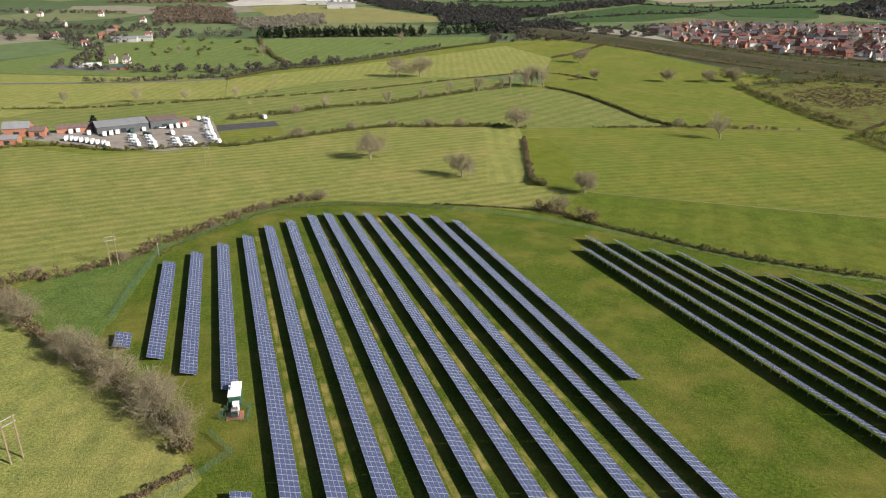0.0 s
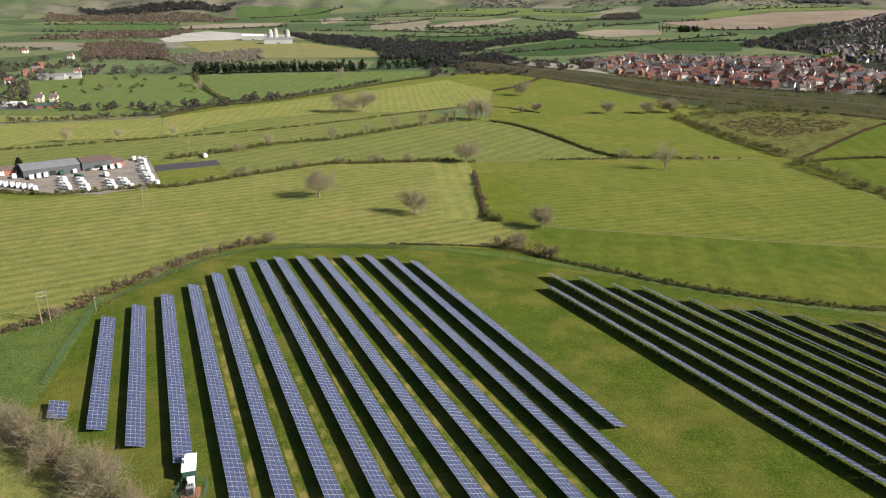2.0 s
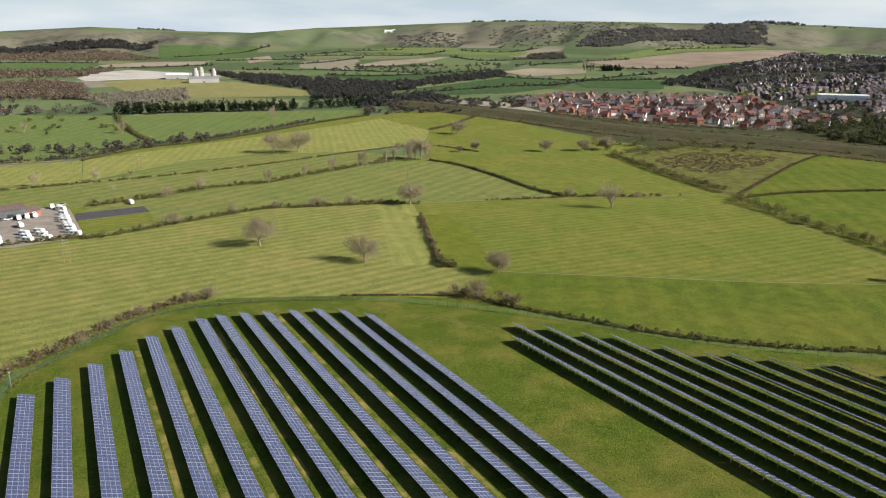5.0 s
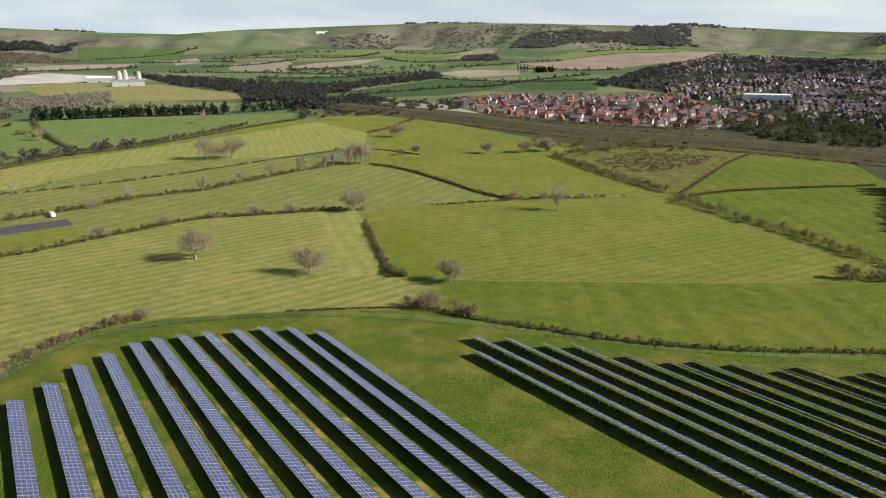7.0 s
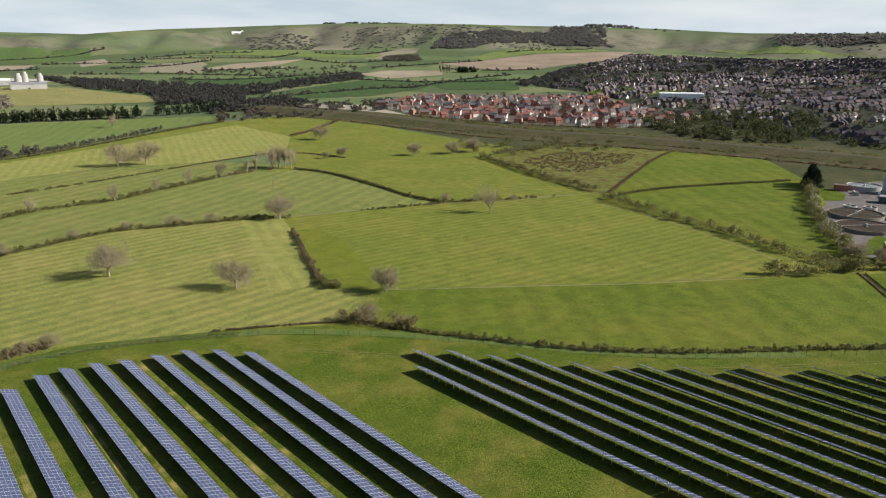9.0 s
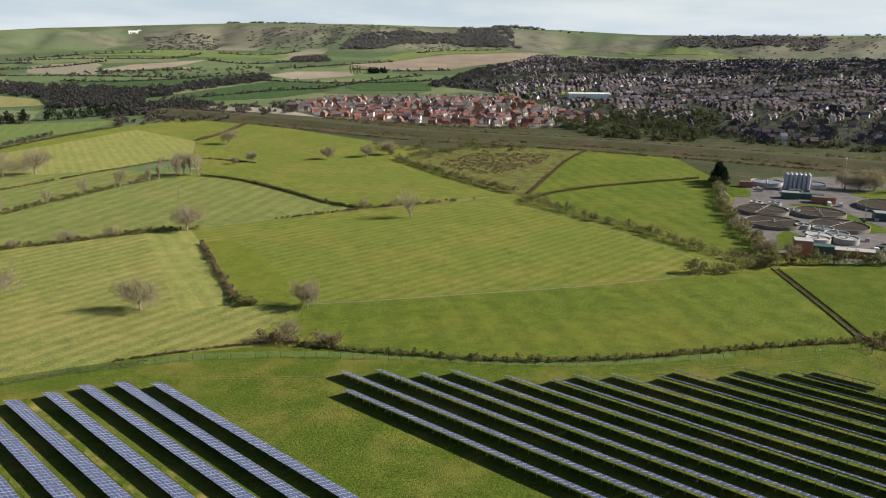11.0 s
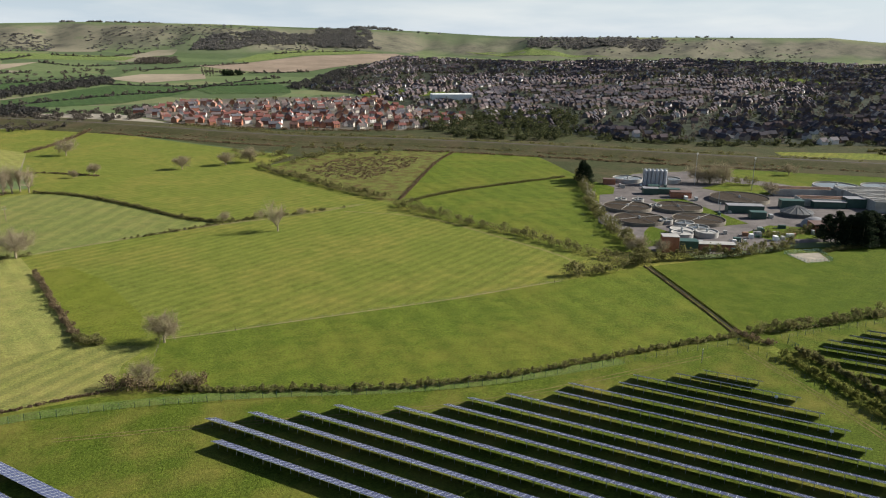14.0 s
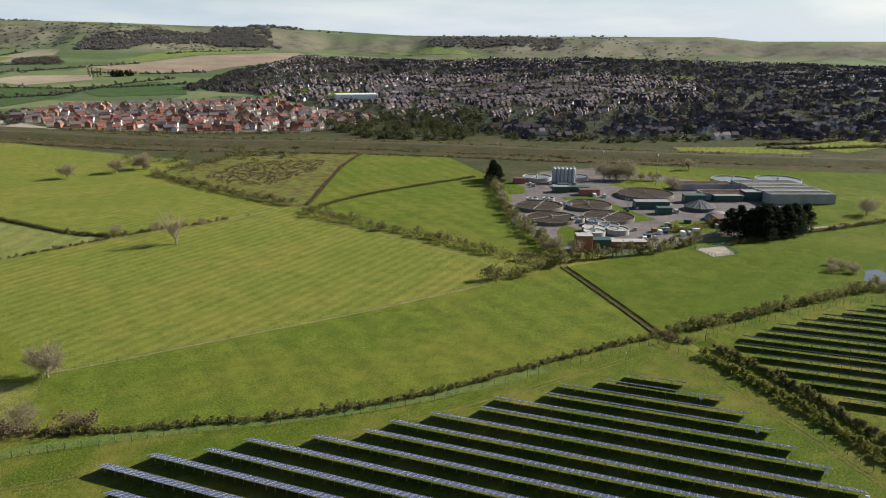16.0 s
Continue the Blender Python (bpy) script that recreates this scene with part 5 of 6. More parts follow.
hedge([(372, 250), (384, 244), (400, 240), (410, 232)], 4.0, 6.0, M_HEDGE, "budding shrubs between works and conifers", 60, 0.3)
hedge([(500, 362), (512, 350), (520, 332)], 8.0, 9.0, M_HEDGE, "tall round bushes behind the treatment works", 80, 0.35)
drape("works_lawn_east", [(440, 196), (480, 180), (545, 180), (535, 215), (480, 225), (440, 215)], M_FIELD_BRIGHT, "grass beside the access lane", 0.22, 20)
strip("lane", [(424, 198), (447, 185), (483, 167), (560, 130)], 6, rough_paint("pale_lane", (0.30, 0.28, 0.25), 0.15, 0.3, 0.9), "pale concrete access lane", 0.25, "lane")
M_MEDIA = rough_paint("filter_stones", (0.048, 0.037, 0.027), 0.4, 1.2, 0.95, bump=0.6)
M_WATER = rough_paint("settling_water", (0.10, 0.095, 0.08), 0.2, 0.2, 0.12)
M_GREENCLAD = rough_paint("green_cladding", (0.03, 0.075, 0.06), 0.15, 0.4, 0.5)
M_RUST = rough_paint("rusted_steel", (0.22, 0.11, 0.06), 0.3, 0.8, 0.8)


M_DARKRIM = rough_paint("weathered_concrete", (0.20, 0.18, 0.15), 0.25, 0.3, 0.9)


def round_tank(x, y, r, h, fill, label, group, arms=4, turn=0.0):
    """A ring wall, a bed or water inside, a centre column and rotating arms."""
    t = thing("round_tank", pose(x, y, gz(x, y) + 0.2, 0, 0, turn), label, "tank", group)
    n = 40
    bm = bmesh.new()
    rings = [[bm.verts.new((rr * math.cos(a), rr * math.sin(a), z)) for a in (2 * math.pi * i / n for i in range(n))] for rr, z in ((r, -1.5), (r, h), (r - 0.4, h), (r - 0.4, h - 1.2))]
    for a, b in zip(rings, rings[1:]):
        for i in range(n):
            bm.faces.new((a[i], a[(i + 1) % n], b[(i + 1) % n], b[i]))
    part("rim", bm, M_DARKRIM if fill is M_MEDIA else M_CONCRETE, t)
    bm = bmesh.new()
    bmesh.ops.create_circle(bm, cap_ends=True, segments=n, radius=r - 0.38, matrix=Matrix.Translation((0, 0, h - 0.55)))
    part("bed", bm, fill, t)
    bm = bmesh.new()
    rod(bm, 0.7, 0.5, (0, 0, h - 0.6), (0, 0, h + 1.2), 10)
    part("column", bm, M_STEEL, t)
    for k in range(arms):
        a = 2 * math.pi * k / arms
        bm = bmesh.new()
        rod(bm, 0.16, 0.16, (0, 0, h + 0.25), ((r - 0.8) * math.cos(a), (r - 0.8) * math.sin(a), h + 0.1), 6)
        part("arm", bm, M_CONCRETE, t)
    return t


BEDS = "percolating filter beds"
for i, (x, y, r) in enumerate(((376, 344, 15.5), (400, 322, 15.5), (351, 318, 15.5), (377, 294, 15.5))):
    round_tank(x, y, r, 2.2, M_MEDIA, "round filter bed of dark stones with spray arms", BEDS, 4, 20 + 25 * i)
for i, (x, y, r) in enumerate(((342, 284, 6.6), (353.5, 281, 6.2), (347.5, 272, 6.2), (358, 292, 5.6), (334, 279, 6.0))):
    round_tank(x, y, r, 3.0, M_WATER if i % 2 else M_CONCRETE, "small round concrete settling tank", "small settling tanks", 2, 40 * i)
round_tank(459, 311, 19.5, 2.5, M_MEDIA, "wide dark round tank with a bridge across it", "large round tanks", 2, 60)
round_tank(462, 405, 11.5, 3.0, M_WATER, "round dark steel tank behind the works", "large round tanks", 2, 10)
round_tank(484, 383, 10, 3.0, M_WATER, "round dark steel tank behind the silos", "large round tanks", 2, 70)
round_tank(552, 284, 16, 3.5, M_WATER, "round pale-rimmed tank behind the aeration lanes", "large round tanks", 2, 15)
round_tank(576, 258, 17, 3.5, M_WATER, "round pale-rimmed tank behind the aeration lanes", "large round tanks", 2, 35)
for x, y in ((391, 333), (358, 304), (399, 352), (391, 360)):
    round_tank(x, y, 4.0, 2.4, M_WATER, "small round humus tank between the filter beds", "small settling tanks", 2, 30)

silo = thing("silo_bank", pose(466, 383, gz(466, 383) + 0.15, 0, 0, 131), "bank of pale vertical steel silos with a walkway", "silo")
for k in range(6):
    for j in range(2):
        bm = bmesh.new()
        rod(bm, 1.35, 1.35, (-7.5 + 3 * k, -1.6 + 3.2 * j, -0.5), (-7.5 + 3 * k, -1.6 + 3.2 * j, 11), 14)
        rod(bm, 1.35, 0.4, (-7.5 + 3 * k, -1.6 + 3.2 * j, 11), (-7.5 + 3 * k, -1.6 + 3.2 * j, 12), 14)
        part("silo", bm, M_ALU, silo)
bm = bmesh.new()
for y in (-3.4, 3.4):
    for z in (11.2, 12.0):
        rod(bm, 0.06, 0.06, (-9.5, y, z), (9.5, y, z), 5)
    for k in range(8):
        rod(bm, 0.06, 0.06, (-9.5 + 2.7 * k, y, -0.5), (-9.5 + 2.7 * k, y, 12), 5)
part("walkway", bm, M_STEEL, silo)


def flat_block(x, y, turn, w, d, h, wall, roof, label, name="works_building", category="building"):
    t = thing(name, pose(x, y, gz(x, y) + 0.12, 0, 0, turn), label, category)
    bm = bmesh.new()
    box(bm, (w, d, h + 1), (0, 0, h / 2 - 0.5), None, 0.06)
    part("wall", bm, wall, t)
    bm = bmesh.new()
    box(bm, (w + 0.4, d + 0.4, 0.3), (0, 0, h + 0.15), None, 0.05)
    part("roof", bm, roof, t)
    bm = bmesh.new()
    box(bm, (1.6, 0.15, min(2.3, h * 0.8)), (w * 0.2, -d / 2, min(2.3, h * 0.8) / 2))
    part("door", bm, M_WHITE, t)
    return t


AX = 132
for x, y, w, d, h, wall, roof, text in ((432, 364, 11, 7, 4.2, M_GREENCLAD, M_SLATE, "green clad plant building"), (443, 356, 15, 6, 3.4, M_GREENCLAD, M_GREENCLAD, "low green clad plant building"),
                                        (437, 343, 14, 7, 4, M_BRICK, M_BROWNROOF, "brown brick control building"), (441, 407, 9, 6, 4, M_BRICK, M_BROWNROOF, "brown brick hut behind the works"),
                                        (425, 290, 22, 8, 4.6, M_GREENCLAD, M_SLATE, "dark green plant building with a grey roof"), (414, 276, 9, 6, 4, M_GREENCLAD, M_GREENCLAD, "dark green kiosk building"),
                                        (462, 277, 14, 7, 5, M_GREENCLAD, M_GREENCLAD, "green clad pump house"), (448, 372, 8, 5, 3, M_GREENCLAD, M_GREENCLAD, "small green plant kiosk"),
                                        (304, 268, 8, 7, 8.0, M_BRICK, M_CONCRETE, "tall brick inlet house with a flat roof"), (313, 263, 9, 6, 5.0, M_GREENCLAD, M_GREENCLAD, "green inlet screen building"),
                                        (325, 254, 18, 6, 3.2, M_BRICK, M_CONCRETE, "low brick and concrete inlet works"), (414, 231, 26, 12, 4.5, M_BRICK, M_BROWNROOF, "long low dark brick store"),
                                        (499, 248, 20, 9, 6, M_GREENCLAD, M_SLATE, "green clad blower building"), (482, 262, 20, 8, 4, M_GREENCLAD, M_SLATE, "low green clad building beside the lanes")):
    flat_block(x, y, AX, w, d, h, wall, roof, text)


def lane_tank(x, y, w, d, h, rail, label):
    """A long open concrete aeration lane with walls across and rails along."""
    t = thing("aeration_lane", pose(x, y, gz(x, y) + 0.1, 0, 0, AX), label, "tank", "aeration lanes")
    bm = bmesh.new()
    for s in (-1, 1):
        box(bm, (w, 0.5, h + 1), (0, s * d / 2, h / 2 - 0.5))
        box(bm, (0.5, d - 0.5, h + 1), (s * (w / 2 - 0.25), 0, h / 2 - 0.5))
    part("wall", bm, M_CONCRETE, t)
    bm = bmesh.new()
    box(bm, (w - 1, d - 0.6, 0.2), (0, 0, h - 1.0))
    part("liquor", bm, M_WATER, t)
    for k in range(3):
        bm = bmesh.new()
        box(bm, (w - 1, 0.9, 0.3), (0, -d / 3 + k * d / 3, h + 0.02))
        part("walkway", bm, rail, t)
    return t


lane_tank(513, 292, 42, 12, 5, M_RUST, "long open concrete tank with rusty walkways")
lane_tank(489, 266, 36, 12, 5, M_RUST, "long open concrete tank with rusty walkways")
for k in range(4):
    lane_tank(500 + 9.5 * k + 8, 226 + 10.5 * k - 2, 44, 13, 7, M_CONCRETE, "white-walled aeration tank with open lanes")

tent = thing("digester", pose(441, 264, gz(441, 264) + 0.12), "round dark tank with a ribbed conical cover", "tank")
bm = bmesh.new()
rod(bm, 9.5, 9.5, (0, 0, -1), (0, 0, 2.4), 28)
part("wall", bm, M_DARKWALL, tent)
bm = bmesh.new()
rod(bm, 9.9, 0.8, (0, 0, 2.4), (0, 0, 6.0), 28)
part("cover", bm, M_DARKWALL, tent)
for k in range(14):
    a = 2 * math.pi * k / 14
    bm = bmesh.new()
    rod(bm, 0.22, 0.18, (9.9 * math.cos(a), 9.9 * math.sin(a), 2.5), (0.8 * math.cos(a), 0.8 * math.sin(a), 6.1), 5)
    part("rib", bm, M_CONCRETE, tent)
bag = thing("gas_holder", pose(420, 244, gz(420, 244) + 0.12), "grey domed gas holder beside conifers", "tank")
bm = bmesh.new()
bmesh.ops.create_uvsphere(bm, u_segments=24, v_segments=12, radius=8, matrix=Matrix.Diagonal((1, 1, 0.65, 1)))
part("dome", bm, M_SLATE, bag)
for x, y, h in ((490, 363, 24), (501, 323, 24), (433, 312, 9), (405, 296, 8)):
    t = thing("mast", pose(x, y, gz(x, y)), "slim grey steel mast with a head frame", "mast", "masts in the works")
    bm = bmesh.new()
    rod(bm, 0.25, 0.14, (0, 0, -0.5), (0, 0, h), 7)
    part("pole", bm, M_STEEL, t)
    bm = bmesh.new()
    box(bm, (1.6 if h > 20 else 0.6, 0.6, 1.2 if h > 20 else 0.3), (0, 0, h))
    part("head", bm, M_STEEL, t)
rng_works = random.Random(31)
for k in range(46):
    x, y = rng_works.choice(((rng_works.uniform(318, 372), rng_works.uniform(238, 270)), (rng_works.uniform(430, 470), rng_works.uniform(330, 400)), (rng_works.uniform(400, 450), rng_works.uniform(255, 300)), (rng_works.uniform(355, 400), rng_works.uniform(235, 262))))
    t = thing("plant_unit", pose(x, y, gz(x, y) + 0.12, 0, 0, AX + rng_works.choice((0, 90))), "small piece of works plant on a concrete base", "plant unit", "plant in the works yard")
    w, d, h = rng_works.uniform(1.5, 4.5), rng_works.uniform(1.2, 2.4), rng_works.uniform(1.0, 2.8)
    bm = bmesh.new()
    box(bm, (w, d, h), (0, 0, h / 2 - 0.1), None, 0.08)
    part("casing", bm, rng_works.choice((M_WHITE, M_GREENCLAD, M_STEEL, M_CONCRETE, M_RUST)), t)
    bm = bmesh.new()
    rod(bm, 0.15, 0.15, (w / 2, 0, 0.3), (w / 2 + 2.0, 0, 0.3), 6)
    rod(bm, 0.15, 0.15, (w / 2 + 2.0, 0, -0.2), (w / 2 + 2.0, 0, 1.0), 6)
    part("pipe", bm, M_STEEL, t)

# fenced pad and pond
drape("pad", [(344, 226), (359, 217), (347, 207), (335, 213)], M_TRACK, "bare sandy pad inside a pale fence", 0.14, 20)
drape("pond", [(357, 152), (364, 148), (350, 138), (337, 141), (340, 149)], rough_paint("pond_water", (0.05, 0.06, 0.06), 0.1, 0.1, 0.05), "small pond among willow bushes", 0.12, 20)

# ---- caravan yard ----
drape("caravan_yard", [(-250, 410), (-240, 448), (-192, 456), (-171, 486), (-157, 476), (-129, 404), (-156, 384), (-189, 388), (-219, 400)], rough_paint("yard_hardcore", (0.25, 0.215, 0.185), 0.25, 0.12, 0.95, bump=0.3), "brown hardcore caravan yard", 0.12, 30)
drape("riding_arena", [(-150, 462), (-116, 480), (-109, 463), (-144, 442)], rough_paint("dark_arena_sand", (0.075, 0.07, 0.075), 0.2, 0.3, 0.95), "dark grey surfaced arena beside the yard", 0.14, 30)
drape("yard_paddock", [(-144, 440), (-109, 461), (-100, 436), (-127, 406)], M_FIELD_MID, "green paddock beside the arena", 0.12, 30)
M_CARAVAN = rough_paint("caravan_white", (0.80, 0.80, 0.78), 0.04, 0.5, 0.4)
M_TYRE = rough_paint("tyre_rubber", (0.03, 0.03, 0.03), 0.2, 2.0, 0.9)


def caravan_meshes(length, mat):
    out = []
    bm = bmesh.new()
    vs = box(bm, (length, 2.3, 2.1), (0, 0, 1.55))
    for v in vs:
        if v.co.z > 2 and abs(v.co.x) > length / 2 - 0.1:
            v.co.x *= 0.88
    bmesh.ops.bevel(bm, geom=bm.edges[:], offset=0.22, segments=2, affect="EDGES")
    out.append(("body", bm, mat))
    for x, w in ((-length * 0.22, 1.2), (length * 0.2, 1.0)):
        for s in (-1, 1):
            bm = bmesh.new()
            box(bm, (w, 0.06, 0.7), (x, s * 1.15, 1.75))
            out.append(("window", bm, M_WIN))
    for s in (-1, 1):
        bm = bmesh.new()
        rod(bm, 0.33, 0.33, (0, s * 0.95, 0.33), (0, s * 1.12, 0.33), 12)
        out.append(("wheel", bm, M_TYRE))
    bm = bmesh.new()
    rod(bm, 0.05, 0.05, (length / 2, -0.5, 0.45), (length / 2 + 1.3, 0, 0.5), 5)
    rod(bm, 0.05, 0.05, (length / 2, 0.5, 0.45), (length / 2 + 1.3, 0, 0.5), 5)
    rod(bm, 0.09, 0.09, (length / 2 + 1.1, 0, 0), (length / 2 + 1.1, 0, 0.6), 6)
    out.append(("drawbar", bm, M_STEEL))
    bm = bmesh.new()
    box(bm, (0.7, 0.5, 0.14), (0, 0, 2.66), None, 0.04)
    out.append(("rooflight", bm, M_WIN))
    return out


def first_caravan(length, mat, label):
    t = thing("caravan", pose(0, 0, 0), label, "caravan", "caravans in the yard")
    for name, bm, m in caravan_meshes(length, mat):
        part(name, bm, m, t)
    return t


VAN_A = first_caravan(6.4, M_CARAVAN, "white touring caravan parked in a tight row")
VAN_B = first_caravan(5.4, M_CARAVAN, "short white touring caravan parked on hardcore")
VAN_C = first_caravan(5.6, M_GREENCLAD, "caravan under a dark green cover")
van_rng = random.Random(12)
SPOTS = [(-161, 473), (-156, 460), (-152, 449), (-148.5, 439), (-145, 430), (-141, 421), (-138, 413), (-134, 407), (-150.5, 444), (-143, 425.5), (-188, 418), (-184.5, 411), (-181, 404), (-176.5, 396), (-181, 424),
         (-177.5, 416), (-173.5, 408), (-169, 400), (-165.5, 392), (-159.5, 410.5), (-156, 403), (-152.5, 395.5), (-153.5, 414), (-150, 407), (-145, 399)]
ROW = [(-222.5, 408.5), (-219, 408), (-215.5, 406.5), (-212, 405), (-208, 403.5), (-203.5, 401), (-200, 399.5), (-195.5, 397.5), (-191.5, 393.5), (-206.5, 423), (-204, 426.3), (-201.5, 429.5), (-190, 441),
       (-175.5, 449), (-172.5, 452.5), (-169.5, 455.5), (-230, 429), (-227.5, 433), (-217.5, 426)]
used = set()
for i, (x, y) in enumerate(SPOTS + ROW + [(-168, 430), (-168, 480), (-163, 477), (-125, 489), (-195, 435.5)]):
    src = VAN_C if i in (14, 48) else (VAN_A if van_rng.random() < 0.6 else VAN_B)
    turn = (-25 if i < len(SPOTS) else 118) + van_rng.uniform(-6, 6)
    m = pose(x, y, gz(x, y) + 0.12, 0, 0, turn)
    if src not in used:
        used.add(src)
        src.matrix_basis = m
    else:
        copy_thing(src, m)
car_rng = random.Random(3)
for i, (x, y, c) in enumerate(((-184, 447, M_DARKWALL), (-181, 449, M_WHITE), (-241, 424, M_DARKWALL), (-240, 412, M_DARKWALL), (-165, 488, M_STEEL), (-147, 396, M_WHITE))):
    t = thing("car", pose(x, y, gz(x, y) + 0.12, 0, 0, car_rng.uniform(0, 360)), "small parked car in the caravan yard", "car", "cars in the yard")
    bm = bmesh.new()
    box(bm, (4.2, 1.75, 0.7), (0, 0, 0.65), None, 0.15)
    part("body", bm, c, t)
    bm = bmesh.new()
    for v in box(bm, (2.4, 1.6, 0.6), (-0.2, 0, 1.25)):
        if v.co.z > 1.3:
            v.co.x *= 0.75
    part("cabin", bm, M_WIN, t)
    for px in (-1.3, 1.3):
        for s in (-1, 1):
            bm = bmesh.new()
            rod(bm, 0.32, 0.32, (px, s * 0.72, 0.32), (px, s * 0.9, 0.32), 12)
            part("wheel", bm, M_TYRE, t)

plain_building(-205.5, 443, 33, 30, 22, 5.0, M_DARKWALL, M_SLATE, "long dark clad shed with a grey sheet roof", "shed", "storage_shed", 0.16)
plain_building(-184.5, 457, 33, 17, 16, 5.5, M_DARKWALL, M_BROWNROOF, "open-fronted dark shed beside the yard", "shed", "storage_shed", 0.2)
plain_building(-174, 463, 33, 8, 9, 3.2, M_BRICK, M_BROWNROOF, "small brick lean-to beside the shed", "shed", "storage_shed")
plain_building(-258, 422, 12, 15, 9, 5.2, M_BRICK, M_SLATE, "red brick farmhouse with a slate roof", "house", "farmhouse", 0.7)
plain_building(-246, 422, 12, 9, 7, 3.6, M_BRICK, M_BROWNROOF, "low red brick outbuilding", "outbuilding", "outbuilding", 0.6)
plain_building(-231, 436, 25, 20, 7, 3.0, M_BRICK, M_BROWNROOF, "long low brick stable", "outbuilding", "outbuilding", 0.5)
plain_building(-250, 398, 12, 11, 8, 3.4, M_BRICK, M_SLATE, "low brick building with a dark roof", "outbuilding", "outbuilding", 0.4)
plain_building(-262, 402, 12, 11, 9, 3.8, M_BRICK, M_DARKWALL, "brick building with a dark flat roof", "outbuilding", "outbuilding", 0.15)

# ---- fences, poles and site plant ----
M_POST = rough_paint("weathered_wood_post", (0.20, 0.17, 0.13), 0.25, 2.0, 0.9)
M_MESH = rough_paint("green_wire", (0.05, 0.105, 0.07), 0.15, 1.0, 0.6)
M_POLE = rough_paint("brown_pole_timber", (0.23, 0.17, 0.12), 0.2, 1.5, 0.9)


def shared(name, build, mat):
    bm = bmesh.new()
    build(bm)
    me = bpy.data.meshes.new(name)
    bm.to_mesh(me)
    bm.free()
    me.materials.append(mat)
    return me


WIRE_POST = shared("post", lambda bm: box(bm, (0.10, 0.10, 2.3), (0, 0, 0.95), None, 0.015), M_MESH)
WOOD_POST = shared("post", lambda bm: box(bm, (0.12, 0.12, 1.6), (0, 0, 0.5), None, 0.02), M_POST)


def fence(pts, label, step, post, mat, height, wires, close=False):
    """Posts with wires, or with a mesh of crossing wires, run from post to post over the land."""
    t = thing("fence", Matrix(), label, "fence")
    ps = along(pts, step)
    for x, y, a in ps:
        o = new("post", post)
        o.parent, o.matrix_basis = t, pose(x, y, gz(x, y), 0, 0, math.degrees(a))
    v, f = [], []

    def wire(p, q, r):
        k = len(v)
        d = Vector(q) - Vector(p)
        u = d.cross(Vector((0, 0, 1))) if abs(d.normalized().z) < 0.95 else Vector((1, 0, 0))
        u = u.normalized() * r
        w = d.cross(u).normalized() * r
        for e in (Vector(p), Vector(q)):
            v.extend([tuple(e + u), tuple(e + w), tuple(e - u), tuple(e - w)])
        for i in range(4):
            f.append((k + i, k + (i + 1) % 4, k + 4 + (i + 1) % 4, k + 4 + i))

    for (x0, y0, a), (x1, y1, b) in zip(ps, ps[1:]):
        z0, z1 = gz(x0, y0), gz(x1, y1)
        for i in range(wires):
            h = height * (i + 1) / wires
            wire((x0, y0, z0 + h), (x1, y1, z1 + h), 0.014 if close else 0.012)
        if close:
            k = int(math.hypot(x1 - x0, y1 - y0) / 0.3)
            for i in range(1, k):
                s = i / k
                x, y, z = x0 + (x1 - x0) * s, y0 + (y1 - y0) * s, z0 + (z1 - z0) * s
                wire((x, y, z + 0.05), (x, y, z + height), 0.012)
    o = link_mesh("wire_mesh" if close else "wire", v, f, mat, t)
    tagged(o, kind="stuff")
    return t


GREEN_FENCE = "green wire mesh security fence round the solar farm"
fence([(-93, 175), (-96.3, 196), (-98.8, 220), (-99.2, 228), (-93.6, 238), (-84.5, 256), (-73.4, 274), (-61, 282), (-45, 286), (-21, 286), (3, 282)], GREEN_FENCE, 3.2, WIRE_POST, M_MESH, 1.9, 6, True)
fence([(3, 282), (17, 279), (45, 266), (74, 248), (101, 228), (131, 212), (169, 199), (212, 184), (209.5, 175.5), (198, 153), (187, 134), (170, 109)], "deer fence of wooden posts and wire round the array", 4.0, WIRE_POST, M_POST, 1.9, 5)
fence([(-49, 122), (-42.7, 115.7), (-51, 102), (-72, 66)], GREEN_FENCE, 3.2, WIRE_POST, M_MESH, 1.9, 6, True)
fence([(185, 110), (205, 139), (218, 160), (227, 176), (245, 170), (271, 159), (294, 149), (319, 137)], "deer fence of posts and wire round the second site", 4.0, WIRE_POST, M_POST, 1.9, 5)
fence([(58, 300), (64.6, 313), (84, 306), (103, 301), (137, 291), (169, 281), (203, 274), (222, 269)], "low wooden post and wire stock fence", 4.0, WOOD_POST, M_POST, 1.1, 3)
fence([(53, 465), (98, 469), (145, 470), (207, 462), (252, 464)], "low post and wire stock fence across pasture", 6.0, WOOD_POST, M_POST, 1.1, 2)
fence([(343, 227.5), (360, 217), (347, 206), (334, 212), (343, 227.5)], "pale green palisade fence round a sandy pad", 2.5, WIRE_POST, rough_paint("pale_green_paint", (0.30, 0.50, 0.42), 0.1, 1.0, 0.6), 2.0, 8, True)
hedge([(-99, 222), (-95, 239), (-86, 257), (-74, 276), (-60, 285), (-45, 288), (-20, 288), (3, 285)], 0.35, 3.0, M_HEDGE_GREEN, "long green grass strip outside the fence", 26, 0.2, 0.0, "grass_strip")
strip("grass_verge", [(3, 284.5), (18, 281.5), (46, 269), (76, 250.5), (103, 230), (132, 214), (170, 200.5)], 5.0, M_VERGE, "long dark green grass verge by the fence", 0.14, "verge")
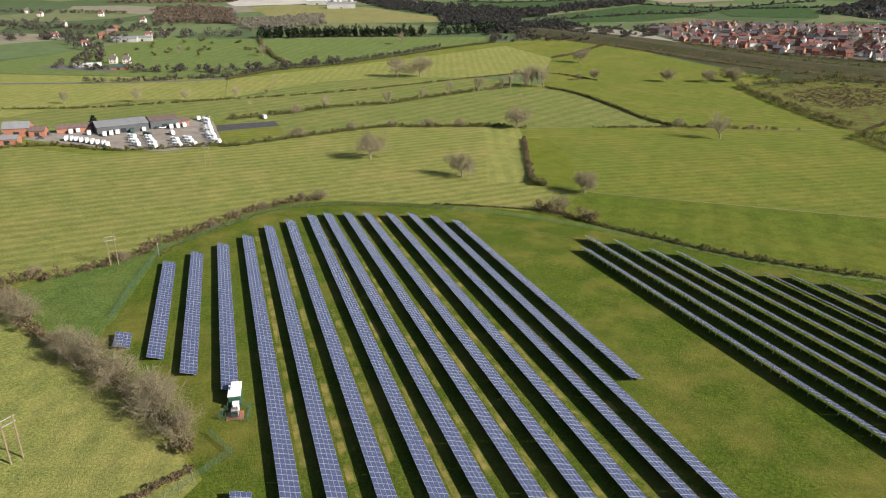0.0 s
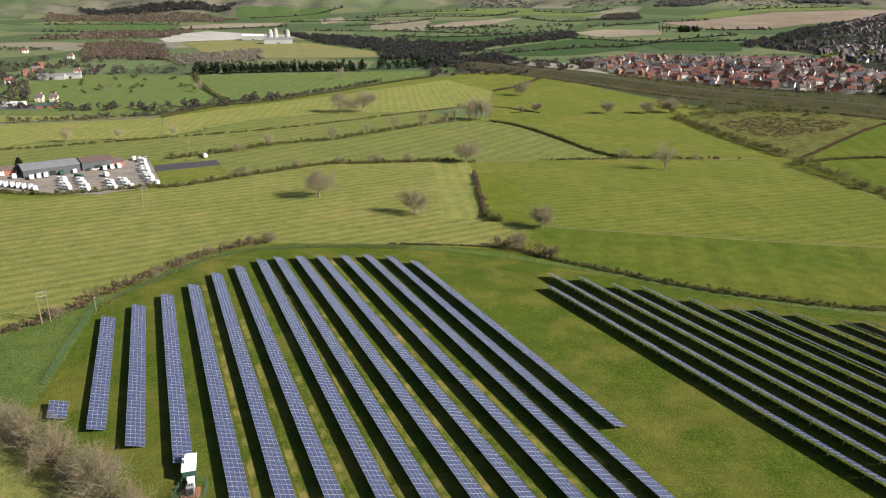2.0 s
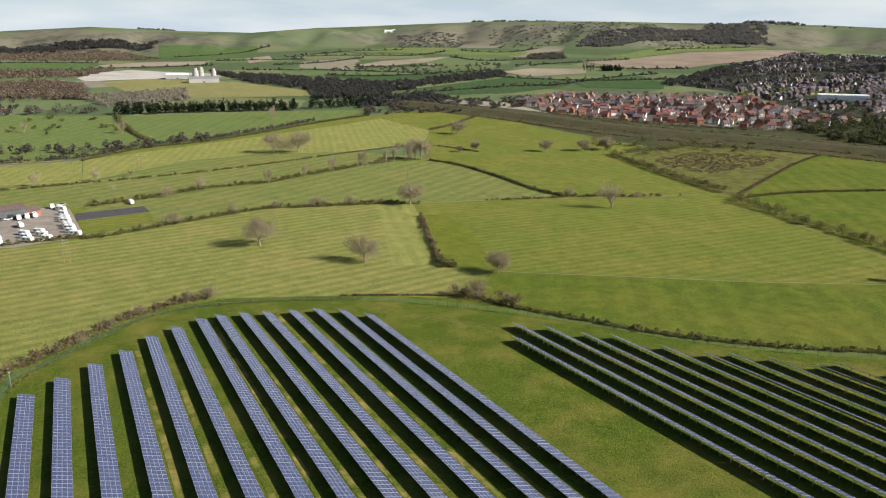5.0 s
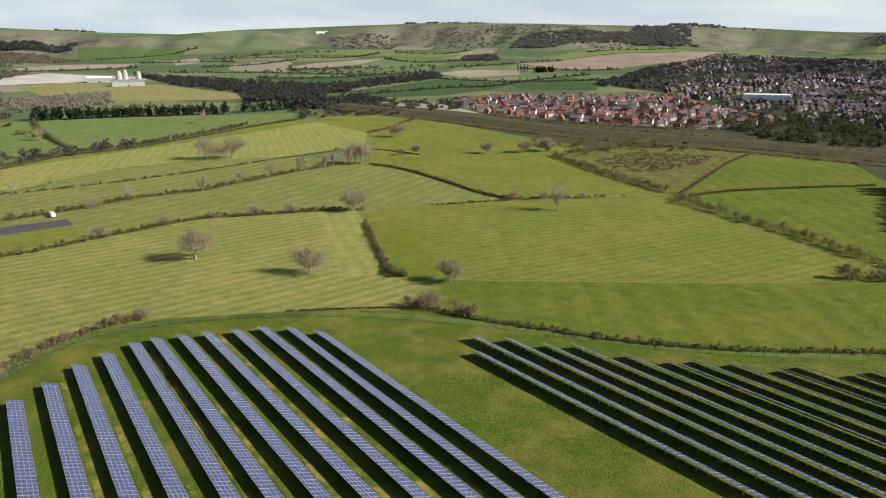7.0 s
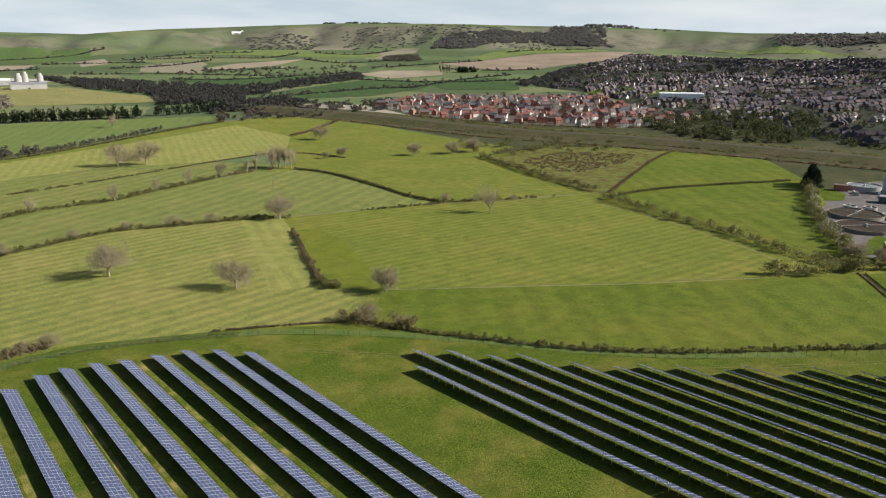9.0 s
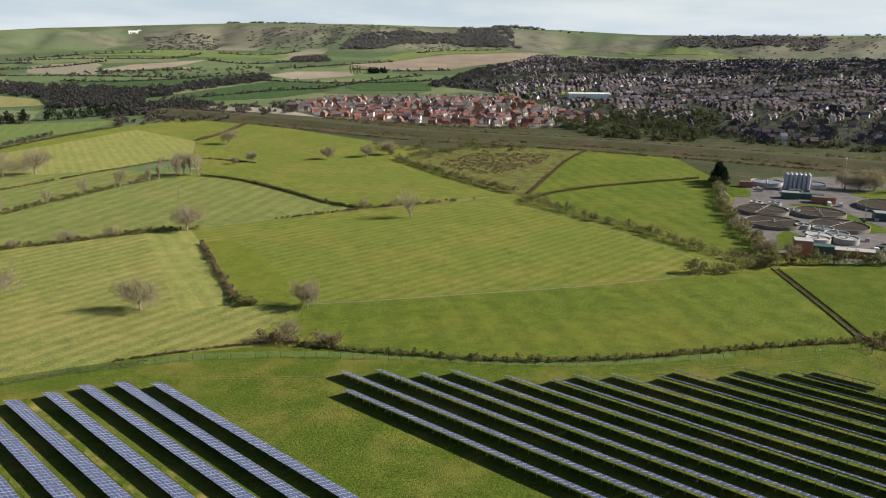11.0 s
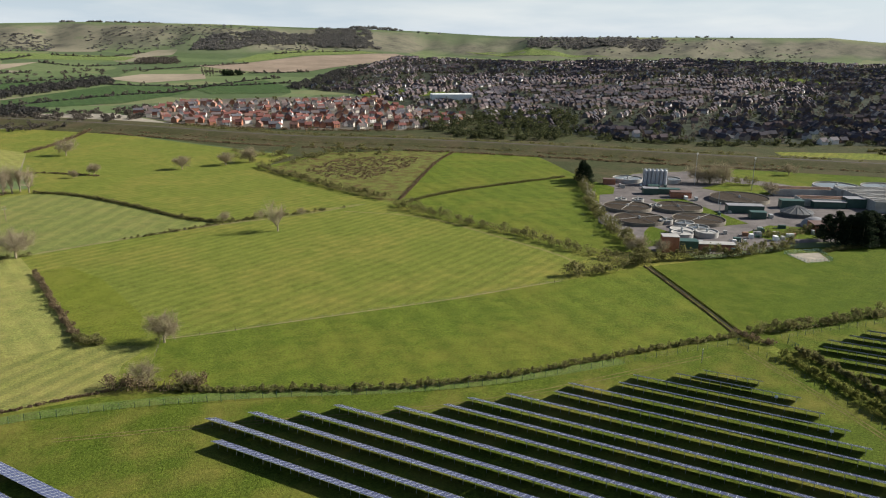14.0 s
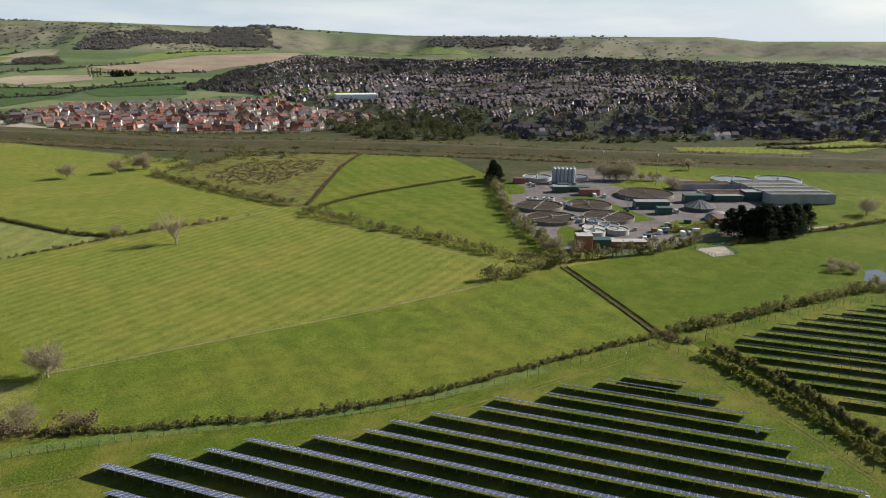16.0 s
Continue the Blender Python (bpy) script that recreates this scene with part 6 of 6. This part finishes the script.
drape("grass_corner", [(-132, 194), (-100, 240), (-98.5, 226), (-98, 220), (-92, 175), (-92, 156), (-115, 173)], M_VERGE, "uncut dark green grass outside the fence", 0.10)
strip("ditch", [(271, 258), (253, 232), (236, 208), (221, 188)], 0.8, rough_paint("dark_ditch_soil", (0.045, 0.036, 0.025), 0.3, 0.8, 0.95), "dark muddy ditch between fields", 0.10, "ditch")
hedge([(272.2, 257.4), (254.2, 231.4), (237.2, 207.4), (222.2, 187.4)], 0.45, 0.6, M_HEDGE_GREEN, "rank grass on the ditch edge", 24, 0.16, 0.1, "ditch_edge")
hedge([(270, 259.5), (252, 233.5), (235, 209.5), (220, 189.5)], 0.4, 0.6, M_HEDGE_BROWN, "dry grass along the ditch bank", 26, 0.2, 0.1, "ditch_bank")
strip("field_track", [(230, 455), (262, 410), (258, 340), (255, 290), (240, 273)], 2.0, grass("worn_track_grass", (0.17, 0.165, 0.06), (0.23, 0.19, 0.08), 0.7), "faint worn track in the grass", 0.12, "track")
strip("rough_path", [(60, 468), (145, 472), (250, 467)], 2.0, grass("trodden_grass", (0.18, 0.17, 0.07), (0.24, 0.2, 0.09), 0.7), "worn grass path along a field edge", 0.12, "track")


def pole(x, y, h, label, pair=False, turn=0.0):
    t = thing("power_pole", pose(x, y, gz(x, y), 0, 0, turn), label, "power pole", "wooden power poles")
    offs = (-1.2, 1.2) if pair else (0,)
    for o in offs:
        bm = bmesh.new()
        rod(bm, 0.19, 0.13, (o, 0, -0.6), (o, 0, h), 8)
        part("pole", bm, M_POLE, t)
    for z in (h - 0.3, h - 1.6):
        bm = bmesh.new()
        box(bm, (3.4 if pair else 2.4, 0.14, 0.16), (0, 0.15, z), None, 0.02)
        part("crossarm", bm, M_STEEL, t)
    for i in range(3):
        bm = bmesh.new()
        rod(bm, 0.07, 0.05, ((i - 1) * (1.4 if pair else 1.0), 0.15, h - 0.22), ((i - 1) * (1.4 if pair else 1.0), 0.15, h + 0.15), 7)
        part("insulator", bm, M_BRICK, t)
    return t


pole(-109.5, 215, 10.5, "twin wooden power poles with steel crossarms", True, 30)
pole(-122, 353, 11, "twin wooden power poles in striped pasture", True, 20)
pole(-136, 494, 11, "twin wooden power poles beside a hedge", True, 20)
pole(-152, 640, 11, "wooden power pole in far pasture", True, 20)
pole(-84, 113, 10, "wooden transformer pole in the near pasture", True, 60)
pole(60, 560, 9, "single wooden power pole", False, 10)
pole(-170, 780, 11, "wooden power pole by the road", True, 20)

cam_mast = thing("camera_mast", pose(-98.2, 224, gz(-98.2, 224)), "slim white security camera mast at the array corner", "mast")
bm = bmesh.new()
rod(bm, 0.08, 0.06, (0, 0, -0.4), (0, 0, 4.6), 8)
part("pole", bm, M_STEEL, cam_mast)
bm = bmesh.new()
box(bm, (0.4, 0.16, 0.16), (0.15, 0, 4.6), None, 0.03)
part("camera", bm, M_WHITE, cam_mast)

# inverter cabin and transformer near the first array
cabin = thing("inverter_cabin", pose(-47.3, 135.7, gz(-47.3, 135.7), 0, 0, 12), "green steel inverter cabin with a white roof and two vents", "cabin")
bm = bmesh.new()
box(bm, (2.7, 5.8, 2.7), (0, 0, 1.3), None, 0.05)
part("body", bm, rough_paint("dark_green_paint", (0.035, 0.085, 0.045), 0.15, 0.6, 0.5), cabin)
bm = bmesh.new()
box(bm, (2.9, 6.0, 0.2), (0, 0, 2.74), None, 0.04)
part("roof", bm, M_WHITE, cabin, "white sheet roof")
for y in (0.2, 2.0):
    bm = bmesh.new()
    box(bm, (1.7, 1.1, 0.5), (-0.1, y, 3.06), None, 0.08)
    part("vent", bm, M_WHITE, cabin)
for x in (-0.8, 0.8):
    bm = bmesh.new()
    box(bm, (1.1, 0.08, 2.1), (x * 0.8, -2.91, 1.2), None, 0.02)
    part("door", bm, M_GREENCLAD, cabin)
trafo = thing("transformer", pose(-45.6, 129.0, gz(-45.6, 129.0), 0, 0, 12), "grey finned transformer on a brick-red base", "transformer")
bm = bmesh.new()
box(bm, (3.6, 3.0, 0.5), (0, 0, 0.15), None, 0.05)
part("base", bm, M_BRICK, trafo)
bm = bmesh.new()
box(bm, (1.5, 1.2, 1.6), (0, 0, 1.2), None, 0.06)
part("tank", bm, M_STEEL, trafo)
for k in range(7):
    for s in (-1, 1):
        bm = bmesh.new()
        box(bm, (0.05, 0.5, 1.3), (-0.66 + 0.22 * k, s * 0.85, 1.15))
        part("fin", bm, M_DARKWALL, trafo)
for k in range(3):
    bm = bmesh.new()
    rod(bm, 0.1, 0.07, (-0.45 + 0.45 * k, 0, 2.0), (-0.45 + 0.45 * k, 0, 2.5), 8)
    part("bushing", bm, M_BROWNROOF, trafo)
cubicle = thing("switch_cubicle", pose(-46.0, 131.4, gz(-46.0, 131.4), 0, 0, 12), "small white switch cubicle between cabin and transformer", "cubicle")
bm = bmesh.new()
box(bm, (1.3, 1.1, 2.0), (0, 0, 0.95), None, 0.05)
part("casing", bm, M_WHITE, cubicle)
bm = bmesh.new()
box(bm, (1.5, 1.3, 0.12), (0, 0, 2.0), None, 0.03)
part("lid", bm, M_WHITE, cubicle)
fence([(-48.6, 127.4), (-47.8, 131.4), (-43, 132.2), (-42.4, 126.8), (-48.6, 127.4)], "dark green mesh fence round the transformer", 1.6, WIRE_POST, M_MESH, 1.8, 6, True)

# dry grass along the stock fence and field edges
M_DRY = grass("dry_fence_grass", (0.20, 0.19, 0.09), (0.27, 0.235, 0.13), 0.7, patch=0.2)
strip("fence_margin", [(64.6, 313.5), (84, 306.5), (103, 301.5), (137, 291.5), (169, 281.5), (203, 274.5), (222, 269.5)], 0.9, M_DRY, "pale dry grass under the stock fence", 0.12, "verge")
strip("path_margin", [(53, 466.5), (98, 470), (145, 471), (207, 463), (252, 465)], 1.2, M_DRY, "pale dry grass along a field edge", 0.14, "verge")
drape("field_strip_dark", [(46, 324), (62, 319), (68, 345), (70, 400), (64, 432), (50, 432), (47, 395)], grass("fresh_strip_grass", (0.122, 0.142, 0.022), (0.17, 0.15, 0.04), 0.35), "darker green strip of fresh grass beside a hedge", 0.09)

# site gates, worn wheel tracks and the second camera mast
for x, y, a in ((211.5, 181.5, 62), (223.5, 170.5, 58)):
    t = thing("gate", pose(x, y, gz(x, y), 0, 0, a), "dark green double mesh gate in the site fence", "gate", "site gates")
    for sx in (-1, 1):
        bm = bmesh.new()
        for z in (0.15, 1.1, 2.0):
            rod(bm, 0.04, 0.04, (sx * 0.1, 0, z), (sx * 2.6, 0, z), 6)
        for k in range(6):
            rod(bm, 0.035, 0.035, (sx * (0.1 + 0.5 * k), 0, 0.15), (sx * (0.1 + 0.5 * k), 0, 2.0), 6)
        part("leaf", bm, M_MESH, t)
        bm = bmesh.new()
        box(bm, (0.15, 0.15, 2.6), (sx * 2.75, 0, 1.0), None, 0.02)
        part("gate_post", bm, M_MESH, t)
M_WORN = grass("worn_wheel_track", (0.12, 0.115, 0.035), (0.18, 0.145, 0.07), 0.9, patch=0.3)
for o in (0.0, 1.9):
    strip("wheel_track", [(209 - o, 179), (203 - o, 168), (194 - o, 150), (183 - o, 131), (166 - o, 105)], 0.6, M_WORN, "worn wheel track in the grass beside the fence", 0.1, "track")
    strip("wheel_track", [(20, 262 + o), (60, 240 + o), (90, 221 + o), (125, 204 + o), (160, 194 + o), (195, 184 + o)], 0.5, M_WORN, "faint wheel track along the array", 0.1, "track")

# ---- solar arrays ----
def panel_material():
    m, n, l, b = material("solar_glass", 0.16)
    g = n.new("ShaderNodeNewGeometry")
    a = noise_node(n, l, 2.5, 3, 0.6, g.outputs["Position"])
    col = ramp_node(n, l, a.outputs[0], [(0.3, (0.050, 0.060, 0.118)), (0.7, (0.075, 0.086, 0.165))]).outputs[0]
    tint = ramp_node(n, l, g.outputs["Random Per Island"], [(0.0, (0.88, 0.90, 0.93)), (1.0, (1.1, 1.08, 1.05))]).outputs[0]
    l.new(mix_node(n, l, 1.0, col, tint, "MULTIPLY"), b.inputs["Base Color"])
    b.inputs["IOR"].default_value = 1.5
    rough = noise_node(n, l, 0.7, 3, 0.6, g.outputs["Position"])
    r = n.new("ShaderNodeMapRange")
    r.inputs["To Min"].default_value, r.inputs["To Max"].default_value = 0.22, 0.30
    l.new(rough.outputs[0], r.inputs["Value"])
    l.new(r.outputs[0], b.inputs["Roughness"])
    return m


M_GLASS = panel_material()
M_BACK = rough_paint("panel_backsheet", (0.30, 0.31, 0.33), 0.1, 2.0, 0.7)
MOD_L, MOD_W, COLS = 1.65, 0.99, 5
HIGH, LOW, RUN = 2.5, 1.2, 3.9
TILT = math.atan2(HIGH - LOW, RUN)
TABLE = COLS * (MOD_L + 0.022) + 0.03


def module_geometry(x0, y0, v, f, mi):
    """One framed module in the table's tilted plane, its corner at x0, y0."""
    k = len(v)
    t, s = 0.04, 0.012
    for ex, ey, z in ((0, 0, -t), (0, 0, 0), (0.038, 0.022, 0), (0.038, 0.022, -s)):
        v += [(x0 + ex, y0 + ey, z), (x0 + MOD_L - ex, y0 + ey, z), (x0 + MOD_L - ex, y0 + MOD_W - ey, z), (x0 + ex, y0 + MOD_W - ey, z)]
    for ring in range(3):
        for c in range(4):
            d = (c + 1) % 4
            f.append((k + ring * 4 + c, k + ring * 4 + d, k + ring * 4 + 4 + d, k + ring * 4 + 4 + c))
            mi.append(1)
    f.append((k + 12, k + 13, k + 14, k + 15))
    mi.append(0)
    f.append((k + 3, k + 2, k + 1, k))
    mi.append(2)


def module_mesh(name, cells):
    v, f, mi = [], [], []
    for x, y in cells:
        module_geometry(x, y, v, f, mi)
    me = bpy.data.meshes.new(name)
    me.from_pydata(v, [], f)
    for m in (M_GLASS, M_ALU, M_BACK):
        me.materials.append(m)
    me.polygons.foreach_set("material_index", mi)
    me.update()
    return me


CELLS = [(-TABLE / 2 + 0.02 + c * (MOD_L + 0.022), r * (MOD_W + 0.02)) for c in range(COLS) for r in range(4)]
PLANE = Matrix.Translation((0, 0, HIGH)) @ Matrix.Rotation(-TILT, 4, "X")
ONE_MODULE, ALL_MODULES = module_mesh("module", [(0, 0)]), module_mesh("panel_face", CELLS)


def post_mesh():
    bm = bmesh.new()
    box(bm, (0.10, 0.06, 2.5), (0, 0, 0.75))
    box(bm, (0.06, 0.10, 2.5), (0, 0, 0.75))
    me = bpy.data.meshes.new("post")
    bm.to_mesh(me)
    bm.free()
    me.materials.append(M_STEEL)
    return me


def frame_mesh(name, with_posts):
    bm = bmesh.new()
    for y in (0.75, 3.25):
        box(bm, (TABLE, 0.06, 0.12), (0, y, -0.11), PLANE)
    for x in (-TABLE * 0.36, 0, TABLE * 0.36):
        box(bm, (0.07, 3.6, 0.09), (x, 2.0, -0.21), PLANE)
        if with_posts:
            box(bm, (0.10, 0.10, 2.9), (x, 1.4, 0.55))
            rod(bm, 0.03, 0.03, (x, 1.4, 0.6), (x, 3.1, 1.12), 5)
    me = bpy.data.meshes.new(name)
    bm.to_mesh(me)
    bm.free()
    me.materials.append(M_STEEL)
    return me


POST, FRAME, RACK = post_mesh(), frame_mesh("frame", False), frame_mesh("rack", True)
ROW_O, ROW_D = Vector((2.4, 265.0)), Vector((0.3559, -0.9345))
ROW_N = Vector((-ROW_D.y, ROW_D.x))


def site(n, s):
    """A place from metres across the rows and along them."""
    return ROW_O + ROW_N * n + ROW_D * s


def solar_table(m, fine, group):
    t = thing("solar_table", m, "ground-mounted solar table of blue framed modules on steel posts over grass", "solar panel", group)
    if fine:
        for x, y in CELLS:
            o = new("module", ONE_MODULE)
            o.parent, o.matrix_basis = t, PLANE @ Matrix.Translation((x, y, 0))
        o = new("frame", FRAME)
        o.parent = t
        for x in (-TABLE * 0.36, 0, TABLE * 0.36):
            o = new("post", POST)
            o.parent, o.matrix_basis = t, Matrix.Translation((x, 1.4, 0))
    else:
        o = new("panel_face", ALL_MODULES)
        o.parent, o.matrix_basis = t, PLANE
        tagged(o, kind="stuff")
        o = new("rack", RACK)
        o.parent = t
    return t


REST = {}


def solar_row(n0, s0, n1, s1, group, fine=(0, 0), single=(-999, 999), lean=0.0, sink=0.0):
    """Tables end to end from the far end (n0, s0) to the near end (n1, s1); modules are separate between the two s of fine,
    and tables between the two of single are things of their own; sink sets low-mounted tables nearer to the grass."""
    a, b = site(n0, s0), site(n1, s1)
    way = (b - a).normalized()
    side = Vector((-way.y, way.x))
    k = max(1, round((b - a).length / (TABLE + 0.03)))
    for i in range(k):
        c = a + way * ((i + 0.5) * (TABLE + 0.03) + 1.6 * sink)
        e0, e1 = c - way * TABLE / 2 + side * 1.9, c + way * TABLE / 2 + side * 1.9
        slope = (gz(*e1) - gz(*e0)) / TABLE
        x = Vector((way.x, way.y, slope)).normalized()
        y = Vector((side.x, side.y, -lean)).normalized()
        m = Matrix((x, y, x.cross(y))).transposed().to_4x4()
        m.translation = (c.x, c.y, gz(*(c + side * 1.9)) - sink)
        s = s0 + (i + 0.5) * TABLE
        if single[0] < s < single[1]:
            solar_table(m, fine[0] < s < fine[1], group)
        else:
            REST.setdefault(group, []).append(m)


def join_rest(group, places):
    """The tables farther off: one mesh of modules and racks."""
    v, f, mi, k = [], [], [], 0
    for me, lift, base in ((ALL_MODULES, PLANE, 0), (RACK, Matrix(), 3)):
        co = np.empty(len(me.vertices) * 3)
        me.vertices.foreach_get("co", co)
        co = np.c_[co.reshape(-1, 3), np.ones(len(me.vertices))]
        polys = [tuple(p.vertices) for p in me.polygons]
        idx = [p.material_index + base for p in me.polygons]
        for m in places:
            v += (co @ np.array(m @ lift).T)[:, :3].tolist()
            f += [tuple(q + k for q in p) for p in polys]
            mi += idx
            k += len(co)
    ob = link_mesh("solar_array", v, f, M_GLASS)
    for m in (M_ALU, M_BACK, M_STEEL):
        ob.data.materials.append(m)
    ob.data.polygons.foreach_set("material_index", mi)
    tagged(ob, "farther tables of blue solar modules in long rows", "solar panel", group, "stuff")


FIRST = "rows of the first solar array"
LEFT = [(-107.0, 10.4, -111.4, 77.8), (-98.0, 4.8, -103.8, 87.3), (-89.0, -1.2, -95.1, 96.8), (-79.8, -7.2, -88.3, 142.6), (-70.8, -16.1, -80.4, 145.5),
        (-62.1, -20.5, -71.8, 148.6), (-53.0, -24.6, -62.8, 151.9), (-46.3, -24.8, -54.7, 154.8), (-38.7, -22.2, -46.0, 158.0),
        (-31.3, -19.0, -37.4, 161.0), (-22.6, -16.1, -28.7, 164.1), (-14.3, -13.4, -19.6, 167.5), (-6.8, -7.7, -12.6, 169.5), (-0.3, 0.7, -3.8, 128.4)]
for i, (n0, s0, n1, s1) in enumerate(LEFT):
    if 3 <= i <= 12:
        k = (205 - s0) / (s1 - s0)
        n1, s1 = n0 + (n1 - n0) * k, 205.0
    solar_row(n0, s0, n1, s1, FIRST, (98, 166) if 3 <= i <= 12 else (0, 0), (40, 999), sink=0.8 if i < 1 else (0.6 if i < 8 else 0.45))
solar_row(-96.6, 135.8, -99.5, 205.0, FIRST, sink=0.6)
solar_row(-119.1, 61.0, -119.5, 70.0, FIRST, sink=0.6)
SECOND = "rows of the middle solar array"
RIGHT_N = (31.6, 39.2, 47.0, 53.8, 61.2, 68.5, 75.8, 82.5, 90.2, 98.0, 105.0, 112.6, 119.7, 127.0, 133.4)
RIGHT_S = (46.2, 36.2, 43.7, 54.7, 60.7, 75.4, 86.5, 90.4, 98.7, 109.9, 111.7, 124.2, 126.7, 137.6, 144.2)
for i, (n0, s0) in enumerate(zip(RIGHT_N, RIGHT_S)):
    s1 = 161.2 + (14 - i) * 6.9 if i < 14 else 161.5
    solar_row(n0, s0, n0 - 0.004 * (s1 - s0), min(s1, 225.0), SECOND, (60, 118) if i < 9 else (0, 0), (60, 145) if i < 10 else (999, 999), 0.09)
THIRD = "rows of the second site"
FAR_N = (230.6, 221.0, 212.9, 204.4, 195.8, 187.7, 179.4, 172.0, 163.9, 155.7, 147.9, 138.6)
FAR_S = (224.3, 214.7, 205.6, 198.0, 189.1, 183.7, 177.3, 176.0, 181.1, 187.8, 194.3, 202.4)
for n0, s0 in zip(FAR_N, FAR_S):
    solar_row(n0, s0, n0, s0 + 95, THIRD, single=(999, 999), lean=0.09)
for group, places in REST.items():
    join_rest(group, places)

# dry sward along the lanes between the rows
M_LANE = grass("dry_lane_grass", (0.088, 0.112, 0.017), (0.27, 0.215, 0.075), 1.0, patch=0.16)
for i in range(3, 12):
    n0, s0, n1, s1 = LEFT[i]
    a, b = 0.25 * (i % 3), 1.0 + 0.12 * (i % 2)
    pts = [tuple(site(n0 + (n1 - n0) * k + 5.3, s0 + (s1 - s0) * k)) for k in (a, (a + b) / 2, b)]
    strip("grass_lane", pts, 1.5, M_LANE, "dry yellow grass lane between solar rows", 0.09, "grass")

mast = copy_thing(cam_mast, pose(188.5, 183.5, gz(188.5, 183.5)))
for i in (8, 9, 11, 13):
    p = site(RIGHT_N[i], 161.2 + (14 - i) * 6.9 - 3.0) if i < 14 else site(133.4, 158)
    t = thing("combiner_box", pose(p.x - 0.25, p.y - 0.1, gz(p.x, p.y), 0, 0, 20), "small white electrical box at a row end", "electrical box", "boxes at the row ends")
    bm = bmesh.new()
    box(bm, (0.3, 0.9, 0.8), (0, 0, 1.5), None, 0.03)
    part("casing", bm, M_WHITE, t)
    bm = bmesh.new()
    box(bm, (0.1, 0.1, 1.9), (0.05, 0, 0.3))
    part("stand", bm, M_STEEL, t)
